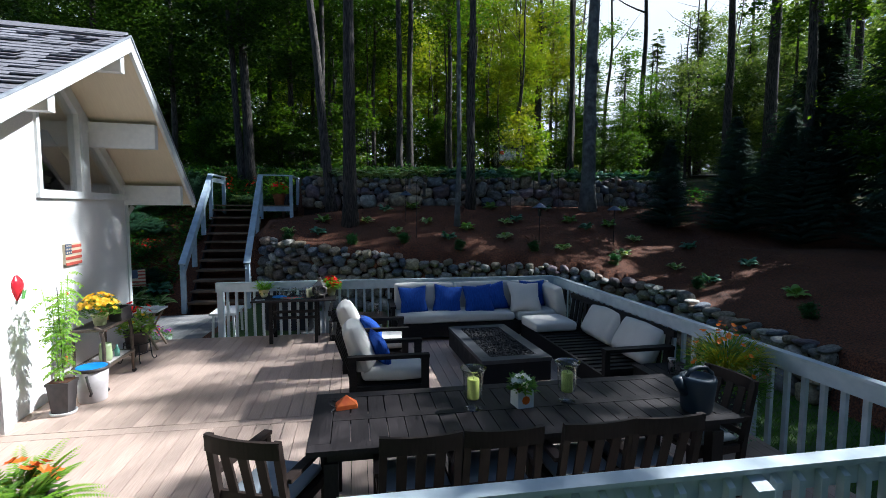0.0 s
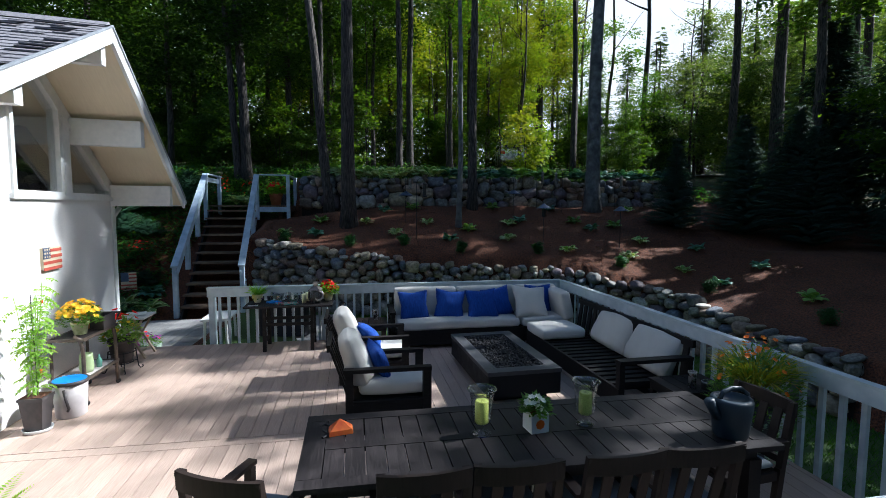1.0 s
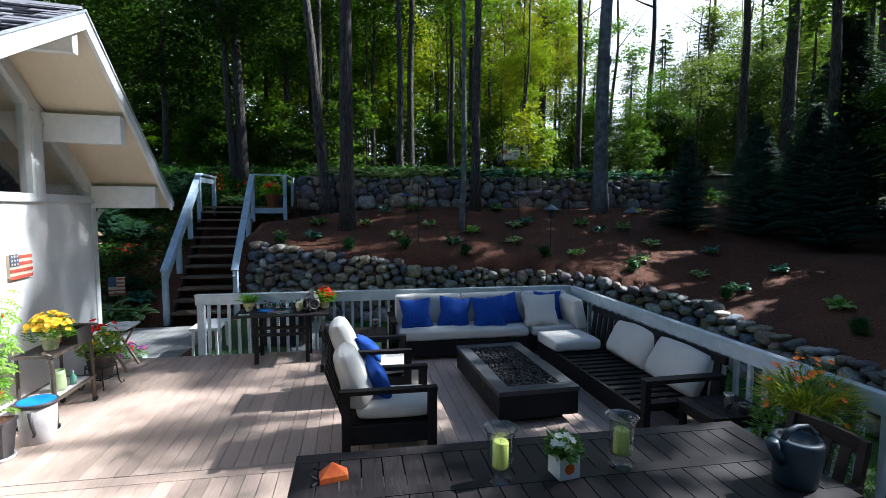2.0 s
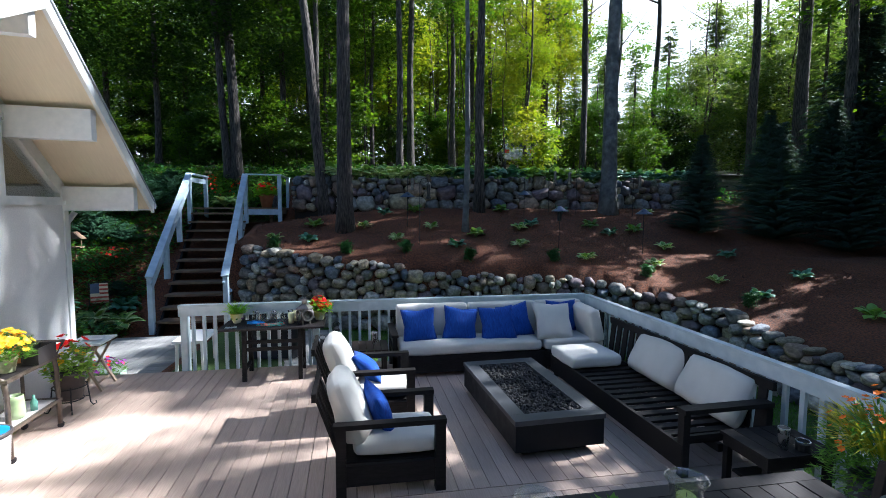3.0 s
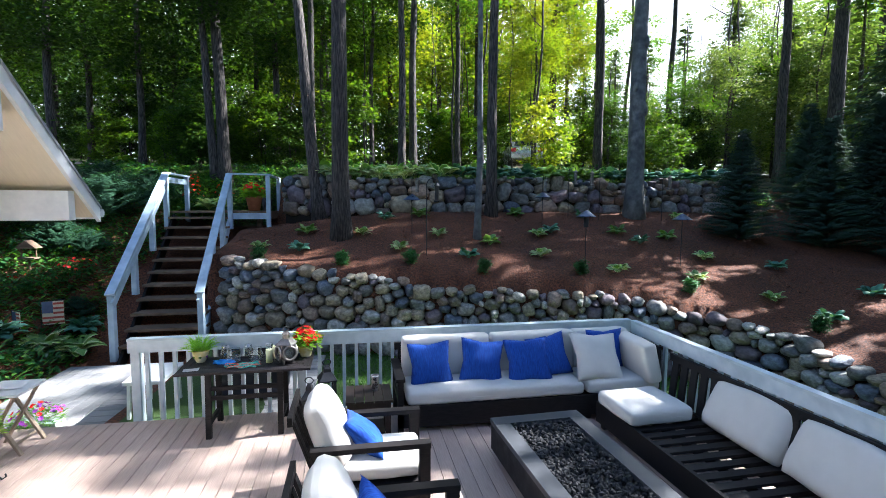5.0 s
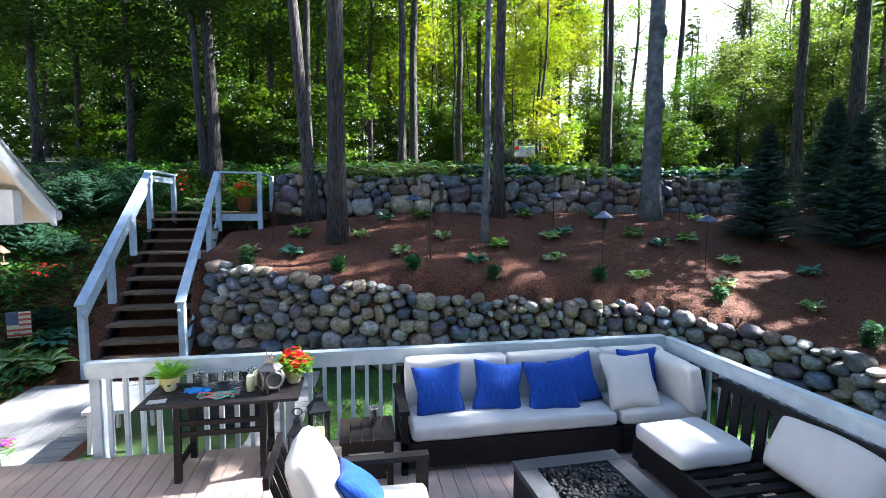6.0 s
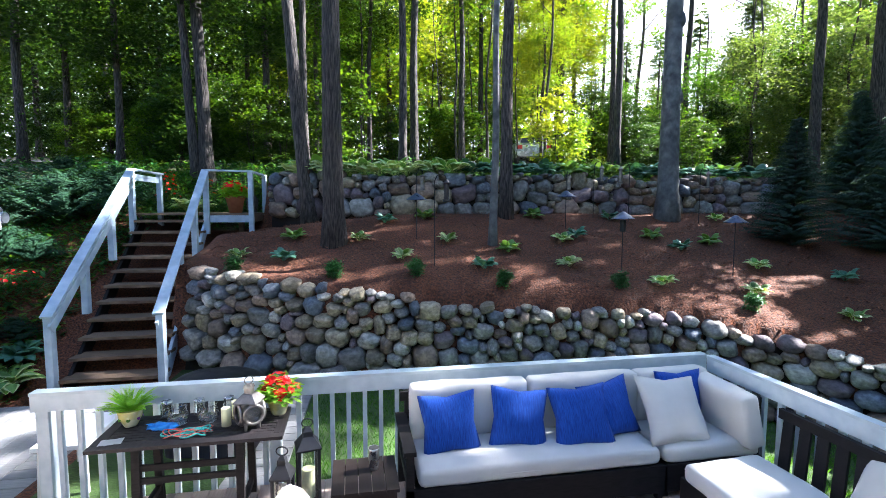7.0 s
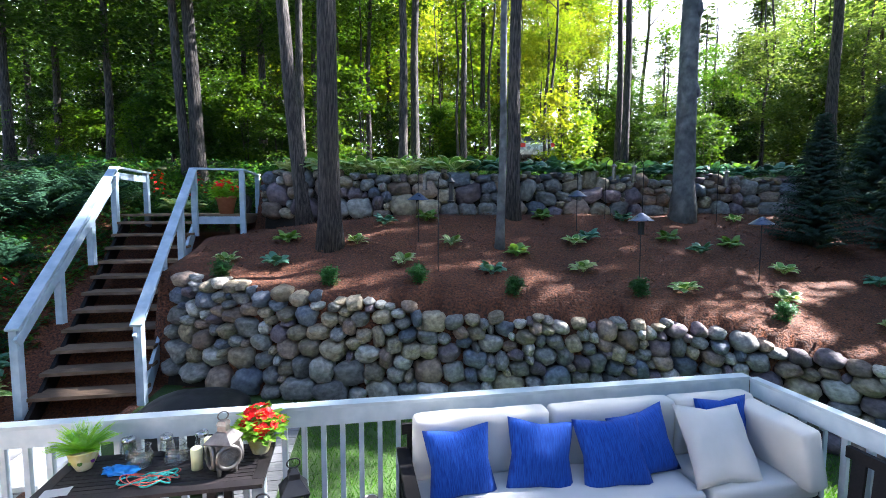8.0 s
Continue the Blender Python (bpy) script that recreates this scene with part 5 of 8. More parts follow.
tagged(L.ob("mulch_litter", [CHIPS]), "loose reddish bark chips strewn over the bank", "mulch", kind="stuff")
L = Leaves(123)
for i in range(16000):
    x, y = L.rng.uniform(-14, 9), 5.9 + 7.0 * L.rng.random() ** 1.6
    if x < -5.6 and y < 7.6:
        continue
    if beyond(HIGH_WALL, x, y)[0] < 0.5 and x > -5.6:
        continue
    a, sz = L.rng.uniform(0, math.tau), L.rng.uniform(0.09, 0.2)
    z = ground_z(x, y) + L.rng.random() ** 2 * (0.25 + 0.45 * max(0, noise.noise((x * 0.6, y * 0.6, 2))))
    L.leaf((x, y, z), (math.cos(a), math.sin(a), L.rng.uniform(-0.2, 0.9)), (0, 0, 1), sz, sz * 0.55, 0.15, 0 if L.rng.random() < 0.7 else 1)
tagged(L.ob("groundcover", [BOX, FERN_DARK]), "low leafy groundcover under the trees", "groundcover", kind="stuff")
L = Leaves(124)
for i in range(30000):
    x, y = L.rng.uniform(-11.8, -8.3), L.rng.uniform(0.6, 9.5)
    if i % 5 == 0:
        x, y = L.rng.uniform(-9.0, -5.9), L.rng.uniform(7.3, 9.5)
    a, sz = L.rng.uniform(0, math.tau), L.rng.uniform(0.05, 0.16)
    z = ground_z(x, y) + L.rng.random() ** 2 * (0.18 + 0.7 * max(0, noise.noise((x * 0.9, y * 0.9, 7))))
    L.leaf((x, y, z), (math.cos(a), math.sin(a), L.rng.uniform(-0.2, 0.9)), (0, 0, 1), sz, sz * 0.5, 0.15, 0 if L.rng.random() < 0.6 else 1)
tagged(L.ob("groundcover", [BOX, FERN_DARK]), "low dark groundcover on the bank behind the house", "groundcover", kind="stuff")


# ---- bird feeders and shepherd's hooks ----
BAFFLE = surface("blue_black_enamel", (0.03, 0.045, 0.09), (0.06, 0.085, 0.16), 0.35, metal=0.3, scale=14, bump=0.1, stain=0.2)


def crook(x, y, height, turn, kind, label):
    """A thin iron pole with a crook, its baffle and the feeder that hangs from it."""
    f = thing("bird_feeder", label, "bird feeder", (x, y, ground_z(x, y) - 0.05), turn, "bird feeders")
    pts = [(0, 0, 0), (0, 0, height * 0.5), (0, 0, height - 0.12)]
    if kind in ("tube", "dark"):
        pts += [(0.04, 0, height - 0.03), (0.11, 0, height), (0.18, 0, height - 0.03), (0.20, 0, height - 0.10)]
    part("pole", tubes((pts, 0.008), n=6), BLACKMETAL, f)
    if kind in ("cone", "conebox"):
        part("baffle", lathe([(0.0, 0.12), (0.03, 0.11), (0.19, 0.0), (0.192, -0.008), (0.03, 0.095), (0, 0.10)], 20, at=(0, 0, height - 0.12)), BAFFLE, f, "dark metal cone")
    if kind == "conebox":
        part("seed_tube", lathe([(0, -0.22), (0.045, -0.22), (0.05, -0.02), (0.0, -0.02)], 14, at=(0, 0, height - 0.12)), BLACKMETAL, f)
    if kind == "midcone":
        part("baffle", lathe([(0.0, 0.12), (0.03, 0.11), (0.19, 0.0), (0.192, -0.008), (0.03, 0.095), (0, 0.10)], 20, at=(0, 0, height * 0.58)), BAFFLE, f, "dark metal cone")
        part("seed_tube", lathe([(0, -0.3), (0.04, -0.3), (0.045, -0.27), (0.038, -0.26), (0.038, -0.05), (0.05, -0.04), (0.0, 0.0)], 14, at=(0.13, 0, height - 0.1)), PEWTER, f, "dull seed tube")
        part("arm", tubes(([(0, 0, height - 0.12), (0.05, 0, height - 0.02), (0.13, 0, height - 0.04), (0.13, 0, height - 0.1)], 0.007), n=6), BLACKMETAL, f)
    if kind in ("tube", "dark"):
        part("seed_tube", lathe([(0, -0.36), (0.055, -0.36), (0.06, -0.33), (0.04, -0.32), (0.04, -0.06), (0.065, -0.05), (0.0, 0.02)], 14, at=(0.20, 0, height - 0.10)), BLACKMETAL if kind == "dark" else PEWTER, f)
        part("perch", tubes(([(0.13, 0, height - 0.42), (0.27, 0, height - 0.42)], 0.005), n=5), BLACKMETAL, f)


crook(-2.66, 3.86, 1.35, 20, "midcone", "bird feeder and cone baffle on a thin iron pole")
crook(-2.45, 2.95, 1.55, 0, "dark", "dark tube feeder hanging from a crook pole")
crook(0.44, 4.21, 1.25, 40, "midcone", "bird feeder and blue-black baffle on a thin pole")
crook(0.71, 2.66, 1.08, 0, "conebox", "cone-roofed seed feeder on a thin pole")
crook(2.67, 2.47, 1.10, 0, "cone", "pole with a dark metal cone baffle")
crook(2.1, 4.6, 1.35, 170, "tube", "hanging tube feeder beside the grey beech")
crook(3.75, 4.5, 1.3, 0, "tube", "hanging tube feeder with a tray")
crook(1.35, 4.75, 1.3, 10, "tube", "hanging tube feeder by the upper wall")


# ---- seating round the fire pit ----
def cushion(name, label, w, d, h, m, group, seed, category="cushion", puff=0.22):
    """A boxed cushion with a piped seam."""
    ob = thing(name, label, category, group=group)
    ob.matrix_basis = m
    cover = part("cover", pad(w, d, h, puff, 10, seed), CUSHION, ob, smooth=True)
    z = h * 0.5
    pts = []
    for i in range(41):
        a = i / 40 * math.tau
        c, s = math.cos(a), math.sin(a)
        q = (abs(c) ** 9 + abs(s) ** 9) ** (-1 / 9)
        pts.append((c * q * w / 2 * 0.995, s * q * d / 2 * 0.995, z))
    part("piping", tubes((pts, 0.005), n=5), CUSHION, cover, smooth=True)
    return ob


def throw_pillow(label, at, rx, rz, s=0.46, material=None, seed=0, ry=0, thick=0.19):
    p = thing("throw_pillow", label, "pillow", group="throw pillows")
    p.matrix_basis = Matrix.Translation(at) @ Euler((0, 0, radians(rz))).to_matrix().to_4x4() @ Euler((radians(rx), 0, 0)).to_matrix().to_4x4() @ Euler((0, 0, radians(ry))).to_matrix().to_4x4()
    part("cover", pillow(s, thick, seed), material or BLUECLOTH, p, smooth=True)
    return p


BACK = "back cushions"
SEAT = "seat cushions"

# sofa along the far railing
sofa = thing("sofa", "dark-stained wooden outdoor sofa with cream cushions", "sofa", (-3.18, -0.698, 0))
part("front_board", boxes((0.0, 2.18, 0.0, 0.035, 0.06, 0.292)), DARKWOOD, sofa, bevel=0.004)
part("back_board", boxes((0.0, 2.18, 0.70, 0.735, 0.06, 0.30)), DARKWOOD, sofa, bevel=0.004)
part("end_board", boxes((2.145, 2.18, 0.035, 0.70, 0.06, 0.27)), DARKWOOD, sofa, bevel=0.004)
for i in range(14):
    part("seat_slat", boxes((0.08 + i * 0.148, 0.16 + i * 0.148, 0.035, 0.70, 0.245, 0.265)), DARKWOOD, sofa)
part("armrest", boxes((-0.02, 0.075, -0.02, 0.74, 0.57, 0.605)), DARKWOOD, sofa, bevel=0.006)
part("arm_panel", boxes((0.005, 0.05, 0.06, 0.66, 0.30, 0.36), (0.005, 0.05, 0.06, 0.66, 0.44, 0.50)), DARKWOOD, sofa, bevel=0.004)
for y in (0.0, 0.66):
    part("leg", boxes((0.0, 0.06, y, y + 0.07, 0.0, 0.57)), DARKWOOD, sofa, bevel=0.005)
    part("leg", boxes((2.10, 2.145, y + 0.002, y + 0.06, 0.0, 0.24)), DARKWOOD, sofa, bevel=0.005)
part("back_rail", boxes((0.02, 2.18, 0.70, 0.735, 0.72, 0.80)), DARKWOOD, sofa, bevel=0.005)
for i in range(9):
    part("back_slat", boxes((0.06 + i * 0.255, 0.13 + i * 0.255, 0.705, 0.73, 0.30, 0.72)), DARKWOOD, sofa)
cushion("seat_cushion", "long cream seat cushion on the dark sofa", 2.02, 0.70, 0.165, pose(-2.09, -0.405, 0.27), SEAT, 1)
for i, x in enumerate((-2.60, -1.53)):
    cushion("back_cushion", "cream back cushion leaning against the railing", 1.05, 0.47, 0.19, pose(x, -0.125, 0.43, 89, 0, 0) @ pose(0, 0.235, 0), BACK, 3 + i)
throw_pillow("royal blue throw pillow at the end of the sofa", (-2.80, -0.40, 0.635), 66, 3, 0.50, seed=1, ry=2)
throw_pillow("royal blue throw pillow on the sofa seat", (-2.20, -0.40, 0.635), 66, -3, 0.51, seed=2, ry=-7)
throw_pillow("royal blue throw pillow leaning on another", (-1.66, -0.45, 0.635), 64, -6, 0.53, seed=3, ry=4)
throw_pillow("royal blue throw pillow half hidden behind another", (-1.38, -0.405, 0.655), 70, 4, 0.51, seed=4, ry=9)

# corner seat
corner = thing("corner_seat", "dark-stained wooden corner seat with cream cushions", "sofa", (-1.03, -0.698, 0))
part("front_board", boxes((0.0, 0.92, 0.0, 0.035, 0.06, 0.292)), DARKWOOD, corner, bevel=0.004)
part("side_board", boxes((0.885, 0.92, 0.035, 0.735, 0.06, 0.80)), DARKWOOD, corner, bevel=0.004)
part("back_board", boxes((0.0, 0.885, 0.70, 0.735, 0.06, 0.80)), DARKWOOD, corner, bevel=0.004)
part("seat_base", boxes((0.01, 0.885, 0.035, 0.70, 0.235, 0.265)), DARKWOOD, corner)
for x in (0.0, 0.82):
    for y in (0.04, 0.64):
        part("leg", boxes((x + 0.003, x + 0.06, y, y + 0.06, 0.0, 0.235)), DARKWOOD, corner)
cushion("seat_cushion", "square cream seat cushion in the sofa's corner", 0.90, 0.70, 0.165, pose(-0.59, -0.405, 0.27), SEAT, 7)
cushion("back_cushion", "cream back cushion against the far railing", 0.74, 0.47, 0.19, pose(-0.64, -0.12, 0.43, 89, 0, 0) @ pose(0, 0.235, 0), BACK, 8)
cushion("back_cushion", "cream back cushion against the side railing", 0.86, 0.47, 0.20, pose(-0.14, -0.42, 0.43, 0, 0, -90) @ pose(0, 0, 0, 103) @ pose(0, 0.235, 0), BACK, 9)
throw_pillow("royal blue throw pillow tucked behind a cream one", (-0.62, -0.315, 0.68), 80, 0, 0.48, seed=5)
throw_pillow("square cream throw pillow in the sofa's corner", (-0.83, -0.505, 0.66), 54, 6, 0.61, CUSHION, 6, -6, 0.22)

# slatted sofa along the side railing, without its seat cushions
bench = thing("sofa", "dark-stained slatted sofa with its seat cushions taken off", "sofa", (0.09, -3.028, 0), 1.5)
L = 2.72
part("front_board", boxes((-0.90, -0.865, 0.0, L, 0.07, 0.29)), DARKWOOD, bench, bevel=0.005)
part("back_board", boxes((-0.08, -0.045, 0.0, L, 0.07, 0.29)), DARKWOOD, bench, bevel=0.005)
part("end_board", boxes((-0.865, -0.08, L - 0.035, L, 0.07, 0.27)), DARKWOOD, bench, bevel=0.005)
for i in range(18):
    y = 0.09 + i * 0.147
    part("seat_slat", boxes((-0.865, -0.08, y, y + 0.085, 0.245, 0.27)), DARKWOOD, bench, bevel=0.003)
part("centre_rail", boxes((-0.50, -0.45, 0.04, L - 0.04, 0.17, 0.243)), DARKWOOD, bench)
part("back_rail", bars(((0.02, 0, 0.74), (0.02, L, 0.74), 0.04, 0.08)), DARKWOOD, bench, bevel=0.006)
for i in range(18):
    y = 0.08 + i * 0.148
    part("back_slat", bars(((-0.058, y, 0.29), (0.012, y + 0.03, 0.70), 0.092, 0.022, (1, 0, 0))), DARKWOOD, bench, bevel=0.003)
part("armrest", boxes((-0.90, 0.0, -0.03, 0.085, 0.565, 0.605)), DARKWOOD, bench, bevel=0.006)
for x in (-0.895, -0.06):
    part("leg", boxes((x, x + 0.065, -0.01, 0.065, 0.0, 0.565)), DARKWOOD, bench, bevel=0.005)
    part("leg", boxes((x + 0.036, x + 0.085, L - 0.10, L - 0.04, 0.0, 0.24)), DARKWOOD, bench)
part("arm_rail", boxes((-0.83, -0.06, 0.01, 0.045, 0.30, 0.36)), DARKWOOD, bench, bevel=0.004)
cushion("seat_cushion", "single loose cream seat cushion on the slatted sofa", 0.70, 0.64, 0.165, pose(-0.655, -1.128, 0.272, 0, 0, 3), SEAT, 12)
def plump(w, h, thick, seed):
    """A filled back cushion standing on z=0: full at the middle, rounded over its top."""
    bm = bmesh.new()
    bmesh.ops.create_cube(bm, size=2)
    bmesh.ops.subdivide_edges(bm, edges=bm.edges, cuts=11, use_grid_fill=True)
    o = Vector((seed * 1.7, seed * 0.9, 0))
    for v in bm.verts:
        x, y, z = v.co
        px, py = math.copysign(abs(x) ** 0.8, x), math.copysign(abs(y) ** 0.8, y)
        edge = max(0.0, 1 - abs(px) ** 4) * max(0.0, 1 - abs(py) ** 5)
        t = 0.20 + 0.80 * edge ** 0.42
        top = 1 - 0.10 * px * px * (1 if py > 0 else 0.3)
        q = Vector((px * w / 2 * (1 - 0.05 * abs(py) ** 4), py * h / 2 * top, z * thick / 2 * t * (1 - 0.16 * py)))
        q += 0.010 * Vector((noise.noise(q * 5 + o), noise.noise(q * 5 - o), 1.3 * noise.noise(q * 6 + o)))
        v.co = Vector((q.x, q.y + h / 2, q.z))
    return bm


def leaning(x, y, z, degrees):
    """Stands a plump cushion up, facing +x and leaning back."""
    a = radians(degrees)
    m = Matrix(((0, -math.sin(a), math.cos(a), x), (1, 0, 0, y), (0, math.cos(a), math.sin(a), z), (0, 0, 0, 1)))
    return m


for i, (x, y, lean) in enumerate(((-0.15, -1.735, 24), (-0.12, -2.505, 25))):
    b = thing("back_cushion", "plump cream back cushion leaning on the slatted sofa", "cushion", group=BACK)
    b.matrix_basis = pose(x, y, 0.272, 0, 0, 180 - i * 2) @ leaning(0, 0, 0, lean)
    part("cover", plump(0.91, 0.53, 0.26, 13 + i), CUSHION, b, smooth=True)


def armchair(x, y, seed, label):
    """A deep wooden armchair that faces the fire pit (towards +x)."""
    c = thing("armchair", label, "armchair", (x, y, 0), group="armchairs by the fire pit")
    W = 0.74
    for s, yy in ((0, 0.0), (1, W - 0.085)):
        part("armrest", boxes((-0.02, 0.89, yy, yy + 0.085, 0.565, 0.605)), DARKWOOD, c, bevel=0.006)
        part("front_leg", boxes((0.80, 0.885, yy + 0.003, yy + 0.082, 0.0, 0.565)), DARKWOOD, c, bevel=0.005)
        part("back_leg", boxes((0.0, 0.08, yy + 0.003, yy + 0.082, 0.0, 0.565)), DARKWOOD, c, bevel=0.005)
        part("side_rail", boxes((0.08, 0.80, yy + 0.02, yy + 0.065, 0.09, 0.26)), DARKWOOD, c, bevel=0.004)
    part("front_rail", boxes((0.81, 0.855, 0.085, W - 0.085, 0.10, 0.27)), DARKWOOD, c, bevel=0.004)
    part("seat_base", boxes((0.08, 0.81, 0.085, W - 0.085, 0.23, 0.262)), DARKWOOD, c)
    for i in range(4):
        yy = 0.10 + i * 0.15
        part("back_slat", bars(((0.04, yy + 0.04, 0.25), (-0.15, yy + 0.04, 0.80), 0.07, 0.022, (1, 0, 0))), DARKWOOD, c, bevel=0.003)
    part("back_rail", bars(((-0.165, 0.06, 0.82), (-0.165, W - 0.06, 0.82), 0.035, 0.07)), DARKWOOD, c, bevel=0.008)
    part("seat_cushion", pad(0.72, 0.56, 0.16, 0.25, 8, seed, 0.06), CUSHION, c, "cream seat cushion", smooth=True).matrix_basis = pose(0.50, W / 2, 0.265)
    part("back_cushion", plump(0.57, 0.56, 0.27, seed + 1), CUSHION, c, "plump cream back cushion", smooth=True).matrix_basis = leaning(0.20, W / 2, 0.40, 21)
    return c


armchair(-3.703, -2.915, 20, "dark wooden armchair with cream cushions facing the fire pit")
armchair(-3.866, -1.892, 30, "dark wooden armchair with cream cushions beside the sofa")
throw_pillow("royal blue throw pillow leaning in the armchair", (-3.365, -2.598, 0.575), 68, 100, 0.43, seed=8, ry=8, thick=0.18)
throw_pillow("royal blue throw pillow lying in the armchair", (-3.497, -1.591, 0.55), 45, 95, 0.43, seed=9, ry=-10, thick=0.18)

# fire pit
pit = thing("fire_pit", "long dark cast-stone fire pit filled with lava rock", "fire pit", (-1.783, -1.908, 0), 2.5)
PITBODY = surface("charcoal_panel", (0.007, 0.008, 0.010), (0.014, 0.015, 0.018), 0.6, spec=0.2, scale=10, bump=0.1, stain=0.2)
part("plinth", boxes((-0.33, 0.33, -0.76, 0.76, 0.0, 0.085)), PITBODY, pit)
bm = boxes((-0.445, 0.445, -0.89, -0.855, 0.085, 0.335), (-0.445, 0.445, 0.855, 0.89, 0.085, 0.335), (-0.445, -0.41, -0.855, 0.855, 0.085, 0.335), (0.41, 0.445, -0.855, 0.855, 0.085, 0.335))
part("body", bm, PITBODY, pit, bevel=0.006)
part("pan", boxes((-0.405, 0.405, -0.85, 0.85, 0.26, 0.30)), BLACKMETAL, pit)
for name, d in (("rim", (-0.455, 0.455, -0.90, -0.747)), ("rim", (-0.455, 0.455, 0.747, 0.90)), ("rim", (-0.455, -0.305, -0.745, 0.745)), ("rim", (0.305, 0.455, -0.745, 0.745))):
    part(name, boxes((*d, 0.337, 0.385)), CONCRETE, pit, bevel=0.006)
rng = random.Random(3)
bm = bmesh.new()
for i in range(1250):
    x, y = rng.uniform(-0.30, 0.30), rng.uniform(-0.735, 0.735)
    s = rng.uniform(0.014, 0.028)
    r = bmesh.ops.create_icosphere(bm, subdivisions=1, radius=s)
    m = Matrix.Translation((x, y, 0.335 + rng.uniform(0, 0.035))) @ Euler((rng.random() * 6, rng.random() * 6, 0)).to_matrix().to_4x4()
    for v in r["verts"]:
        v.co = m @ (v.co * rng.uniform(0.7, 1.25))
o = part("lava_rock", bm, LAVA, pit, "black lava rock")
o["kind"] = "stuff"
solo("cable", tubes(([(-1.03, -1.30, 0.10), (-1.02, -1.2, 0.26), (-0.99, -1.06, 0.36), (-0.97, -0.99, 0.30), (-0.93, -0.90, 0.27)], 0.006), n=6), WHITE, "thin white cable between the fire pit and the sofa", "cable", smooth=True)


def side_table(x, y, w, d, h, label, material):
    t = thing("side_table", label, "side table", (x, y, 0), group="side tables")
    n = 5
    for i in range(n):
        part("top_slat", boxes((i * w / n + 0.003, (i + 1) * w / n - 0.003, 0.0, d, h - 0.025, h)), material, t, bevel=0.003)
    part("apron", boxes((0.02, w - 0.02, 0.02, 0.045, h - 0.11, h - 0.027), (0.02, w - 0.02, d - 0.045, d - 0.02, h - 0.11, h - 0.027), (0.02, 0.045, 0.045, d - 0.045, h - 0.11, h - 0.027), (w - 0.045, w - 0.02, 0.045, d - 0.045, h - 0.11, h - 0.027)), material, t)
    for xx in (0.022, w - 0.072):
        for yy in (0.022, d - 0.072):
            part("leg", boxes((xx, xx + 0.05, yy, yy + 0.05, 0.0, h - 0.115)), material, t, bevel=0.004)
    part("shelf", boxes((0.075, w - 0.075, 0.075, d - 0.075, 0.12, 0.145)), material, t)


side_table(-3.706, -0.942, 0.47, 0.48, 0.50, "small brown slatted side table beside the sofa", CHAIRWOOD)
side_table(-0.495, -3.532, 0.635, 0.50, 0.45, "low dark slatted side table at the sofa's end", DARKWOOD)


def tumbler(at, label):
    t = thing("tumbler", label, "tumbler", at)
    part("cup", lathe([(0, 0), (0.030, 0), (0.033, 0.01), (0.041, 0.15), (0.043, 0.165), (0.039, 0.165), (0.036, 0.14), (0.030, 0.02), (0, 0.02)], 24), STEEL, t, smooth=True)
    part("lid", lathe([(0, 0.158), (0.0385, 0.158), (0.0385, 0.164), (0, 0.164)], 24), DARKPOT, t)


tumbler((-3.42, -0.70, 0.50), "brushed steel tumbler on the brown side table")
tumbler((-0.24, -3.42, 0.45), "steel tumbler on the low dark side table")
ash = thing("ashtray", "small black lidded tin on the low side table", "tin", (-0.12, -3.47, 0.45))
part("tin", lathe([(0, 0), (0.05, 0), (0.052, 0.06), (0.045, 0.062), (0, 0.055)], 20), BLACKMETAL, ash)
part("ring", tubes(([(0.05 * math.cos(a / 8 * math.tau), 0.05 * math.sin(a / 8 * math.tau), 0.075) for a in range(9)], 0.005), n=5), STEEL, ash)


def lantern(at, h, w, rz, label):
    """A square lantern with glass sides, a candle and a ring handle."""
    l = thing("lantern", label, "lantern", at, rz, "floor lanterns")
    part("base", boxes((-w / 2, w / 2, -w / 2, w / 2, 0.0, 0.035)), BLACKMETAL, l, bevel=0.004)
    top = h * 0.70
    for sx in (-1, 1):
        for sy in (-1, 1):
            part("corner_post", boxes((sx * w / 2 - 0.012 * (sx + 1), sx * w / 2 - 0.012 * (sx - 1), sy * w / 2 - 0.012 * (sy + 1), sy * w / 2 - 0.012 * (sy - 1), 0.035, top)), BLACKMETAL, l)
        part("pane", boxes((sx * (w / 2 - 0.012) - 0.002, sx * (w / 2 - 0.012) + 0.002, -w / 2 + 0.025, w / 2 - 0.025, 0.036, top)), GLASS, l)
        part("pane", boxes((-w / 2 + 0.025, w / 2 - 0.025, sx * (w / 2 - 0.012) - 0.002, sx * (w / 2 - 0.012) + 0.002, 0.036, top)), GLASS, l)
    r = w / 2 * math.sqrt(2)
    bm = lathe([(r * 1.08, 0), (r * 1.1, 0.015), (r * 0.45, 0.10), (r * 0.42, 0.14), (r * 0.2, 0.17), (0, 0.175)], 4, at=(0, 0, top))
    bmesh.ops.rotate(bm, verts=bm.verts, cent=(0, 0, 0), matrix=Matrix.Rotation(math.pi / 4, 3, "Z"))
    part("roof", bm, BLACKMETAL, l)
    part("ring", tubes(([(0.045 * math.cos(a / 12 * math.tau), 0, top + 0.205 + 0.035 * math.sin(a / 12 * math.tau)) for a in range(13)], 0.006), n=6), BLACKMETAL, l)
    part("candle", lathe([(0, 0.036), (w * 0.3, 0.036), (w * 0.3, h * 0.42), (w * 0.26, h * 0.425), (0, h * 0.41)], 24), WAX, l)


lantern((-3.96, -0.28, 0.0), 0.66, 0.18, 12, "tall black metal lantern with a pillar candle")
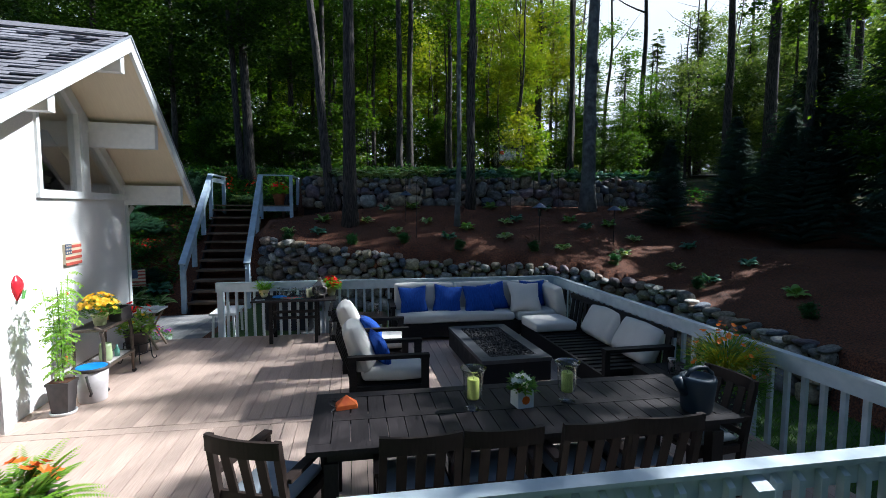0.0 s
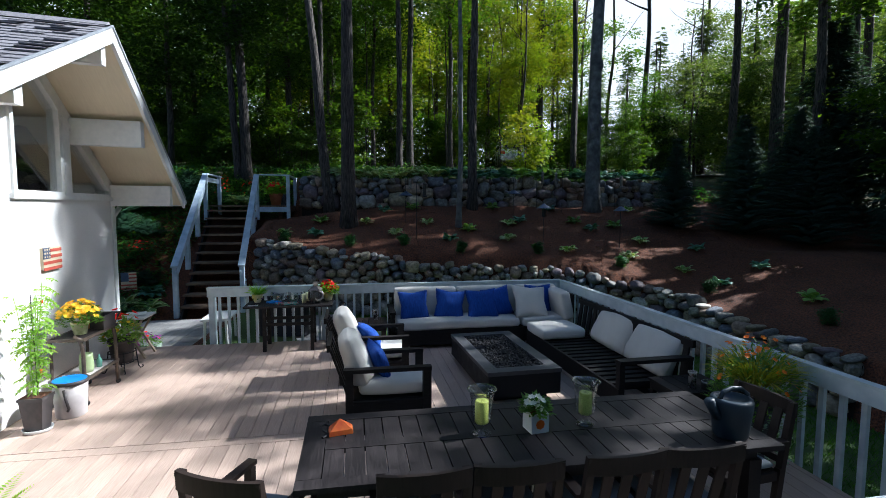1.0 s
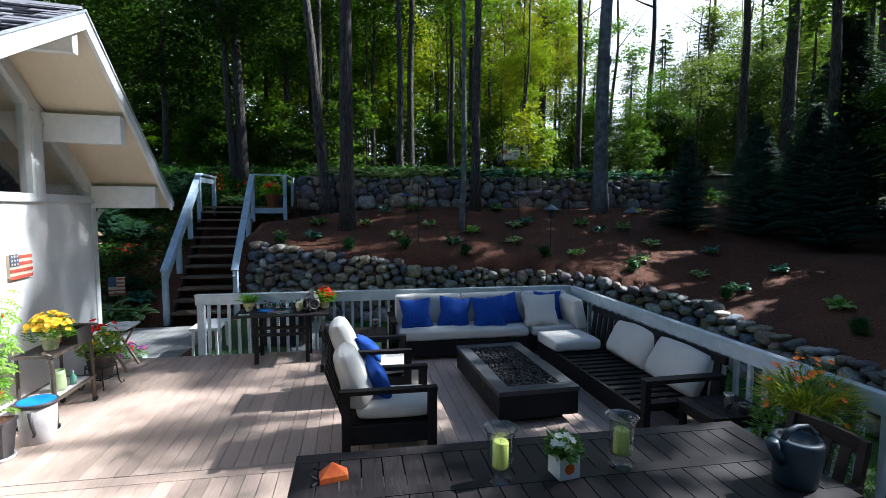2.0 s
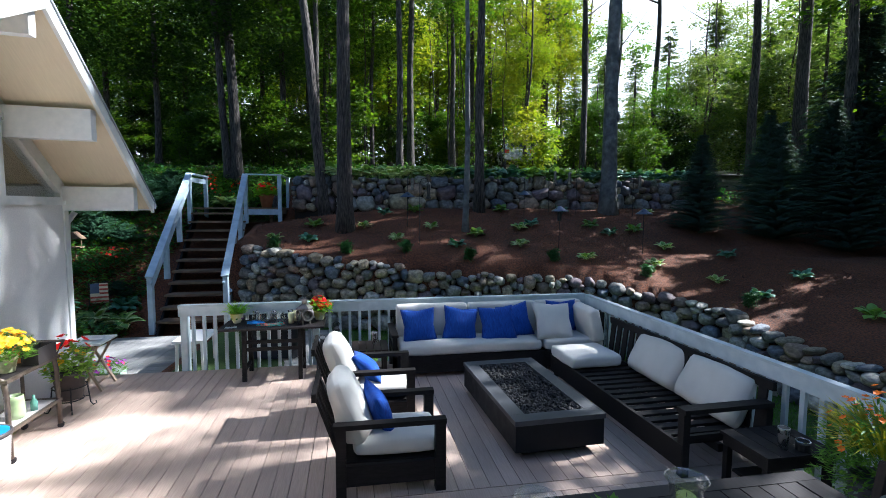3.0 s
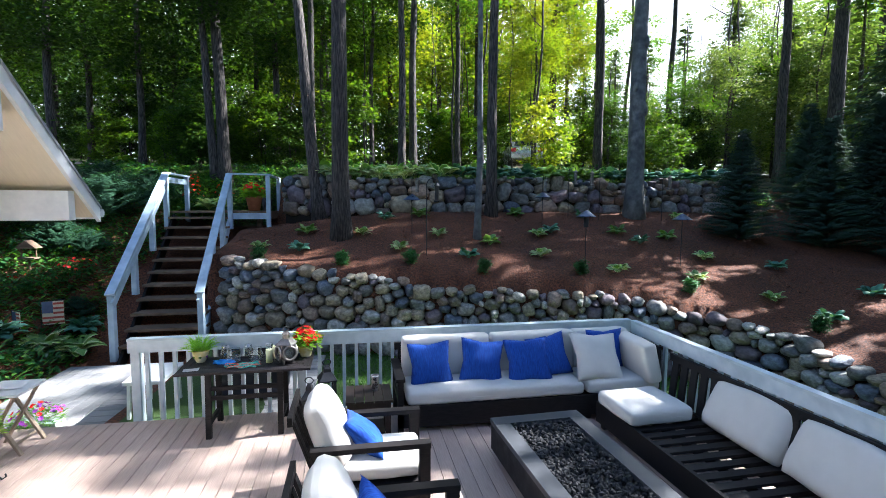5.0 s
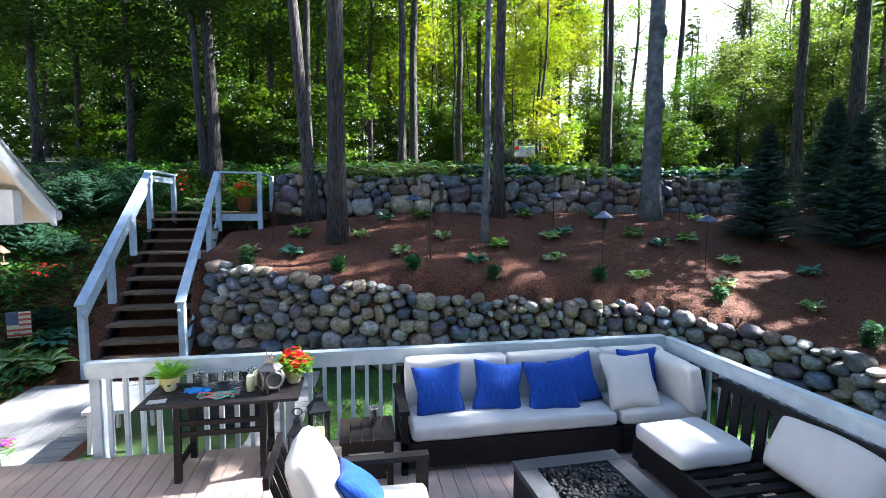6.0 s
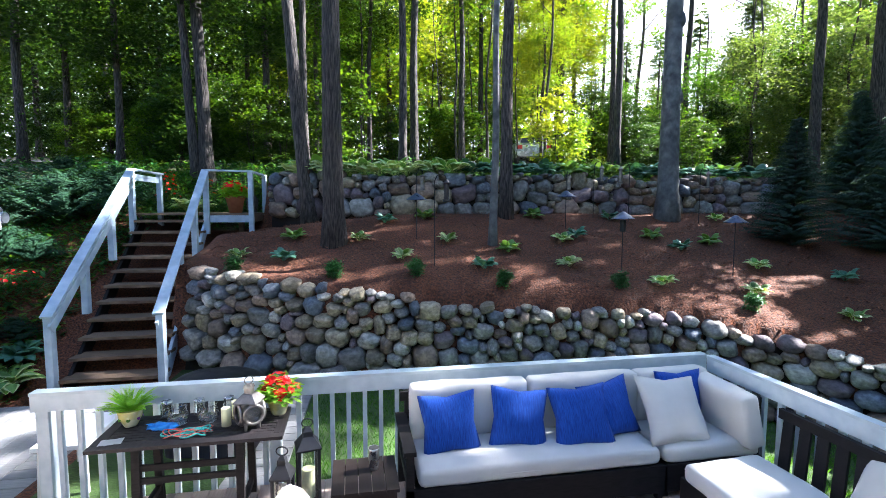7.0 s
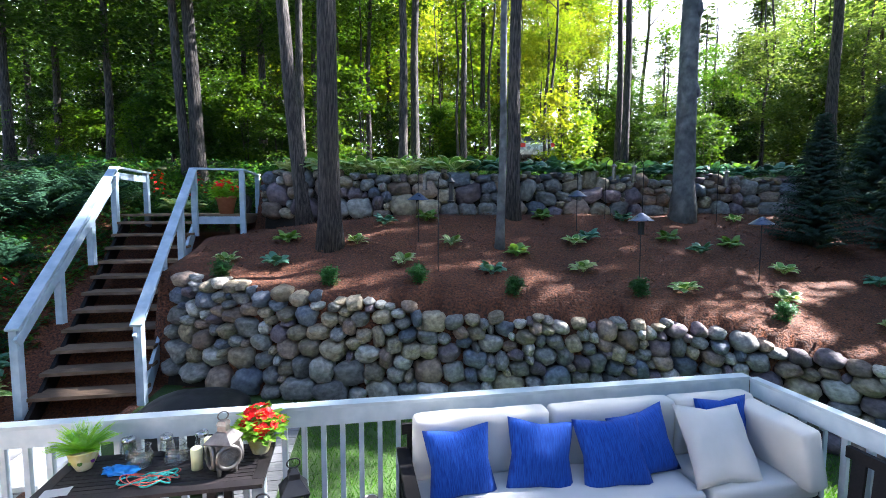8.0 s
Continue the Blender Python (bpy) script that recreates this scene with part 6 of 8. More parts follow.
lantern((-4.13, -0.42, 0.0), 0.46, 0.15, -8, "shorter black metal lantern with a pillar candle")

# ---- dining table and chairs ----
table = thing("dining_table", "long weathered dark teak dining table with a slatted top", "table", (-3.815, -4.83, 0))
W, D, H = 3.05, 0.97, 0.74
for y0 in (0.0, D - 0.10):
    part("edge_board", boxes((0.0, W, y0, y0 + 0.10, H - 0.032, H)), TABLEWOOD, table, bevel=0.004)
for x0 in (0.0, W - 0.14):
    part("end_board", boxes((x0, x0 + 0.14, 0.103, D - 0.103, H - 0.032, H)), TABLEWOOD, table, bevel=0.004)
part("centre_board", boxes((0.143, W - 0.143, D / 2 - 0.045, D / 2 + 0.045, H - 0.032, H)), TABLEWOOD, table, bevel=0.004)
bm = boxes((0, 0.117, 0, D / 2 - 0.151, H - 0.032, H - 0.002))
slat = part("top_slat", bm, TABLEWOOD, table, bevel=0.003)
first = True
for y0 in (0.103, D / 2 + 0.048):
    for i in range(22):
        o = slat if first else new("top_slat", slat.data)
        first = False
        o.parent = table
        o.matrix_basis = pose(0.146 + i * 0.1255, y0, 0)
part("apron", boxes((0.12, W - 0.12, 0.09, 0.115, H - 0.12, H - 0.034), (0.12, W - 0.12, D - 0.115, D - 0.09, H - 0.12, H - 0.034), (0.12, 0.145, 0.115, D - 0.115, H - 0.12, H - 0.034), (W - 0.145, W - 0.12, 0.115, D - 0.115, H - 0.12, H - 0.034)), TABLEWOOD, table)
for x0 in (0.10, W - 0.19):
    for y0 in (0.07, D - 0.16):
        part("leg", boxes((x0, x0 + 0.09, y0, y0 + 0.09, 0.0, H - 0.122)), TABLEWOOD, table, bevel=0.005)


def dining_chair():
    """An armchair with a slatted, slightly hollow back; it faces +y, its back at y=0."""
    c = thing("dining_chair", "brown teak dining armchair with a slatted back and grey seat pad", "chair", group="chairs round the dining table")
    w = 0.46
    for sx in (-1, 1):
        part("back_post", bars(((sx * w / 2, 0.05, 0.0), (sx * w / 2, 0.0, 0.44), 0.045, 0.05, (0, 1, 0)), ((sx * w / 2, 0.0, 0.42), (sx * (w / 2 - 0.005), -0.09, 0.90), 0.045, 0.04, (0, 1, 0))), CHAIRWOOD, c, bevel=0.004)
        part("front_leg", boxes((sx * w / 2 - 0.025, sx * w / 2 + 0.025, 0.46, 0.51, 0.0, 0.62)), CHAIRWOOD, c, bevel=0.004)
        part("armrest", boxes((sx * (w / 2 + 0.01) - 0.032, sx * (w / 2 + 0.01) + 0.032, -0.02, 0.53, 0.622, 0.65)), CHAIRWOOD, c, bevel=0.006)
        part("side_rail", boxes((sx * w / 2 - 0.015, sx * w / 2 + 0.015, 0.04, 0.46, 0.36, 0.42)), CHAIRWOOD, c)
    # top rail, bowed
    bm = bmesh.new()
    k = 8
    ring = []
    for i in range(k + 1):
        x = -w / 2 - 0.02 + (w + 0.04) * i / k
        y = -0.092 - 0.030 * (1 - (x / (w / 2)) ** 2)
        ring.append([bm.verts.new(v) for v in ((x, y - 0.013, 0.80), (x, y + 0.013, 0.80), (x, y + 0.009, 0.905), (x, y - 0.017, 0.905))])
    for a, b in zip(ring, ring[1:]):
        for j in range(4):
            bm.faces.new((a[j], b[j], b[(j + 1) % 4], a[(j + 1) % 4]))
    bm.faces.new(ring[0])
    bm.faces.new(ring[-1][::-1])
    bmesh.ops.recalc_face_normals(bm, faces=bm.faces)
    part("top_rail", bm, CHAIRWOOD, c)
    part("lower_rail", boxes((-w / 2, w / 2, -0.025, 0.0, 0.47, 0.52)), CHAIRWOOD, c, bevel=0.003)
    for i in range(3):
        x = (i - 1) * 0.115
        part("back_slat", bars(((x, -0.015, 0.51), (x * 1.02, -0.098, 0.82), 0.062, 0.016, (0, 1, 0))), CHAIRWOOD, c, bevel=0.002)
    part("seat", boxes((-w / 2 + 0.02, w / 2 - 0.02, 0.02, 0.50, 0.40, 0.425)), CHAIRWOOD, c)
    part("seat_pad", pad(0.43, 0.45, 0.045, 0.3, 6, 3), SEATPAD, c, "blue-grey seat pad", smooth=True).matrix_basis = pose(0, 0.26, 0.426)
    return c


SEATPAD = surface("grey_seat_fabric", (0.20, 0.23, 0.26), (0.27, 0.30, 0.33), 0.9, scale=6, bump=0.2, fine=240, stain=0.06)
chair = dining_chair()
chair.matrix_basis = pose(-4.125, -4.83, 0, 0, 0, -24)
chair["label"] = "brown teak dining armchair pulled out at the table's corner"
for x, rz in ((-3.13, 1), (-2.62, -2), (-2.00, 2), (-1.52, -1)):
    o = copy_thing(chair, pose(x, -4.93, 0, 0, 0, rz))
    o["label"] = "teak dining armchair pushed in along the railing side"
o = copy_thing(chair, pose(-0.62, -4.45, 0, 0, 0, 96))
o["label"] = "teak dining armchair at the head of the table"


# ---- things on the dining table ----
def hurricane(at, label):
    h = thing("hurricane_lamp", label, "candle holder", at, group="hurricane candle holders")
    part("glass", lathe([(0, 0.0), (0.066, 0.0), (0.068, 0.008), (0.020, 0.018), (0.016, 0.05), (0.030, 0.062), (0.062, 0.085), (0.072, 0.12), (0.074, 0.24), (0.082, 0.285), (0.100, 0.31), (0.0985, 0.312),
                              (0.079, 0.288), (0.0725, 0.24), (0.0705, 0.12), (0.060, 0.09), (0.02, 0.072), (0, 0.070)], 32), GLASS, h, smooth=True).visible_shadow = False
    candle = part("candle", lathe([(0, 0.078), (0.044, 0.078), (0.046, 0.09), (0.045, 0.225), (0.039, 0.232), (0.02, 0.222), (0, 0.22)], 24), GREENWAX, h, "lime pillar candle", smooth=True)
    part("wick", tubes(([(0, 0, 0.22), (0.002, 0, 0.24)], 0.0015), n=5), BLACKMETAL, candle)


hurricane((-2.68, -4.43, H), "clear glass hurricane holder with a lime pillar candle")
hurricane((-1.93, -4.41, H), "clear glass hurricane lamp with a pillar candle")


def flower_clump(seed, n, r, z0, z1, size, leaf_mat, petal_mat, blooms, bloom_size, leaf_w=0.55, petals=6):
    """A leafy mound with flower heads over it."""
    L = Leaves(seed)
    rng = L.rng
    for _ in range(n):
        a, q, t = rng.uniform(0, math.tau), math.sqrt(rng.random()) * r, rng.random()
        z = z0 + (z1 - z0) * t * (1 - 0.5 * (q / r) ** 2)
        L.leaf((q * math.cos(a), q * math.sin(a), z), (math.cos(a) + rng.uniform(-.6, .6), math.sin(a) + rng.uniform(-.6, .6), rng.uniform(-0.3, 0.8)), (0, 0, 1), size * rng.uniform(0.7, 1.3), size * leaf_w, 0.15, 0)
    for _ in range(blooms):
        a, q = rng.uniform(0, math.tau), math.sqrt(rng.random()) * r * 1.02
        z = z1 * rng.uniform(0.88, 1.10) - (z1 - z0) * 0.5 * (q / r) ** 2
        c = Vector((q * math.cos(a), q * math.sin(a), z))
        axis = Vector((math.cos(a) * q / r + rng.uniform(-.3, .3), math.sin(a) * q / r + rng.uniform(-.3, .3) - 0.2, 0.9)).normalized()
        u = axis.orthogonal().normalized()
        v = axis.cross(u)
        for k in range(petals):
            b = k / petals * math.tau
            d = u * math.cos(b) + v * math.sin(b) + axis * 0.35
            L.leaf(c, d, axis, bloom_size * 0.55, bloom_size * 0.5, 0.1, 1)
    return L


fp = thing("flower_pot", "small white square pot of white flowers on the table", "potted plant", (-2.30, -4.43, H), 8)
part("pot", boxes((-0.065, 0.065, -0.065, 0.065, 0.0, 0.13)), WHITE, fp, bevel=0.006)
part("soil", boxes((-0.055, 0.055, -0.055, 0.055, 0.131, 0.133)), MULCH, fp)
part("painted_flower", lathe([(0, 0.0035), (0.022, 0.002), (0.034, 0.0)], 8), ORANGE, fp, "painted orange flower").matrix_basis = pose(0.0, -0.0655, 0.06, 90)
flower_clump(5, 220, 0.085, 0.12, 0.23, 0.055, FERN_DARK, WHITEPETAL, 17, 0.055).ob("blossom", [FERN_DARK, WHITEPETAL], fp, "white petunias over green leaves")

# a folded orange fabric cap with a dark strap
bm = bmesh.new()
pts = [(-0.085, -0.05, 0.0), (0.075, -0.06, 0.0), (0.095, 0.02, 0.0), (0.02, 0.075, 0.0), (-0.07, 0.05, 0.0)]
ring0 = [bm.verts.new(p) for p in pts]
ring1 = [bm.verts.new((p[0] * 0.92, p[1] * 0.92, 0.03)) for p in pts]
tip = bm.verts.new((0.0, 0.0, 0.095))
for i in range(5):
    j = (i + 1) % 5
    bm.faces.new((ring0[i], ring0[j], ring1[j], ring1[i]))
    bm.faces.new((ring1[i], ring1[j], tip))
bm.faces.new(ring0[::-1])
ORANGECLOTH = surface("orange_fabric", (0.72, 0.10, 0.02), (0.85, 0.20, 0.03), 0.7, scale=20, bump=0.2, stain=0.1)
cap = thing("fabric_cap", "folded bright orange fabric cap with a dark strap", "cap", (-3.62, -4.28, H), 15)
part("crown", bm, ORANGECLOTH, cap, bevel=0.006)
part("strap", tubes(([(-0.08, -0.02, 0.01), (-0.115, 0.0, 0.03), (-0.12, 0.04, 0.045), (-0.09, 0.07, 0.04), (-0.05, 0.05, 0.03)], 0.006), ([(-0.09, -0.03, 0.008), (-0.13, -0.05, 0.006)], 0.009), n=6), BLACKMETAL, cap)

can = thing("watering_can", "dark blue plastic watering can on the dining table", "watering can", (-1.04, -4.68, H), 185)
part("body", lathe([(0, 0), (0.098, 0), (0.108, 0.015), (0.128, 0.20), (0.132, 0.245), (0.125, 0.262), (0.10, 0.268), (0.095, 0.25), (0, 0.235)], 32), BLUEPLASTIC, can, smooth=True)
part("spout", tubes(([(0.105, 0, 0.15), (0.155, 0, 0.205), (0.185, 0, 0.262)], [0.040, 0.030, 0.034]), n=14), BLUEPLASTIC, can, smooth=True)
part("handle", tubes(([(0.10, 0, 0.262), (0.075, 0, 0.305), (0.01, 0, 0.325), (-0.07, 0, 0.315), (-0.125, 0, 0.275), (-0.135, 0, 0.215), (-0.118, 0, 0.16)], 0.017), n=10), BLUEPLASTIC, can, smooth=True)

# tall mixed planter by the side railing
pl = thing("planter", "tall grey planter of orange flowers and trailing vines", "potted plant", (-0.12, -3.98, 0))
part("pot", lathe([(0, 0), (0.13, 0), (0.14, 0.02), (0.19, 0.50), (0.205, 0.52), (0.205, 0.55), (0.185, 0.55), (0.18, 0.50), (0, 0.50)], 28), CONCRETE, pl, smooth=True)
bm_l = flower_clump(8, 1700, 0.34, 0.50, 1.10, 0.075, FERN_DARK, ORANGE, 46, 0.05, 0.22)
for i in range(240):
    a = bm_l.rng.uniform(0, math.tau)
    q = bm_l.rng.uniform(0.18, 0.36)
    bm_l.blade((q * 0.5 * math.cos(a), q * 0.5 * math.sin(a), 0.75), (math.cos(a), math.sin(a), bm_l.rng.uniform(0.6, 2.5)), 0.34, 0.014, 1.2, 4, 2)
for i in range(30):
    a = bm_l.rng.uniform(0, math.tau)
    q = 0.22 + bm_l.rng.uniform(-0.03, 0.05)
    for k in range(22):
        z = 0.56 - k * 0.024 * bm_l.rng.uniform(0.7, 1.2)
        b = bm_l.rng.uniform(0, math.tau)
        bm_l.leaf((q * math.cos(a) + 0.01 * math.cos(b), q * math.sin(a) + 0.01 * math.sin(b), max(0.04, z)), (math.cos(b), math.sin(b), -0.4), (0, 0, 1), 0.032, 0.028, 0.1, 3)
VINE = foliage("silver_vine_leaves", (0.16, 0.25, 0.20), (0.30, 0.40, 0.32), 0.25)
OLIVE = foliage("olive_yellow_leaves", (0.20, 0.24, 0.02), (0.42, 0.38, 0.04), 0.4)
bm_l.ob("blossom", [FERN_DARK, ORANGE, OLIVE, VINE], pl, "orange flowers, olive foliage and silver trailing vine")


def fern_leaves(seed, fronds, length, z, droop, size, mats=1):
    """Arching fronds set with small leaflets on both sides."""
    L = Leaves(seed)
    rng = L.rng
    for i in range(fronds):
        a = i * 2.399 + rng.uniform(-0.2, 0.2)
        d = Vector((math.cos(a), math.sin(a), rng.uniform(0.5, 2.2))).normalized()
        p = Vector((0.02 * math.cos(a), 0.02 * math.sin(a), z))
        n = 26
        ln = length * rng.uniform(0.7, 1.15)
        for k in range(n):
            t = k / n
            p = p + d * ln / n
            d = (d + Vector((0, 0, -droop / n))).normalized()
            side = d.cross(Vector((0, 0, 1)))
            side = side.normalized() if side.length > 1e-3 else Vector((1, 0, 0))
            w = size * math.sin(math.pi * (0.12 + 0.86 * t)) ** 0.8
            for s in (-1, 1):
                L.leaf(p, side * s + d * 0.45, (0, 0, 1), w, w * 0.32, 0.1)
    return L


fb = thing("fern_basket", "potted fern with orange flowers on a stand", "potted plant", (-5.27, -4.93, 0.10))
part("pot", lathe([(0, 0.28), (0.12, 0.28), (0.17, 0.50), (0.18, 0.50), (0.18, 0.53), (0.16, 0.53), (0.155, 0.50), (0, 0.49)], 24), DARKPOT, fb, smooth=True)
part("stand", tubes(([(-0.13, 0, -0.1), (-0.10, 0, 0.278)], 0.01), ([(0.065, 0.11, -0.1), (0.05, 0.085, 0.278)], 0.01), ([(0.065, -0.11, -0.1), (0.05, -0.085, 0.278)], 0.01), ([(0.11 * math.cos(a / 12 * math.tau), 0.11 * math.sin(a / 12 * math.tau), 0.27) for a in range(13)], 0.008), n=6), BLACKMETAL, fb)
fern_leaves(15, 26, 0.40, 0.50, 1.0, 0.06).ob("fronds", [FERN], fb, "arching green fern fronds")
flower_clump(17, 200, 0.17, 0.52, 0.74, 0.06, FERN_DARK, ORANGE, 16, 0.08).ob("blossom", [FERN_DARK, ORANGE], fb, "orange-red flower heads")


# ---- console table by the railing and what stands on it ----
ct = thing("console_table", "dark slatted wooden table set against the railing", "table", (-5.425, -0.552, 0))
for y0 in (0.0, 0.50):
    part("edge_board", boxes((0.0, 1.34, y0, y0 + 0.075, 0.695, 0.72)), TABLEWOOD, ct, bevel=0.004)
for x0 in (0.0, 1.265):
    part("end_board", boxes((x0, x0 + 0.075, 0.078, 0.497, 0.695, 0.72)), TABLEWOOD, ct, bevel=0.004)
for i in range(9):
    part("top_slat", boxes((0.078, 1.262, 0.080 + i * 0.0465, 0.080 + i * 0.0465 + 0.040, 0.697, 0.718)), TABLEWOOD, ct)
for x0 in (0.30, 1.02):
    part("leg", bars(((x0, 0.06, 0), (x0, 0.10, 0.694), 0.055, 0.05, (0, 1, 0))), DARKWOOD, ct, bevel=0.004)
    part("leg", bars(((x0, 0.52, 0), (x0, 0.48, 0.694), 0.055, 0.05, (0, 1, 0))), DARKWOOD, ct, bevel=0.004)
    part("foot_rail", boxes((x0 - 0.02, x0 + 0.02, 0.10, 0.47, 0.13, 0.17)), DARKWOOD, ct)
for z in (0.40, 0.50):
    part("stretcher", boxes((0.328, 0.992, 0.075, 0.10, z, z + 0.045)), DARKWOOD, ct, bevel=0.003)

YELLOWPOT = surface("glazed_yellow_white", (0.72, 0.58, 0.10), (0.78, 0.75, 0.60), 0.25, scale=9, bump=0.03, stain=0.2, stain_scale=14)
pf = thing("fern_pot", "bright green fern in a yellow and white glazed pot", "potted plant", (-5.30, -0.22, 0.72))
part("pot", lathe([(0, 0), (0.045, 0), (0.05, 0.01), (0.082, 0.075), (0.088, 0.12), (0.094, 0.125), (0.094, 0.135), (0.08, 0.135), (0.07, 0.10), (0, 0.10)], 28), YELLOWPOT, pf, smooth=True)
for k in range(7):
    a = k * 0.9 + 0.4
    part("painted_flower", lathe([(0, 0.0), (0.016, 0.0), (0.014, 0.003), (0, 0.004)], 7), PURPLE if k % 3 == 0 else FERN_DARK, pf, "small painted violet and green motif").matrix_basis = pose(0.081 * math.cos(a), 0.081 * math.sin(a), 0.07, 0, 0, math.degrees(a)) @ pose(0, 0, 0, 0, 68, 0)
fern_leaves(21, 52, 0.20, 0.12, 0.62, 0.036).ob("fronds", [FERN], pf, "bright lime-green fern fronds")

for i, (x, y, s) in enumerate(((-5.08, -0.13, 0.9), (-4.95, -0.24, 1.5), (-4.84, -0.12, 0.85), (-4.73, -0.23, 1.5), (-4.61, -0.12, 0.9))):
    j = thing("glass_jar", "clear glass jar with a metal lid clip", "jar", (x, y, 0.72), i * 40, "glass jars on the console table")
    jar = part("jar", lathe([(0, 0), (0.045 * s, 0), (0.052 * s, 0.01), (0.055 * s, 0.05), (0.045 * s, 0.10), (0.040 * s, 0.12), (0.046 * s, 0.135), (0.044 * s, 0.137), (0.037 * s, 0.12), (0.042 * s, 0.10), (0.052 * s, 0.05), (0.048 * s, 0.012), (0, 0.008)], 24), GLASS, j, smooth=True)
    if i % 2 == 0:
        part("lid", lathe([(0, 0.150 * s), (0.047 * s, 0.150 * s), (0.049 * s, 0.14 * s), (0.049 * s, 0.128 * s), (0.0475 * s, 0.128 * s), (0.045 * s, 0.14 * s), (0, 0.145 * s)], 24), STEEL, jar, smooth=True)
c3 = thing("pillar_candle", "ivory pillar candle beside the old lantern", "candle", (-4.56, -0.33, 0.72), group="pillar candles")
wax = part("wax", lathe([(0, 0), (0.036, 0), (0.037, 0.14), (0.031, 0.145), (0.02, 0.138), (0, 0.137)], 24), WAX, c3, smooth=True)
part("wick", tubes(([(0, 0, 0.137), (0.002, 0, 0.153)], 0.0015), n=5), BLACKMETAL, wax)
o = copy_thing(c3, pose(-4.52, -0.22, 0.72, 0, 0, 40))

# a ship's lantern with round glazed ports
sl = thing("old_lantern", "aged pewter ship's lantern with round glass ports", "lantern", (-4.37, -0.38, 0.72), 30)
sl.scale = (1.2, 1.2, 1.2)
part("body", boxes((-0.062, 0.062, -0.062, 0.062, 0.045, 0.175)), PEWTER, sl, bevel=0.008)
part("roof", lathe([(0.105, 0.175), (0.108, 0.182), (0.05, 0.225), (0.034, 0.23), (0.032, 0.26), (0.04, 0.265), (0.03, 0.285), (0.0, 0.292)], 4), PEWTER, sl)
for k in range(4):
    m = pose(0, 0, 0.105, 0, 0, k * 90) @ pose(0, -0.064, 0, 90, 0, 0)
    part("port_ring", lathe([(0.050, 0.0), (0.068, 0.0), (0.070, 0.014), (0.060, 0.022), (0.050, 0.014)], 28), PEWTER, sl, smooth=True).matrix_basis = m
    part("pane", lathe([(0, 0.010), (0.049, 0.008), (0.049, 0.002), (0, 0.004)], 24), GLASS, sl, smooth=True).matrix_basis = m
    x, y = 0.06 * math.cos(math.pi / 4 + k * math.pi / 2), 0.06 * math.sin(math.pi / 4 + k * math.pi / 2)
    part("foot", lathe([(0, 0.0), (0.010, 0.0), (0.014, 0.045), (0, 0.045)], 8, at=(x, y, 0)), PEWTER, sl)
part("ring", tubes(([(0.028 * math.cos(a / 12 * math.tau), 0, 0.312 + 0.024 * math.sin(a / 12 * math.tau)) for a in range(13)], 0.004), n=6), PEWTER, sl)


def geranium(name, label, at, pot_bm, pot_mat, r, z0, z1, blooms, seed, pot_label=""):
    g = thing(name, label, "potted plant", at)
    part("pot", pot_bm, pot_mat, g, pot_label, smooth=True)
    flower_clump(seed, 300, r, z0, z1, r * 0.42, FERN, RED, blooms, r * 0.44, 0.95, 7).ob("blossom", [FERN, RED], g, "scarlet geranium heads over round green leaves")
    return g


geranium("geranium_pot", "red geraniums in a yellow-patterned white pot", (-4.20, -0.19, 0.72), lathe([(0, 0), (0.055, 0), (0.06, 0.01), (0.088, 0.105), (0.096, 0.11), (0.096, 0.125), (0.082, 0.125), (0.075, 0.10), (0, 0.095)], 28), YELLOWPOT, 0.15, 0.12, 0.31, 34, 31)

bm = bmesh.new()
n = 12
grid = [[bm.verts.new(((i / n - 0.5) * 0.15, (j / n - 0.5) * 0.10, 0.004 + 0.003 * noise.noise((i * 0.4, j * 0.4, 0)))) for j in range(n + 1)] for i in range(n + 1)]
for i in range(n):
    for j in range(n):
        bm.faces.new((grid[i][j], grid[i + 1][j], grid[i + 1][j + 1], grid[i][j + 1]))
bmesh.ops.solidify(bm, geom=bm.faces[:], thickness=0.004)
solo("napkin", bm, WHITE, "folded white paper napkin on the console table", "napkin", m=pose(-5.30, -0.46, 0.722, 0, 0, 8))
# a crumpled blue cloth and a coloured braided leash
BLUERAG = surface("bright_blue_cloth", (0.01, 0.14, 0.50), (0.02, 0.26, 0.72), 0.5, scale=16, bump=0.3, stain=0.1)
bm = bmesh.new()
bmesh.ops.create_icosphere(bm, subdivisions=4, radius=1)
for v in bm.verts:
    c = v.co
    k = 1 + 0.45 * noise.noise(c * 2.2) + 0.25 * noise.noise(c * 5)
    v.co = Vector((c.x * 0.105 * k, c.y * 0.05 * k, max(-0.2, c.z) * 0.032 * k + 0.008))
solo("cloth", bm, BLUERAG, "crumpled bright blue cloth on the console table", "cloth", smooth=True, m=pose(-5.04, -0.30, 0.721, 0, 0, -12))
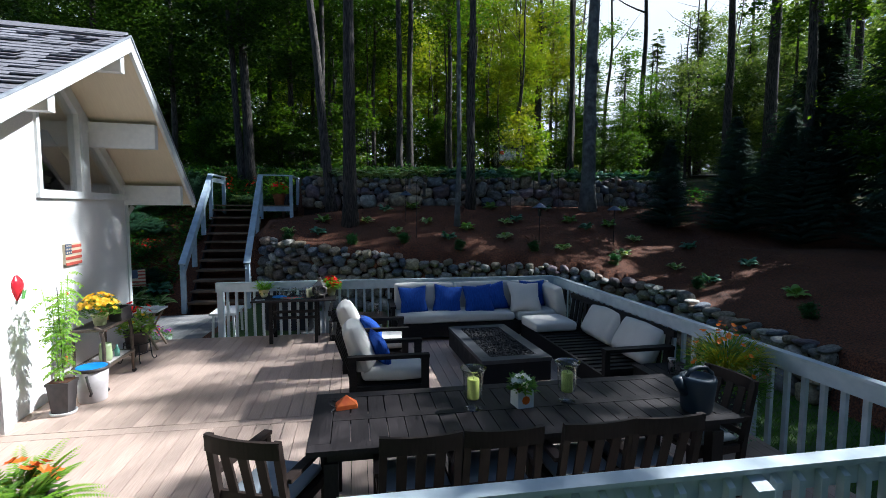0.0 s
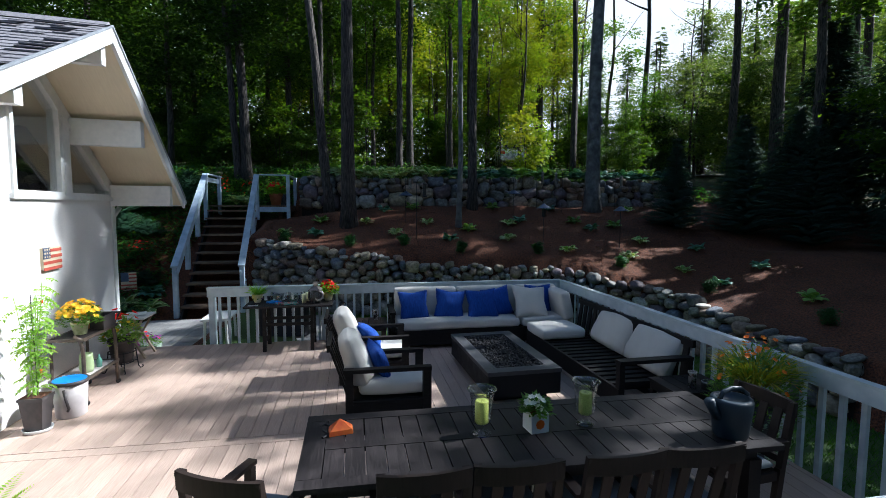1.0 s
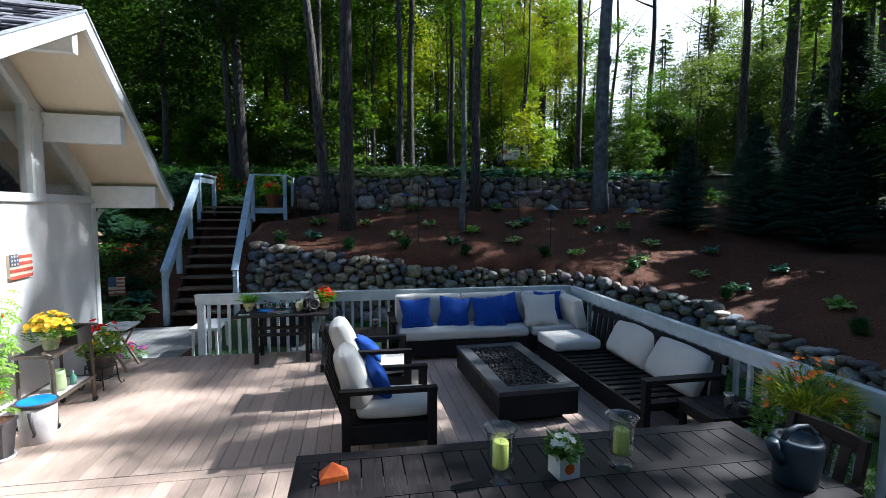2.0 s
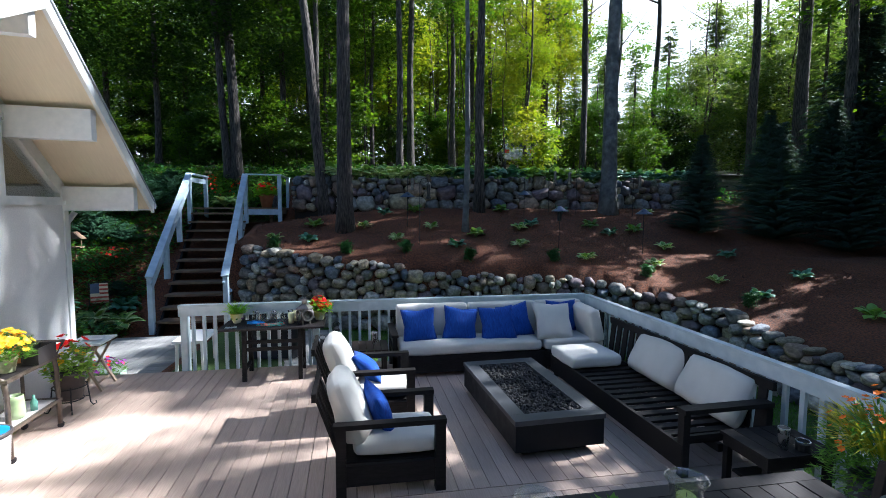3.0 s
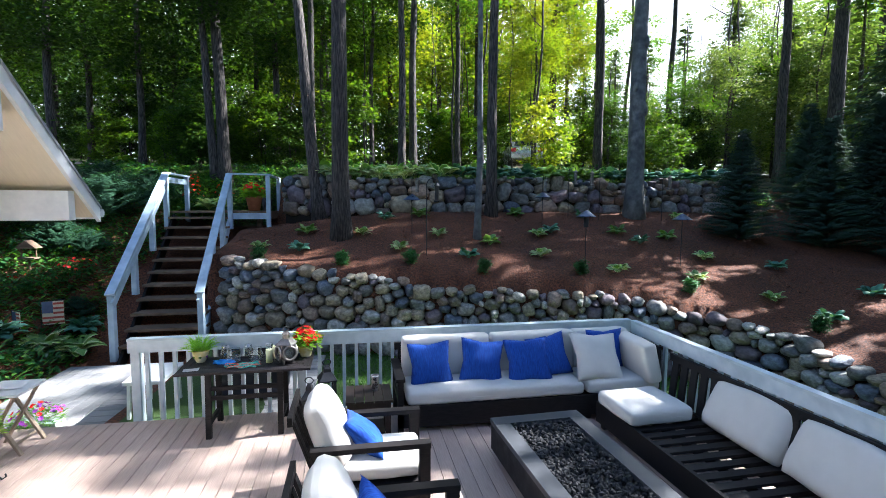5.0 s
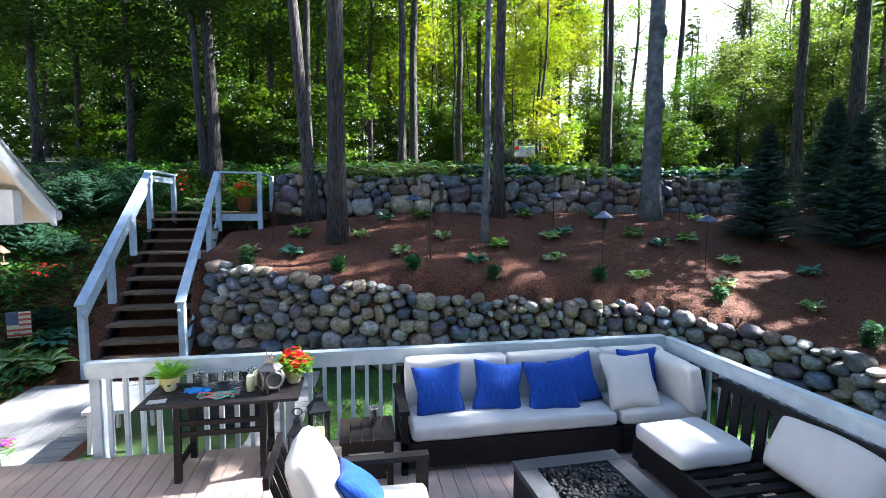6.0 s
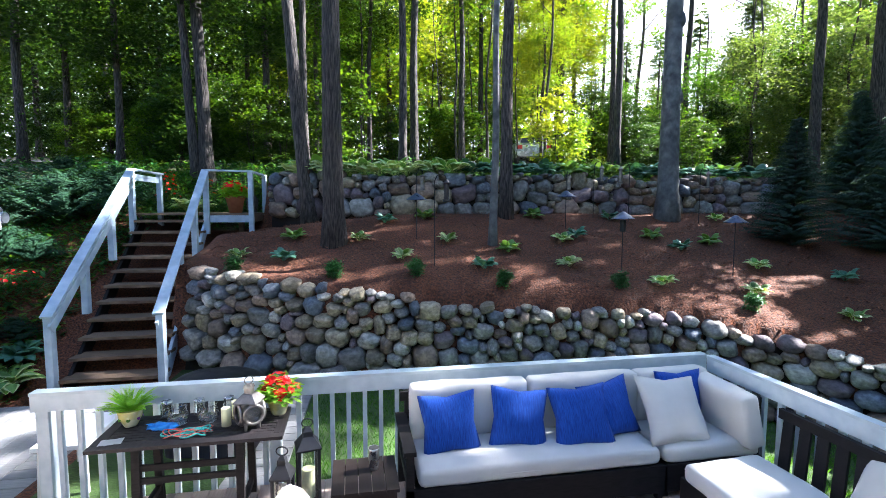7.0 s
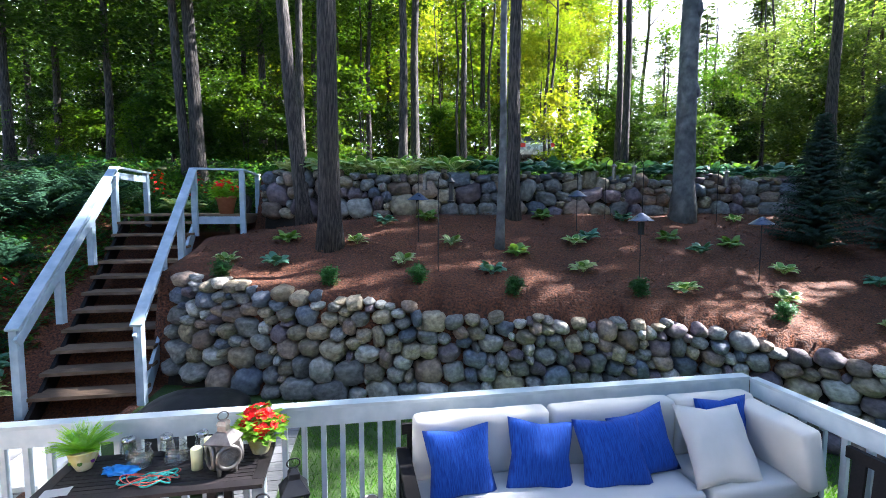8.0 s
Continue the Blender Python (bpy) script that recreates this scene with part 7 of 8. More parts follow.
for k, (m, lab) in enumerate(((surface("teal_cord", (0.004, 0.16, 0.15), (0.06, 0.48, 0.42), 0.7, scale=120, bump=0.3, stain=0), "coiled teal braided dog leash"), (surface("red_cord", (0.5, 0.02, 0.02), (0.8, 0.20, 0.14), 0.7, scale=120, bump=0.3, stain=0), "thin red cord tangled with the leash"))):
    pts = []
    for i in range(90):
        a = i / 90 * math.tau * 4
        pts.append((0.12 * math.sin(a * (0.83 + 0.15 * k) + k) + 0.07 * math.sin(a * 0.37 + 2 * k), 0.06 * math.cos(a * 1.31 + k * 2) + 0.03 * math.sin(a * 0.61), 0.008 + 0.005 * (1 + math.sin(a * 1.7 + k)) + 0.004 * k))
    solo("leash", tubes((pts, 0.0058 - 0.0028 * k), n=6), m, lab, "leash", smooth=True, m=pose(-4.80, -0.42, 0.721, 0, 0, 8))

# ---- beyond the railing, on the walkway ----
wt = thing("plastic_table", "low white plastic side table behind the railing", "side table", (-6.15, 0.52, -0.165))
part("top", boxes((-0.22, 0.22, -0.30, 0.30, 0.475, 0.515)), WHITE, wt, bevel=0.015, segments=2)
for x in (-0.17, 0.17):
    for y in (-0.25, 0.25):
        part("leg", bars(((x * 1.08, y * 1.05, 0), (x, y, 0.474), 0.035, 0.035, (0, 1, 0))), WHITE, wt)
COVER = surface("black_vinyl_cover", (0.006, 0.007, 0.010), (0.014, 0.015, 0.020), 0.5, scale=6, bump=0.3, dist=0.02, stain=0.15, spec=0.25)
gr = thing("grill", "barbecue grill under a black vinyl cover", "grill", (-5.12, 0.95, -0.165), -6)
bm = bmesh.new()
bmesh.ops.create_cube(bm, size=2)
bmesh.ops.subdivide_edges(bm, edges=bm.edges, cuts=9, use_grid_fill=True)
for v in bm.verts:
    c = v.co
    L8 = (abs(c.x) ** 7 + abs(c.y) ** 7) ** (1 / 7)
    f = 1 / max(1, L8)
    hump = 0.74 - 0.10 * abs(c.x) ** 3 if c.z > 0 else 0
    z = 0.03 + (c.z + 1) / 2 * (hump + 0.05 * (1 - c.y * c.y))
    v.co = Vector((c.x * f * 0.46, c.y * f * 0.28, z))
    v.co += 0.02 * Vector((noise.noise(v.co * 4), noise.noise(v.co * 4 + Vector((7, 0, 0))), 0.6 * noise.noise(v.co * 5)))
part("cover", bm, COVER, gr, smooth=True)
for x in (-0.36, 0.36):
    part("foot", boxes((x - 0.03, x + 0.03, -0.2, 0.2, 0.0, 0.05)), BLACKMETAL, gr)

# ---- beside the house wall ----
tp = thing("tomato_plant", "staked tomato plant in a square dark pot", "potted plant", (-6.76, -2.52, 0.0))
tp.scale = (0.64, 0.60, 1.0)
part("saucer", lathe([(0, 0.004), (0.19, 0.004), (0.205, 0.035), (0.197, 0.037), (0.18, 0.012), (0, 0.010)], 28), WHITE, tp, "cream plastic saucer", smooth=True)
bm = bmesh.new()
vs = box(bm, -0.165, 0.165, -0.165, 0.165, 0.014, 0.33)
for v in vs:
    if v.co.z < 0.2:
        v.co.x *= 0.74
        v.co.y *= 0.74
part("pot", bm, DARKPOT, tp, "square dark brown pot", bevel=0.008)
part("pot_rim", boxes((-0.18, 0.18, -0.18, 0.18, 0.331, 0.36)), DARKPOT, tp, bevel=0.006)
part("soil", boxes((-0.15, 0.15, -0.15, 0.15, 0.361, 0.366)), MULCH, tp)
part("stake", tubes(([(0.02, 0.02, 0.3), (0.0, 0.02, 1.38)], 0.008), n=6), TAUPE, tp)
L = Leaves(77)
stems = []
for k in range(7):
    a = k * 0.9
    p = Vector((0.03 * math.cos(a), 0.03 * math.sin(a), 0.36))
    d = Vector((0.10 * math.cos(a), 0.16 * math.sin(a) + 0.02, 1))
    pts = [p.copy()]
    h = L.rng.uniform(0.75, 1.28)
    for i in range(14):
        p = p + d.normalized() * h / 14
        d += Vector((L.rng.uniform(-0.09, 0.09), L.rng.uniform(-0.09, 0.09), 0))
        p.x = max(p.x, -0.24)
        pts.append(p.copy())
        for s in range(2 if 3 < i < 12 else 1):
            if L.rng.random() < 0.25:
                continue
            b = L.rng.uniform(0, math.tau)
            q = p.copy()
            dd = Vector((math.cos(b), math.sin(b), L.rng.uniform(0.0, 0.7))).normalized()
            for m in range(5):
                q = q + dd * 0.042
                if q.x < -0.26:
                    break
                dd = (dd + Vector((0, 0, -0.20))).normalized()
                side = dd.cross(Vector((0, 0, 1))).normalized()
                for sg in (-1, 1):
                    L.leaf(q, side * sg + dd * 0.5 + Vector((0, 0, -0.25)), (0, 0, 1), L.rng.uniform(0.05, 0.09), 0.042, 0.2)
    stems.append((pts, 0.006))
L.ob("leaves", [TOMATO], tp, "yellow-green tomato leaves")
for pts, r in stems:
    part("stem", tubes((pts, r), n=5), TOMATO, tp)
TOMATOSKIN = surface("ripe_tomato_skin", (0.6, 0.05, 0.015), (0.75, 0.16, 0.03), 0.25, scale=4, bump=0, stain=0)
for x, y, z in ((0.10, 0.12, 1.30), (0.12, -0.05, 0.62), (0.08, 0.02, 0.58)):
    part("tomato", lathe([(0, -0.02), (0.015, -0.017), (0.022, 0), (0.015, 0.017), (0, 0.02)], 12, at=(x, y, z)), TOMATOSKIN, tp, smooth=True)

PAIL = surface("scuffed_pale_plastic", (0.46, 0.42, 0.42), (0.60, 0.56, 0.56), 0.42, scale=8, bump=0.05, stain=0.25)
bk = thing("bucket", "whitish bucket with a blue lid and black rim", "bucket", (-6.66, -2.22, 0.0))
part("pail", lathe([(0, 0), (0.135, 0), (0.142, 0.01), (0.165, 0.39), (0.16, 0.39), (0.155, 0.36), (0, 0.36)], 32), PAIL, bk, smooth=True)
part("rim", lathe([(0.166, 0.36), (0.178, 0.365), (0.178, 0.395), (0.166, 0.40), (0.158, 0.395)], 32), DARKPOT, bk, smooth=True)
part("lid", lathe([(0, 0.402), (0.155, 0.398), (0.157, 0.39), (0, 0.388)], 28), BLUERAG, bk, "blue lid")
part("handle", tubes(([(0.02, -0.165, 0.33), (0.05, -0.185, 0.22), (0.07, -0.18, 0.13), (0.05, -0.165, 0.10)], 0.014), n=8), DARKPOT, bk, smooth=True)

cart = thing("serving_cart", "bronze metal serving cart on castors by the wall", "cart", (-7.0, -2.04, 0.0))
BRONZE = surface("bronze_paint", (0.075, 0.055, 0.042), (0.13, 0.10, 0.08), 0.45, metal=0.4, scale=16, bump=0.1, stain=0.2)
for y in (0.0, 0.62):
    part("back_leg", tubes(([(0.03, y + 0.02, 0.05), (0.03, y + 0.02, 0.78)], 0.016), n=8), BRONZE, cart)
    part("front_leg", tubes(([(0.37, y, 0.05), (0.36, y + 0.01, 0.35), (0.355, y + 0.015, 0.62), (0.33, y + 0.02, 0.76), (0.27, y + 0.02, 0.80)], 0.021), n=8), BRONZE, cart, smooth=True)
    for x in (0.03, 0.37):
        part("castor", lathe([(0, -0.013), (0.028, -0.013), (0.03, 0), (0.028, 0.013), (0, 0.013)], 14), BLACKMETAL, cart).matrix_basis = pose(x, y + 0.01, 0.03, 90, 0, 20)
for z in (0.30, 0.76):
    part("frame", boxes((0.0, 0.38, 0.0, 0.03, z - 0.02, z + 0.01), (0.0, 0.38, 0.63, 0.66, z - 0.02, z + 0.01), (0.0, 0.03, 0.03, 0.63, z - 0.02, z + 0.01), (0.35, 0.38, 0.03, 0.63, z - 0.02, z + 0.01)), BRONZE, cart, bevel=0.004)
    part("shelf", boxes((0.03, 0.35, 0.03, 0.63, z - 0.004, z + 0.004)), PAIL if z < 0.5 else TABLEWOOD, cart)
part("handle", tubes(([(0.03, 0.64, 0.76), (0.03, 0.74, 0.86), (0.03, 0.78, 0.88), (0.35, 0.78, 0.88), (0.35, 0.74, 0.86), (0.35, 0.64, 0.76)], 0.014), n=8), BRONZE, cart)

ym = thing("mum_pot", "yellow chrysanthemums in a decorated cream pot", "potted plant", (-6.80, -1.82, 0.77))
part("pot", lathe([(0, 0), (0.06, 0), (0.065, 0.01), (0.085, 0.115), (0.094, 0.12), (0.094, 0.145), (0.08, 0.145), (0.075, 0.12), (0, 0.115)], 28), surface("patterned_cream_glaze", (0.55, 0.52, 0.36), (0.30, 0.33, 0.16), 0.3, scale=26, bump=0.05, stain=0.1), ym, smooth=True)
flower_clump(51, 460, 0.20, 0.12, 0.38, 0.06, FERN_DARK, YELLOW, 90, 0.07, 0.5, 8).ob("blossom", [FERN_DARK, YELLOW], ym, "dense golden-yellow blooms")
tc = thing("terracotta_pot", "empty terracotta pot on the serving cart", "pot", (-6.88, -1.55, 0.77))
part("pot", lathe([(0, 0), (0.06, 0), (0.082, 0.13), (0.092, 0.132), (0.094, 0.17), (0.084, 0.17), (0.078, 0.13), (0.06, 0.02), (0, 0.02)], 28), surface("orange_terracotta", (0.62, 0.22, 0.06), (0.72, 0.30, 0.10), 0.75, scale=12, bump=0.1, stain=0.15), tc, smooth=True)
part("plant_label", boxes((-0.004, 0.004, -0.001, 0.001, 0.021, 0.24)), DARKPOT, tc)
bx = thing("planter_box", "dark open planter box on the serving cart", "box", (-6.72, -1.56, 0.77))
part("box", boxes((-0.075, 0.075, -0.15, 0.15, 0.0, 0.012), (-0.075, -0.063, -0.15, 0.15, 0.013, 0.16), (0.063, 0.075, -0.15, 0.15, 0.013, 0.16), (-0.062, 0.062, -0.15, -0.138, 0.013, 0.16), (-0.062, 0.062, 0.138, 0.15, 0.013, 0.16)), DARKPOT, bx)
GREENCAN = surface("pale_green_enamel", (0.28, 0.36, 0.18), (0.38, 0.46, 0.26), 0.4, scale=8, bump=0.05, stain=0.25)
jg = thing("jug", "pale green enamel jug on the cart's lower shelf", "jug", (-6.78, -1.78, 0.305))
part("body", lathe([(0, 0), (0.065, 0), (0.075, 0.05), (0.068, 0.18), (0.062, 0.22), (0.058, 0.22), (0.06, 0.17), (0, 0.03)], 24), GREENCAN, jg, smooth=True)
part("handle", tubes(([(0, 0.065, 0.19), (0, 0.11, 0.17), (0, 0.115, 0.10), (0, 0.075, 0.05)], 0.009), n=8), GREENCAN, jg, smooth=True)
wb = thing("spray_bottle", "small teal glass bottle beside the jug", "bottle", (-6.74, -1.63, 0.305))
part("bottle", lathe([(0, 0), (0.03, 0), (0.032, 0.08), (0.012, 0.12), (0.012, 0.15), (0, 0.15)], 18), surface("teal_glass_paint", (0.10, 0.30, 0.24), (0.2, 0.42, 0.34), 0.2, scale=4, bump=0, stain=0.1), wb, smooth=True)

# flower pot on a scrolled iron stand, folding table and bedding flowers beyond
fs = thing("flower_stand", "red and yellow flowers on a scrolled iron pot stand", "potted plant", (-7.0 + 0.16, -1.02, 0.0))
part("pot", lathe([(0, 0.14), (0.12, 0.14), (0.125, 0.15), (0.155, 0.42), (0.165, 0.42), (0.165, 0.46), (0.145, 0.46), (0.14, 0.43), (0, 0.42)], 26), DARKPOT, fs, smooth=True)
for k in range(4):
    a = k * math.pi / 2 + 0.5
    c, s = math.cos(a), math.sin(a)
    part("scroll_leg", tubes(([(0.16 * c, 0.16 * s, 0.30), (0.175 * c, 0.175 * s, 0.15), (0.185 * c, 0.185 * s, 0.05), (0.21 * c, 0.21 * s, 0.012), (0.24 * c, 0.24 * s, 0.025), (0.235 * c, 0.235 * s, 0.055)], 0.008), n=6), BLACKMETAL, fs, smooth=True)
part("ring", tubes(([(0.165 * math.cos(a / 16 * math.tau), 0.165 * math.sin(a / 16 * math.tau), 0.28) for a in range(17)], 0.008), n=6), BLACKMETAL, fs)
part("base_ring", tubes(([(0.13 * math.cos(a / 16 * math.tau), 0.13 * math.sin(a / 16 * math.tau), 0.13) for a in range(17)], 0.008), ([(0.13, 0, 0.13), (-0.13, 0, 0.13)], 0.008), ([(0.135 * math.cos(0.5), 0.135 * math.sin(0.5), 0.13), (0.18 * math.cos(0.5), 0.18 * math.sin(0.5), 0.13)], 0.006), n=6), BLACKMETAL, fs)
flower_clump(61, 420, 0.22, 0.42, 0.74, 0.08, FERN_DARK, YELLOW, 16, 0.06, 0.55, 6).ob("foliage", [TOMATO, YELLOW], fs, "yellow-green foliage with small blooms")
flower_clump(63, 20, 0.18, 0.66, 0.86, 0.05, FERN_DARK, RED, 10, 0.095, 0.55, 8).ob("blossom", [FERN_DARK, RED], fs, "large red blooms")

TAN = surface("bleached_teak", (0.30, 0.22, 0.15), (0.42, 0.33, 0.24), 0.7, scale=12, stretch=(4, 4, 1), bump=0.2, stain=0.2)
ft = thing("folding_table", "small folding wooden table with a white top", "side table", (-6.98, -0.42, 0.0))
part("top", boxes((-0.20, 0.20, -0.19, 0.19, 0.60, 0.625)), WHITE, ft, bevel=0.005)
for y in (-0.16, 0.14):
    part("cross_leg", bars(((-0.17, y, 0.0), (0.16, y, 0.598), 0.022, 0.035, (0, 1, 0))), TAN, ft)
    part("cross_leg", bars(((0.17, y + 0.026, 0.0), (-0.16, y + 0.026, 0.598), 0.022, 0.035, (0, 1, 0))), TAN, ft)
part("brace", bars(((0.11, -0.15, 0.10), (0.11, 0.13, 0.10), 0.02, 0.02)), TAN, ft)
cl = solo("cloth", pad(0.22, 0.16, 0.03, 0.3, 6, 5), WHITE, "folded white cloth on the folding table", "cloth", smooth=True, m=pose(-6.95, -0.42, 0.625, 0, 0, 10))
fl = thing("flower_bed", "purple and red petunias in a low box by the deck", "flowers", (-7.22, 0.18, -0.165))
part("box", boxes((-0.24, 0.24, -0.10, 0.10, 0.0, 0.14)), surface("pale_green_plastic", (0.25, 0.33, 0.27), (0.34, 0.42, 0.35), 0.5, scale=8, bump=0.05, stain=0.2), fl, bevel=0.006)
flower_clump(66, 260, 0.26, 0.12, 0.30, 0.05, FERN_DARK, PURPLE, 26, 0.06, 0.55, 6).ob("purple_blossom", [FERN_DARK, PURPLE], fl)
flower_clump(67, 90, 0.24, 0.12, 0.32, 0.05, FERN_DARK, RED, 16, 0.06, 0.55, 6).ob("red_blossom", [FERN_DARK, RED], fl)

# ornaments on the wall
WOODRED = surface("brick_red_paint", (0.42, 0.06, 0.04), (0.52, 0.11, 0.07), 0.7, scale=10, bump=0.15, stain=0.25)
CREAM = surface("aged_cream_paint", (0.62, 0.52, 0.36), (0.72, 0.62, 0.46), 0.7, scale=10, bump=0.15, stain=0.25)
NAVY = surface("faded_navy_paint", (0.05, 0.08, 0.14), (0.09, 0.12, 0.19), 0.7, scale=10, bump=0.15, stain=0.25)
fg = thing("flag_plaque", "rustic wooden plaque painted as a striped and starred flag", "wall plaque")
fg.matrix_basis = TURN @ pose(HX + 0.001, -1.60, 1.645)
part("board", boxes((0.0, 0.030, -0.165, 0.165, -0.125, 0.125)), CREAM, fg, bevel=0.003)
for i in range(4):
    z = 0.125 - (2 * i + 1) * 0.0357
    part("stripe", boxes((0.0302, 0.036, (-0.04 if i < 2 else -0.165), 0.165, z - 0.018, z + 0.018)), WOODRED, fg)
part("canton", boxes((0.0302, 0.037, -0.165, -0.045, -0.005, 0.125)), NAVY, fg)
for i in range(3):
    for j in range(3):
        pts = []
        for k in range(10):
            r = 0.015 if k % 2 == 0 else 0.006
            pts.append((-0.145 + j * 0.04 + r * math.sin(k * math.pi / 5), 0.018 + i * 0.042 + r * math.cos(k * math.pi / 5)))
        part("star", prism(pts, 0.004, "x", 0.0372), CREAM, fg)
wo = thing("wall_pocket", "glossy red leaf-shaped wall pocket vase", "wall ornament")
wo.matrix_basis = TURN @ pose(HX + 0.002, -2.56, 1.25)
bm = bmesh.new()
prof = [(0.0, 0.008), (0.05, 0.035), (0.11, 0.062), (0.17, 0.075), (0.22, 0.06), (0.27, 0.02)]
rings = [[bm.verts.new((max(0.0, 0.055 * math.sin(a / 10 * math.pi) * (w / 0.075)), -w * math.cos(a / 10 * math.pi), z)) for a in range(11)] for z, w in prof]
for a, b in zip(rings, rings[1:]):
    for k in range(10):
        bm.faces.new((a[k], a[k + 1], b[k + 1], b[k]))
    bm.faces.new((a[0], b[0], b[-1], a[-1]))
bmesh.ops.recalc_face_normals(bm, faces=bm.faces)
part("vase", bm, surface("red_glaze", (0.55, 0.015, 0.03), (0.68, 0.04, 0.05), 0.25, scale=6, bump=0.05, stain=0.15), wo, smooth=True)
part("leaf", prism([(-0.03, 0.03), (0.0, 0.015), (0.045, 0.11), (0.02, 0.09), (0.0, 0.12)], 0.01, "x", 0.052), surface("green_glaze", (0.08, 0.25, 0.06), (0.14, 0.33, 0.1), 0.3, scale=6, bump=0.05, stain=0.1), wo)

# ---- bed behind the house, plants by the stairs ----
def big_hosta(x, y, s, kind, label, z=None):
    h = thing("hosta", label, "plant", (x, y, ground_z(x, y) if z is None else z), x * 60, "hostas by the stairs")
    L2 = hosta_mesh(int(abs(x * 100 + y * 31)), 34, 0.40 * s, 0.20 * s, 2.0)
    L2.ob("leaves", [kind, HOSTA_CREAM if kind is HOSTA else kind], h)


big_hosta(-8.47, 2.66, 1.05, HOSTA, "large cream-veined hosta at the foot of the stairs")
big_hosta(-8.82, 2.50, 1.0, HOSTA, "large cream-edged hosta behind the house")
big_hosta(-8.55, 3.0, 0.8, HOSTA_DARK, "dark green hosta beside the stair foot")
big_hosta(-9.35, 2.35, 0.9, HOSTA_DARK, "large green hosta in the shaded bed")
big_hosta(-8.0, 7.12, 1.0, HOSTA_PALE, "pale green hosta on the stair landing", max(LZ, ground_z(-8.0, 7.12)) + 0.02)
big_hosta(-7.72, 7.18, 0.95, HOSTA_PALE, "pale leafy plant behind the landing", max(LZ, ground_z(-7.72, 7.18)) + 0.02)
jun = [conifer_leaves(90 + i, 1.1, 1.25, 16, 20, 0.10, 0.05, -0.1, 16, 0.10).mesh("sprays", [JUNIPER]) for i in range(2)]
for i, (x, y, s, zz) in enumerate(((-9.6, 5.6, 1.25, 0.2), (-10.6, 5.0, 1.4, 0.2), (-9.2, 6.6, 1.1, 0.15), (-11.6, 6.0, 1.5, 0.2), (-10.4, 6.8, 1.3, 0.2), (-8.80, 3.25, 0.42, 0.0), (-9.9, 4.5, 0.8, 0.0), (-9.3, 4.4, 0.6, 0.0), (-12.5, 4.5, 1.5, 0.2))):
    j = thing("juniper", "spreading blue-green juniper on the bank by the stairs", "shrub", (x, y, ground_z(x, y) - 0.1), i * 70, "junipers")
    o = new("sprays", jun[i % 2])
    o.parent = j
    o.scale = (s * 0.85, s * 0.85, s * 0.75)
for i, (x, y, m, n) in enumerate(((-9.14, 3.6, RED, 10), (-9.02, 3.75, RED, 8), (-9.4, 3.3, RED, 2), (-9.7, 3.1, RED, 2), (-8.35, 7.05, RED, 24), (-7.75, 7.6, RED, 18))):
    zz = ground_z(x, y) if i < 4 else max(LZ, ground_z(x, y)) + 0.02
    f = thing("flowering_plant", "red-flowering perennial in the shaded bed" if i < 4 else "red flowering plant behind the landing", "flowers", (x, y, zz - 0.02), i * 50, "red perennials")
    tall = 0.45 if i < 4 else 0.95
    flower_clump(80 + i, 240, 0.26, 0.02, tall, 0.10, FERN_DARK, m, n, 0.075, 0.3, 6).ob("blossom", [BOX, m], f)
geranium("geranium_pot", "red geraniums in a big terracotta pot on the landing", (-6.45, 5.85, LZ), lathe([(0, 0), (0.13, 0), (0.19, 0.30), (0.21, 0.31), (0.212, 0.37), (0.195, 0.37), (0.18, 0.31), (0, 0.30)], 28), TERRACOTTA, 0.27, 0.32, 0.68, 30, 36, "terracotta pot")

# little garden flag, birdhouse, lamp post, carved post
def garden_flag(x, y, turn, k, label):
    gf = thing("garden_flag", label, "garden flag", (x, y, ground_z(x, y)), turn)
    part("wire", tubes(([(-0.17 * k, 0, -0.1), (-0.17 * k, 0, 0.53 * k), (0.17 * k, 0, 0.53 * k)], 0.006), n=6), BLACKMETAL, gf)
    part("cloth", boxes((-0.15 * k, 0.15 * k, -0.004, 0.004, 0.11 * k, 0.51 * k)), CREAM, gf)
    part("canton", boxes((-0.15 * k, 0.0, -0.008, -0.0045, 0.31 * k, 0.51 * k)), NAVY, gf)
    for i in range(5):
        part("stripe", boxes(((-0.15 if i < 2 else 0.003) * k, 0.15 * k, -0.008, -0.0045, (0.13 + i * 0.08) * k, (0.165 + i * 0.08) * k)), WOODRED, gf)


garden_flag(-8.91, 2.86, 20, 1.0, "small striped garden flag on a wire stand")
garden_flag(-9.28, 2.62, -35, 0.75, "little striped flag low among the hostas")
bh = thing("bird_table", "small open wooden bird table on a post", "bird feeder", (-9.84, 3.68, ground_z(-9.84, 3.68) - 0.45))
part("post", tubes(([(0, 0, -0.1), (0, 0, 0.75)], 0.018), n=8), TREADMAT, bh)
part("tray", boxes((-0.14, 0.14, -0.1, 0.1, 0.75, 0.775)), TREADMAT, bh)
for x in (-0.12, 0.12):
    part("upright", boxes((x - 0.01, x + 0.01, -0.01, 0.01, 0.776, 0.95)), TREADMAT, bh)
part("roof", prism([(-0.18, 0.95), (0.18, 0.95), (0.0, 1.1)], 0.22, "y", -0.11), TREADMAT, bh)
lp = thing("lamp_post", "black lantern lamp post among the trees", "street lamp", (*spot(262, 15), ground_z(*spot(262, 15))))
part("post", lathe([(0.06, -0.1), (0.06, 0.1), (0.035, 0.14), (0.03, 1.9), (0.05, 1.92), (0.0, 1.93)], 14), BLACKMETAL, lp)
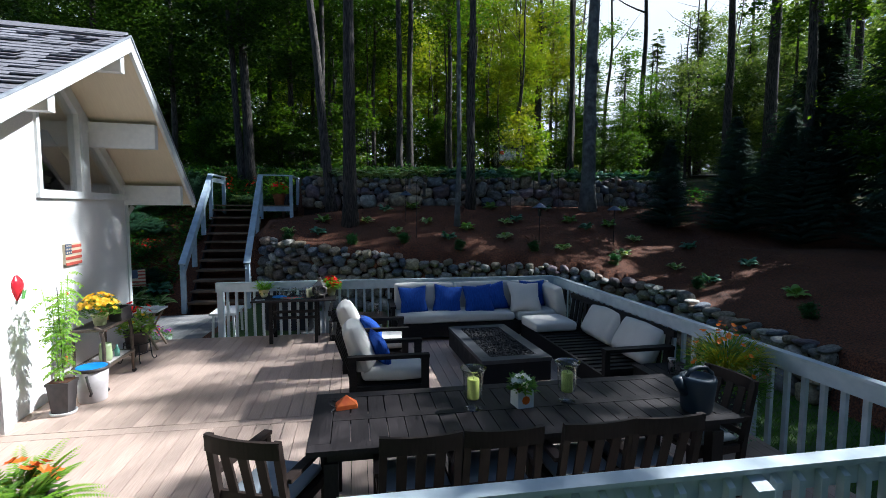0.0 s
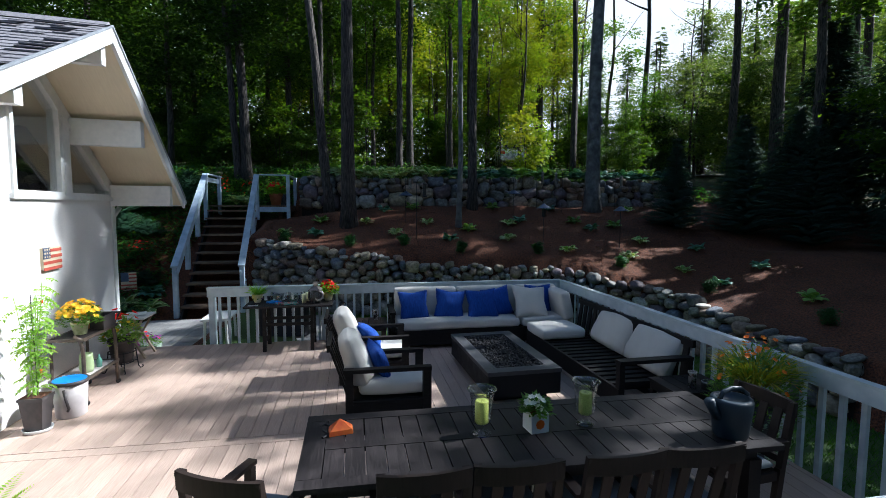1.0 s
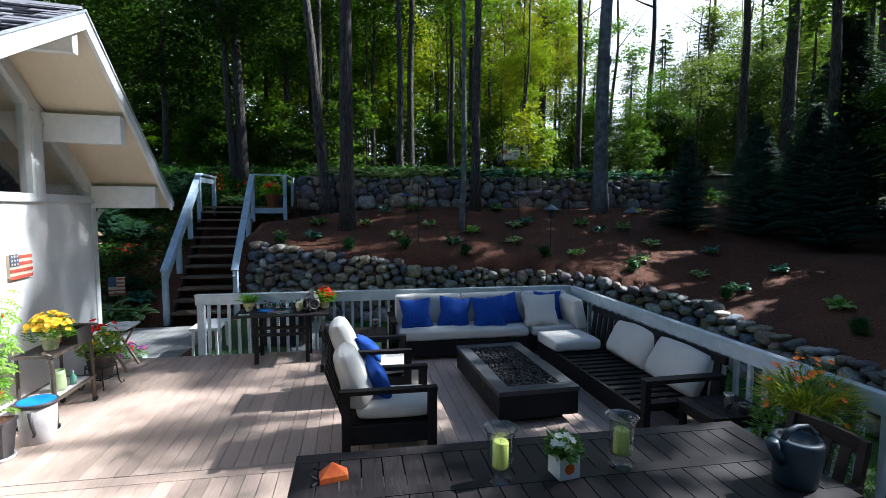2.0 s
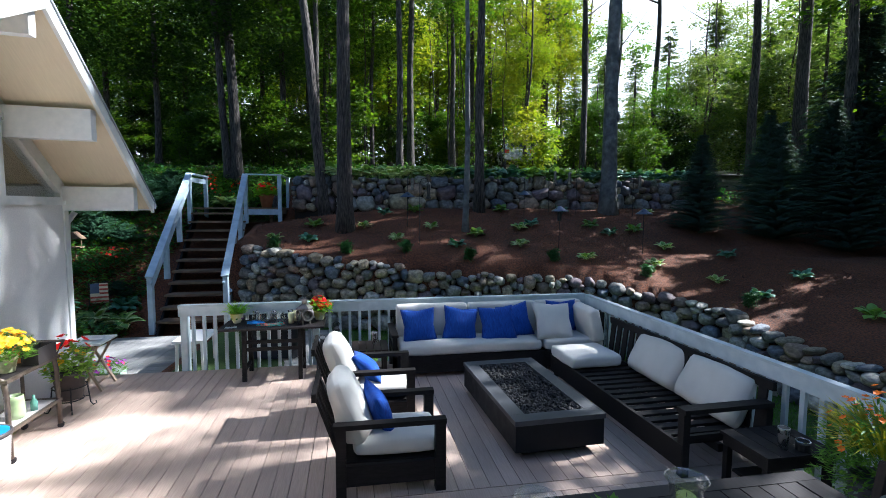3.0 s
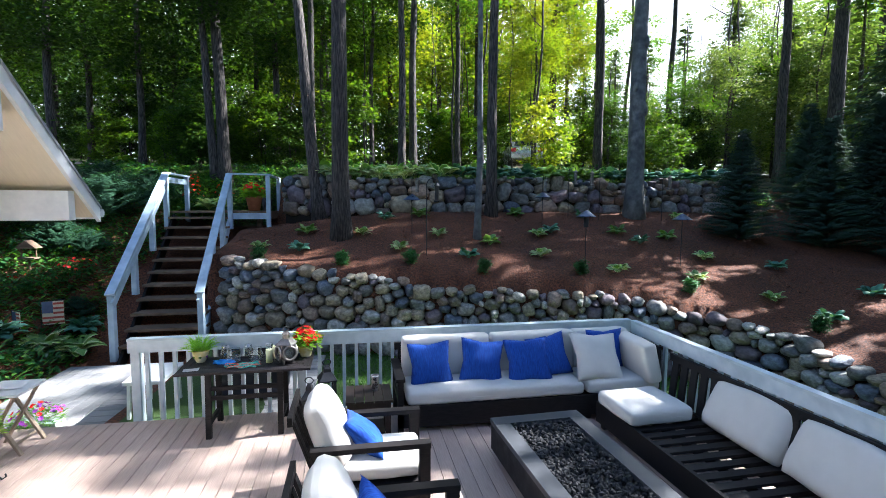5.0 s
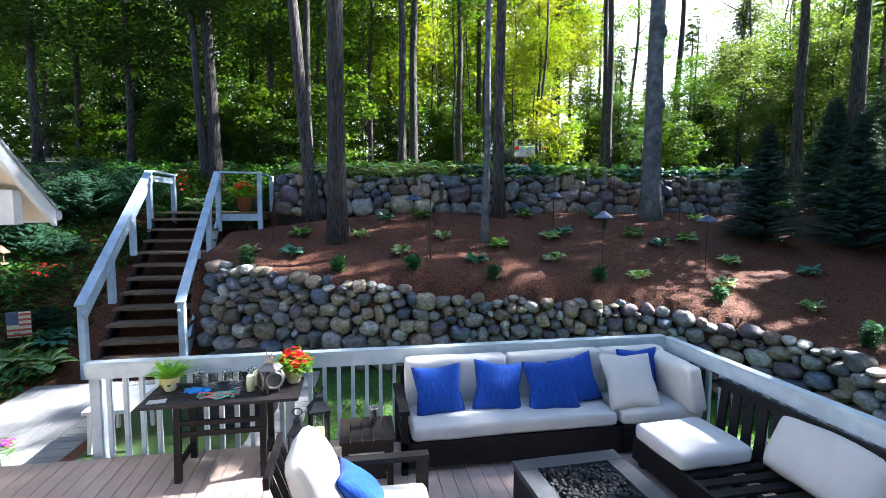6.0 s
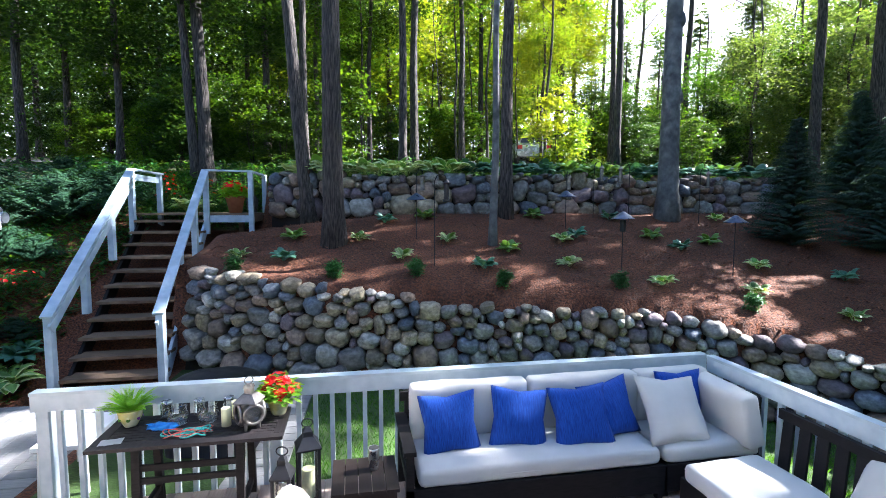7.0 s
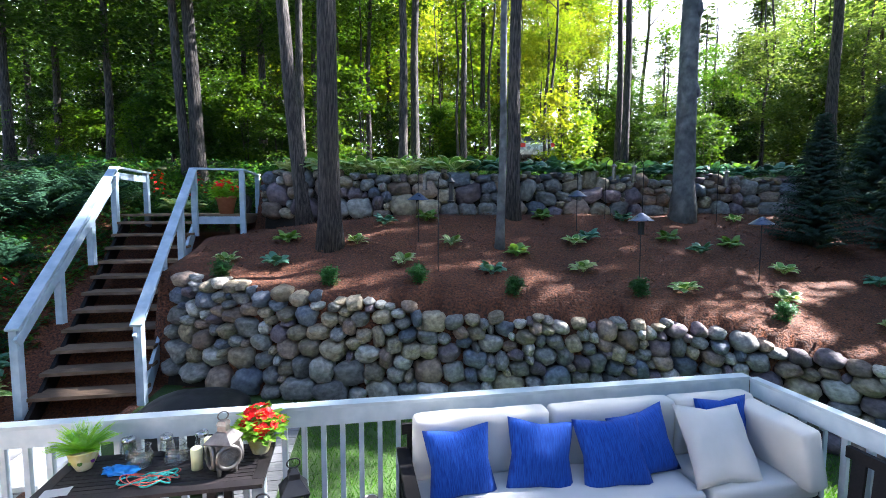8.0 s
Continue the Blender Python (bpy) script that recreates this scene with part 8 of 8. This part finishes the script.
part("lamp_glass", lathe([(0.07, 1.95), (0.10, 2.2), (0.0, 2.2)], 4), GLASS, lp)
part("roof", lathe([(0.13, 2.2), (0.03, 2.32), (0.0, 2.36)], 4), BLACKMETAL, lp)
part("collar", lathe([(0.0, 1.931), (0.075, 1.94), (0.075, 1.95), (0, 1.951)], 12), BLACKMETAL, lp)
cp = thing("carved_post", "weathered carved wooden stump by the landing", "garden ornament", (-6.6, 7.6, ground_z(-6.6, 7.6)))
part("stump", lathe([(0.14, -0.2), (0.13, 0.1), (0.11, 0.3), (0.14, 0.42), (0.15, 0.55), (0.10, 0.68), (0.0, 0.72)], 14), BARK, cp, smooth=True)

# parked car on the road behind the wood's edge
def parked_car(x, y, rz):
    z = ground_z(x, y) + 0.06
    car = thing("car", "pale silver parked car with red tail lamps", "car", (x, y, z), rz)
    SILVER = surface("silver_car_paint", (0.55, 0.57, 0.60), (0.62, 0.64, 0.67), 0.25, metal=0.5, scale=5, bump=0, stain=0.05)
    side = [(-2.15, 0.35), (-2.2, 0.62), (-2.12, 0.92), (-1.75, 1.0), (-1.35, 1.38), (-0.6, 1.5), (0.25, 1.46), (0.95, 1.02), (1.85, 0.9), (2.12, 0.72), (2.15, 0.38), (1.85, 0.28), (-1.9, 0.28)]
    bm = prism(side, 1.72, "y", -0.86)
    for v in bm.verts:
        if v.co.z > 1.05:
            v.co.y *= 0.80
    part("body", bm, SILVER, car, bevel=0.05, segments=2)
    DARKGLASS = surface("tinted_glass", (0.015, 0.018, 0.02), (0.03, 0.032, 0.035), 0.08, scale=3, bump=0, stain=0)
    for s in (-1, 1):
        part("side_window", prism([(-1.30, 1.05), (0.70, 1.05), (0.15, 1.38), (-0.6, 1.42), (-1.15, 1.33)], 0.02, "y", s * 0.80 - 0.01), DARKGLASS, car)
        part("tail_lamp", boxes((-2.21, -2.05, s * 0.72 - 0.12, s * 0.72 + 0.12, 0.72, 0.92)), surface("tail_lamp_red", (0.5, 0.02, 0.02), (0.6, 0.04, 0.03), 0.2, scale=3, bump=0, stain=0), car, bevel=0.02)
        for wx in (-1.35, 1.35):
            w = part("wheel", lathe([(0.0, -0.10), (0.20, -0.10), (0.31, -0.09), (0.33, -0.05), (0.33, 0.05), (0.31, 0.09), (0.20, 0.10), (0, 0.10)], 24), DARKPOT, car, smooth=True)
            w.matrix_basis = pose(wx, s * 0.80, 0.33, 90)
            part("hubcap", lathe([(0, -s * 0.108), (0.10, -s * 0.112), (0.19, -s * 0.103)], 16), STEEL, w)
    part("rear_window", prism([(-0.62, 1.05), (0.62, 1.05), (0.52, 1.36), (-0.52, 1.36)], 0.02, "x", -1.62), DARKGLASS, car)


parked_car(5.0, 18.7, 78)


# ---- pieces of the setting: deck boards, planks, shingles ----
def lay_boards(parent, name, material, spans, thick, top):
    made = {}
    for x0, x1, y0, y1 in spans:
        key = (round(x1 - x0, 3), round(y1 - y0, 3))
        if key not in made:
            bm = bmesh.new()
            w, d = key
            box(bm, 0, w, 0, d, -thick, 0)
            o = made[key] = part(name, bm, material, parent, bevel=0.003)
        else:
            o = new(name, made[key].data)
            o.parent = parent
        o.matrix_basis = pose(x0, y0, top)


spans, x = [], -7.32
while x < 0.0:
    w = min(0.1375, 0.03 - x)
    spans += [(x, x + w - 0.006, -2.93, -0.03), (x, x + w - 0.006, -5.50, -3.055)]
    x += 0.1375
spans.append((-7.32, 0.03, -3.05, -2.938))
lay_boards(deck, "board", DECKMAT, spans, 0.03, 0.0)
spans = []
for i in range(15):
    y = 0.065 + i * 0.145
    spans += [(-6.95, -4.3, y, y + 0.137)]
for i in range(9):
    x = -8.26 + i * 0.145
    spans += [(x, x + 0.137, 0.065, 2.235)]
lay_boards(walkway, "plank", WALKMAT, spans, 0.035, -0.165)

# shingle courses on the two roof slopes
for y0, y1 in ((AY, EY), (AY, LY)):
    n = int(abs(math.hypot(y1 - y0, roof_z(y1) - roof_z(y0))) / 0.115)
    nx = 24
    for i in range(n):
        ya, yb = y0 + (y1 - y0) * (i / n), y0 + (y1 - y0) * ((i + 1.05) / n)
        bm = bmesh.new()
        rng = random.Random(i)
        x = RX + 0.045
        while x > -9.6:
            w = rng.uniform(0.12, 0.34)
            lift = rng.choice((0.003, 0.006, 0.016, 0.022))
            za, zb = roof_z(ya), AZ - abs(yb - AY) * (SR if y1 > AY else SL)
            vs = [bm.verts.new(c) for c in ((x, ya, za - 0.004), (x - w + 0.006, ya, za - 0.004), (x - w + 0.006, yb, zb + lift), (x, yb, zb + lift))]
            f = bm.faces.new(vs)
            lower = [bm.verts.new((v.co.x, v.co.y, v.co.z - 0.012)) for v in vs[2:]]
            bm.faces.new((vs[2], vs[3], lower[1], lower[0]))
            x -= w
        bmesh.ops.recalc_face_normals(bm, faces=bm.faces)
        part("shingle_course", bm, SHINGLE, house)


# ---- fitting to the view ----
# the plan suits a wider lens; stretched and skewed here to fit the camera's view
VIEW_SKEW = Matrix(((1.0066, 0.0628, 0, 0), (0, 1.2317, 0, 0), (0, 0, 1, 0), (0, 0, 0, 1)))
VIEW_STRETCH = Matrix.Diagonal((1, 1.2317, 1, 1))
SKEWED_TO_VIEW = {"railing", "flag_plaque", "wall_pocket"}
STRETCHED_TO_VIEW = {"deck", "plastic_table", "grill", "serving_cart", "folding_table", "car"}


def fit_to_view(ob):
    """Moves a thing to fit the camera's view; the setting and the kinds listed above are also stretched or skewed."""
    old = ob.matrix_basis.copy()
    place = VIEW_SKEW @ old.translation
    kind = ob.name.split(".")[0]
    if kind in STRETCHED_TO_VIEW:
        shape = VIEW_STRETCH
    elif ob.get("kind") in ("structure", "stuff") or kind in SKEWED_TO_VIEW:
        shape = VIEW_SKEW
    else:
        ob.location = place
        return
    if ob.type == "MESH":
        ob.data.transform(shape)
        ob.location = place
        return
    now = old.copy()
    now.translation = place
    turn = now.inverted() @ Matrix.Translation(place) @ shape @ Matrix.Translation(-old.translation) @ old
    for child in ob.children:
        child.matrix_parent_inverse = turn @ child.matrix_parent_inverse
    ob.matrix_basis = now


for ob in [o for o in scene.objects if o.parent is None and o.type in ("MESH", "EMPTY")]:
    fit_to_view(ob)
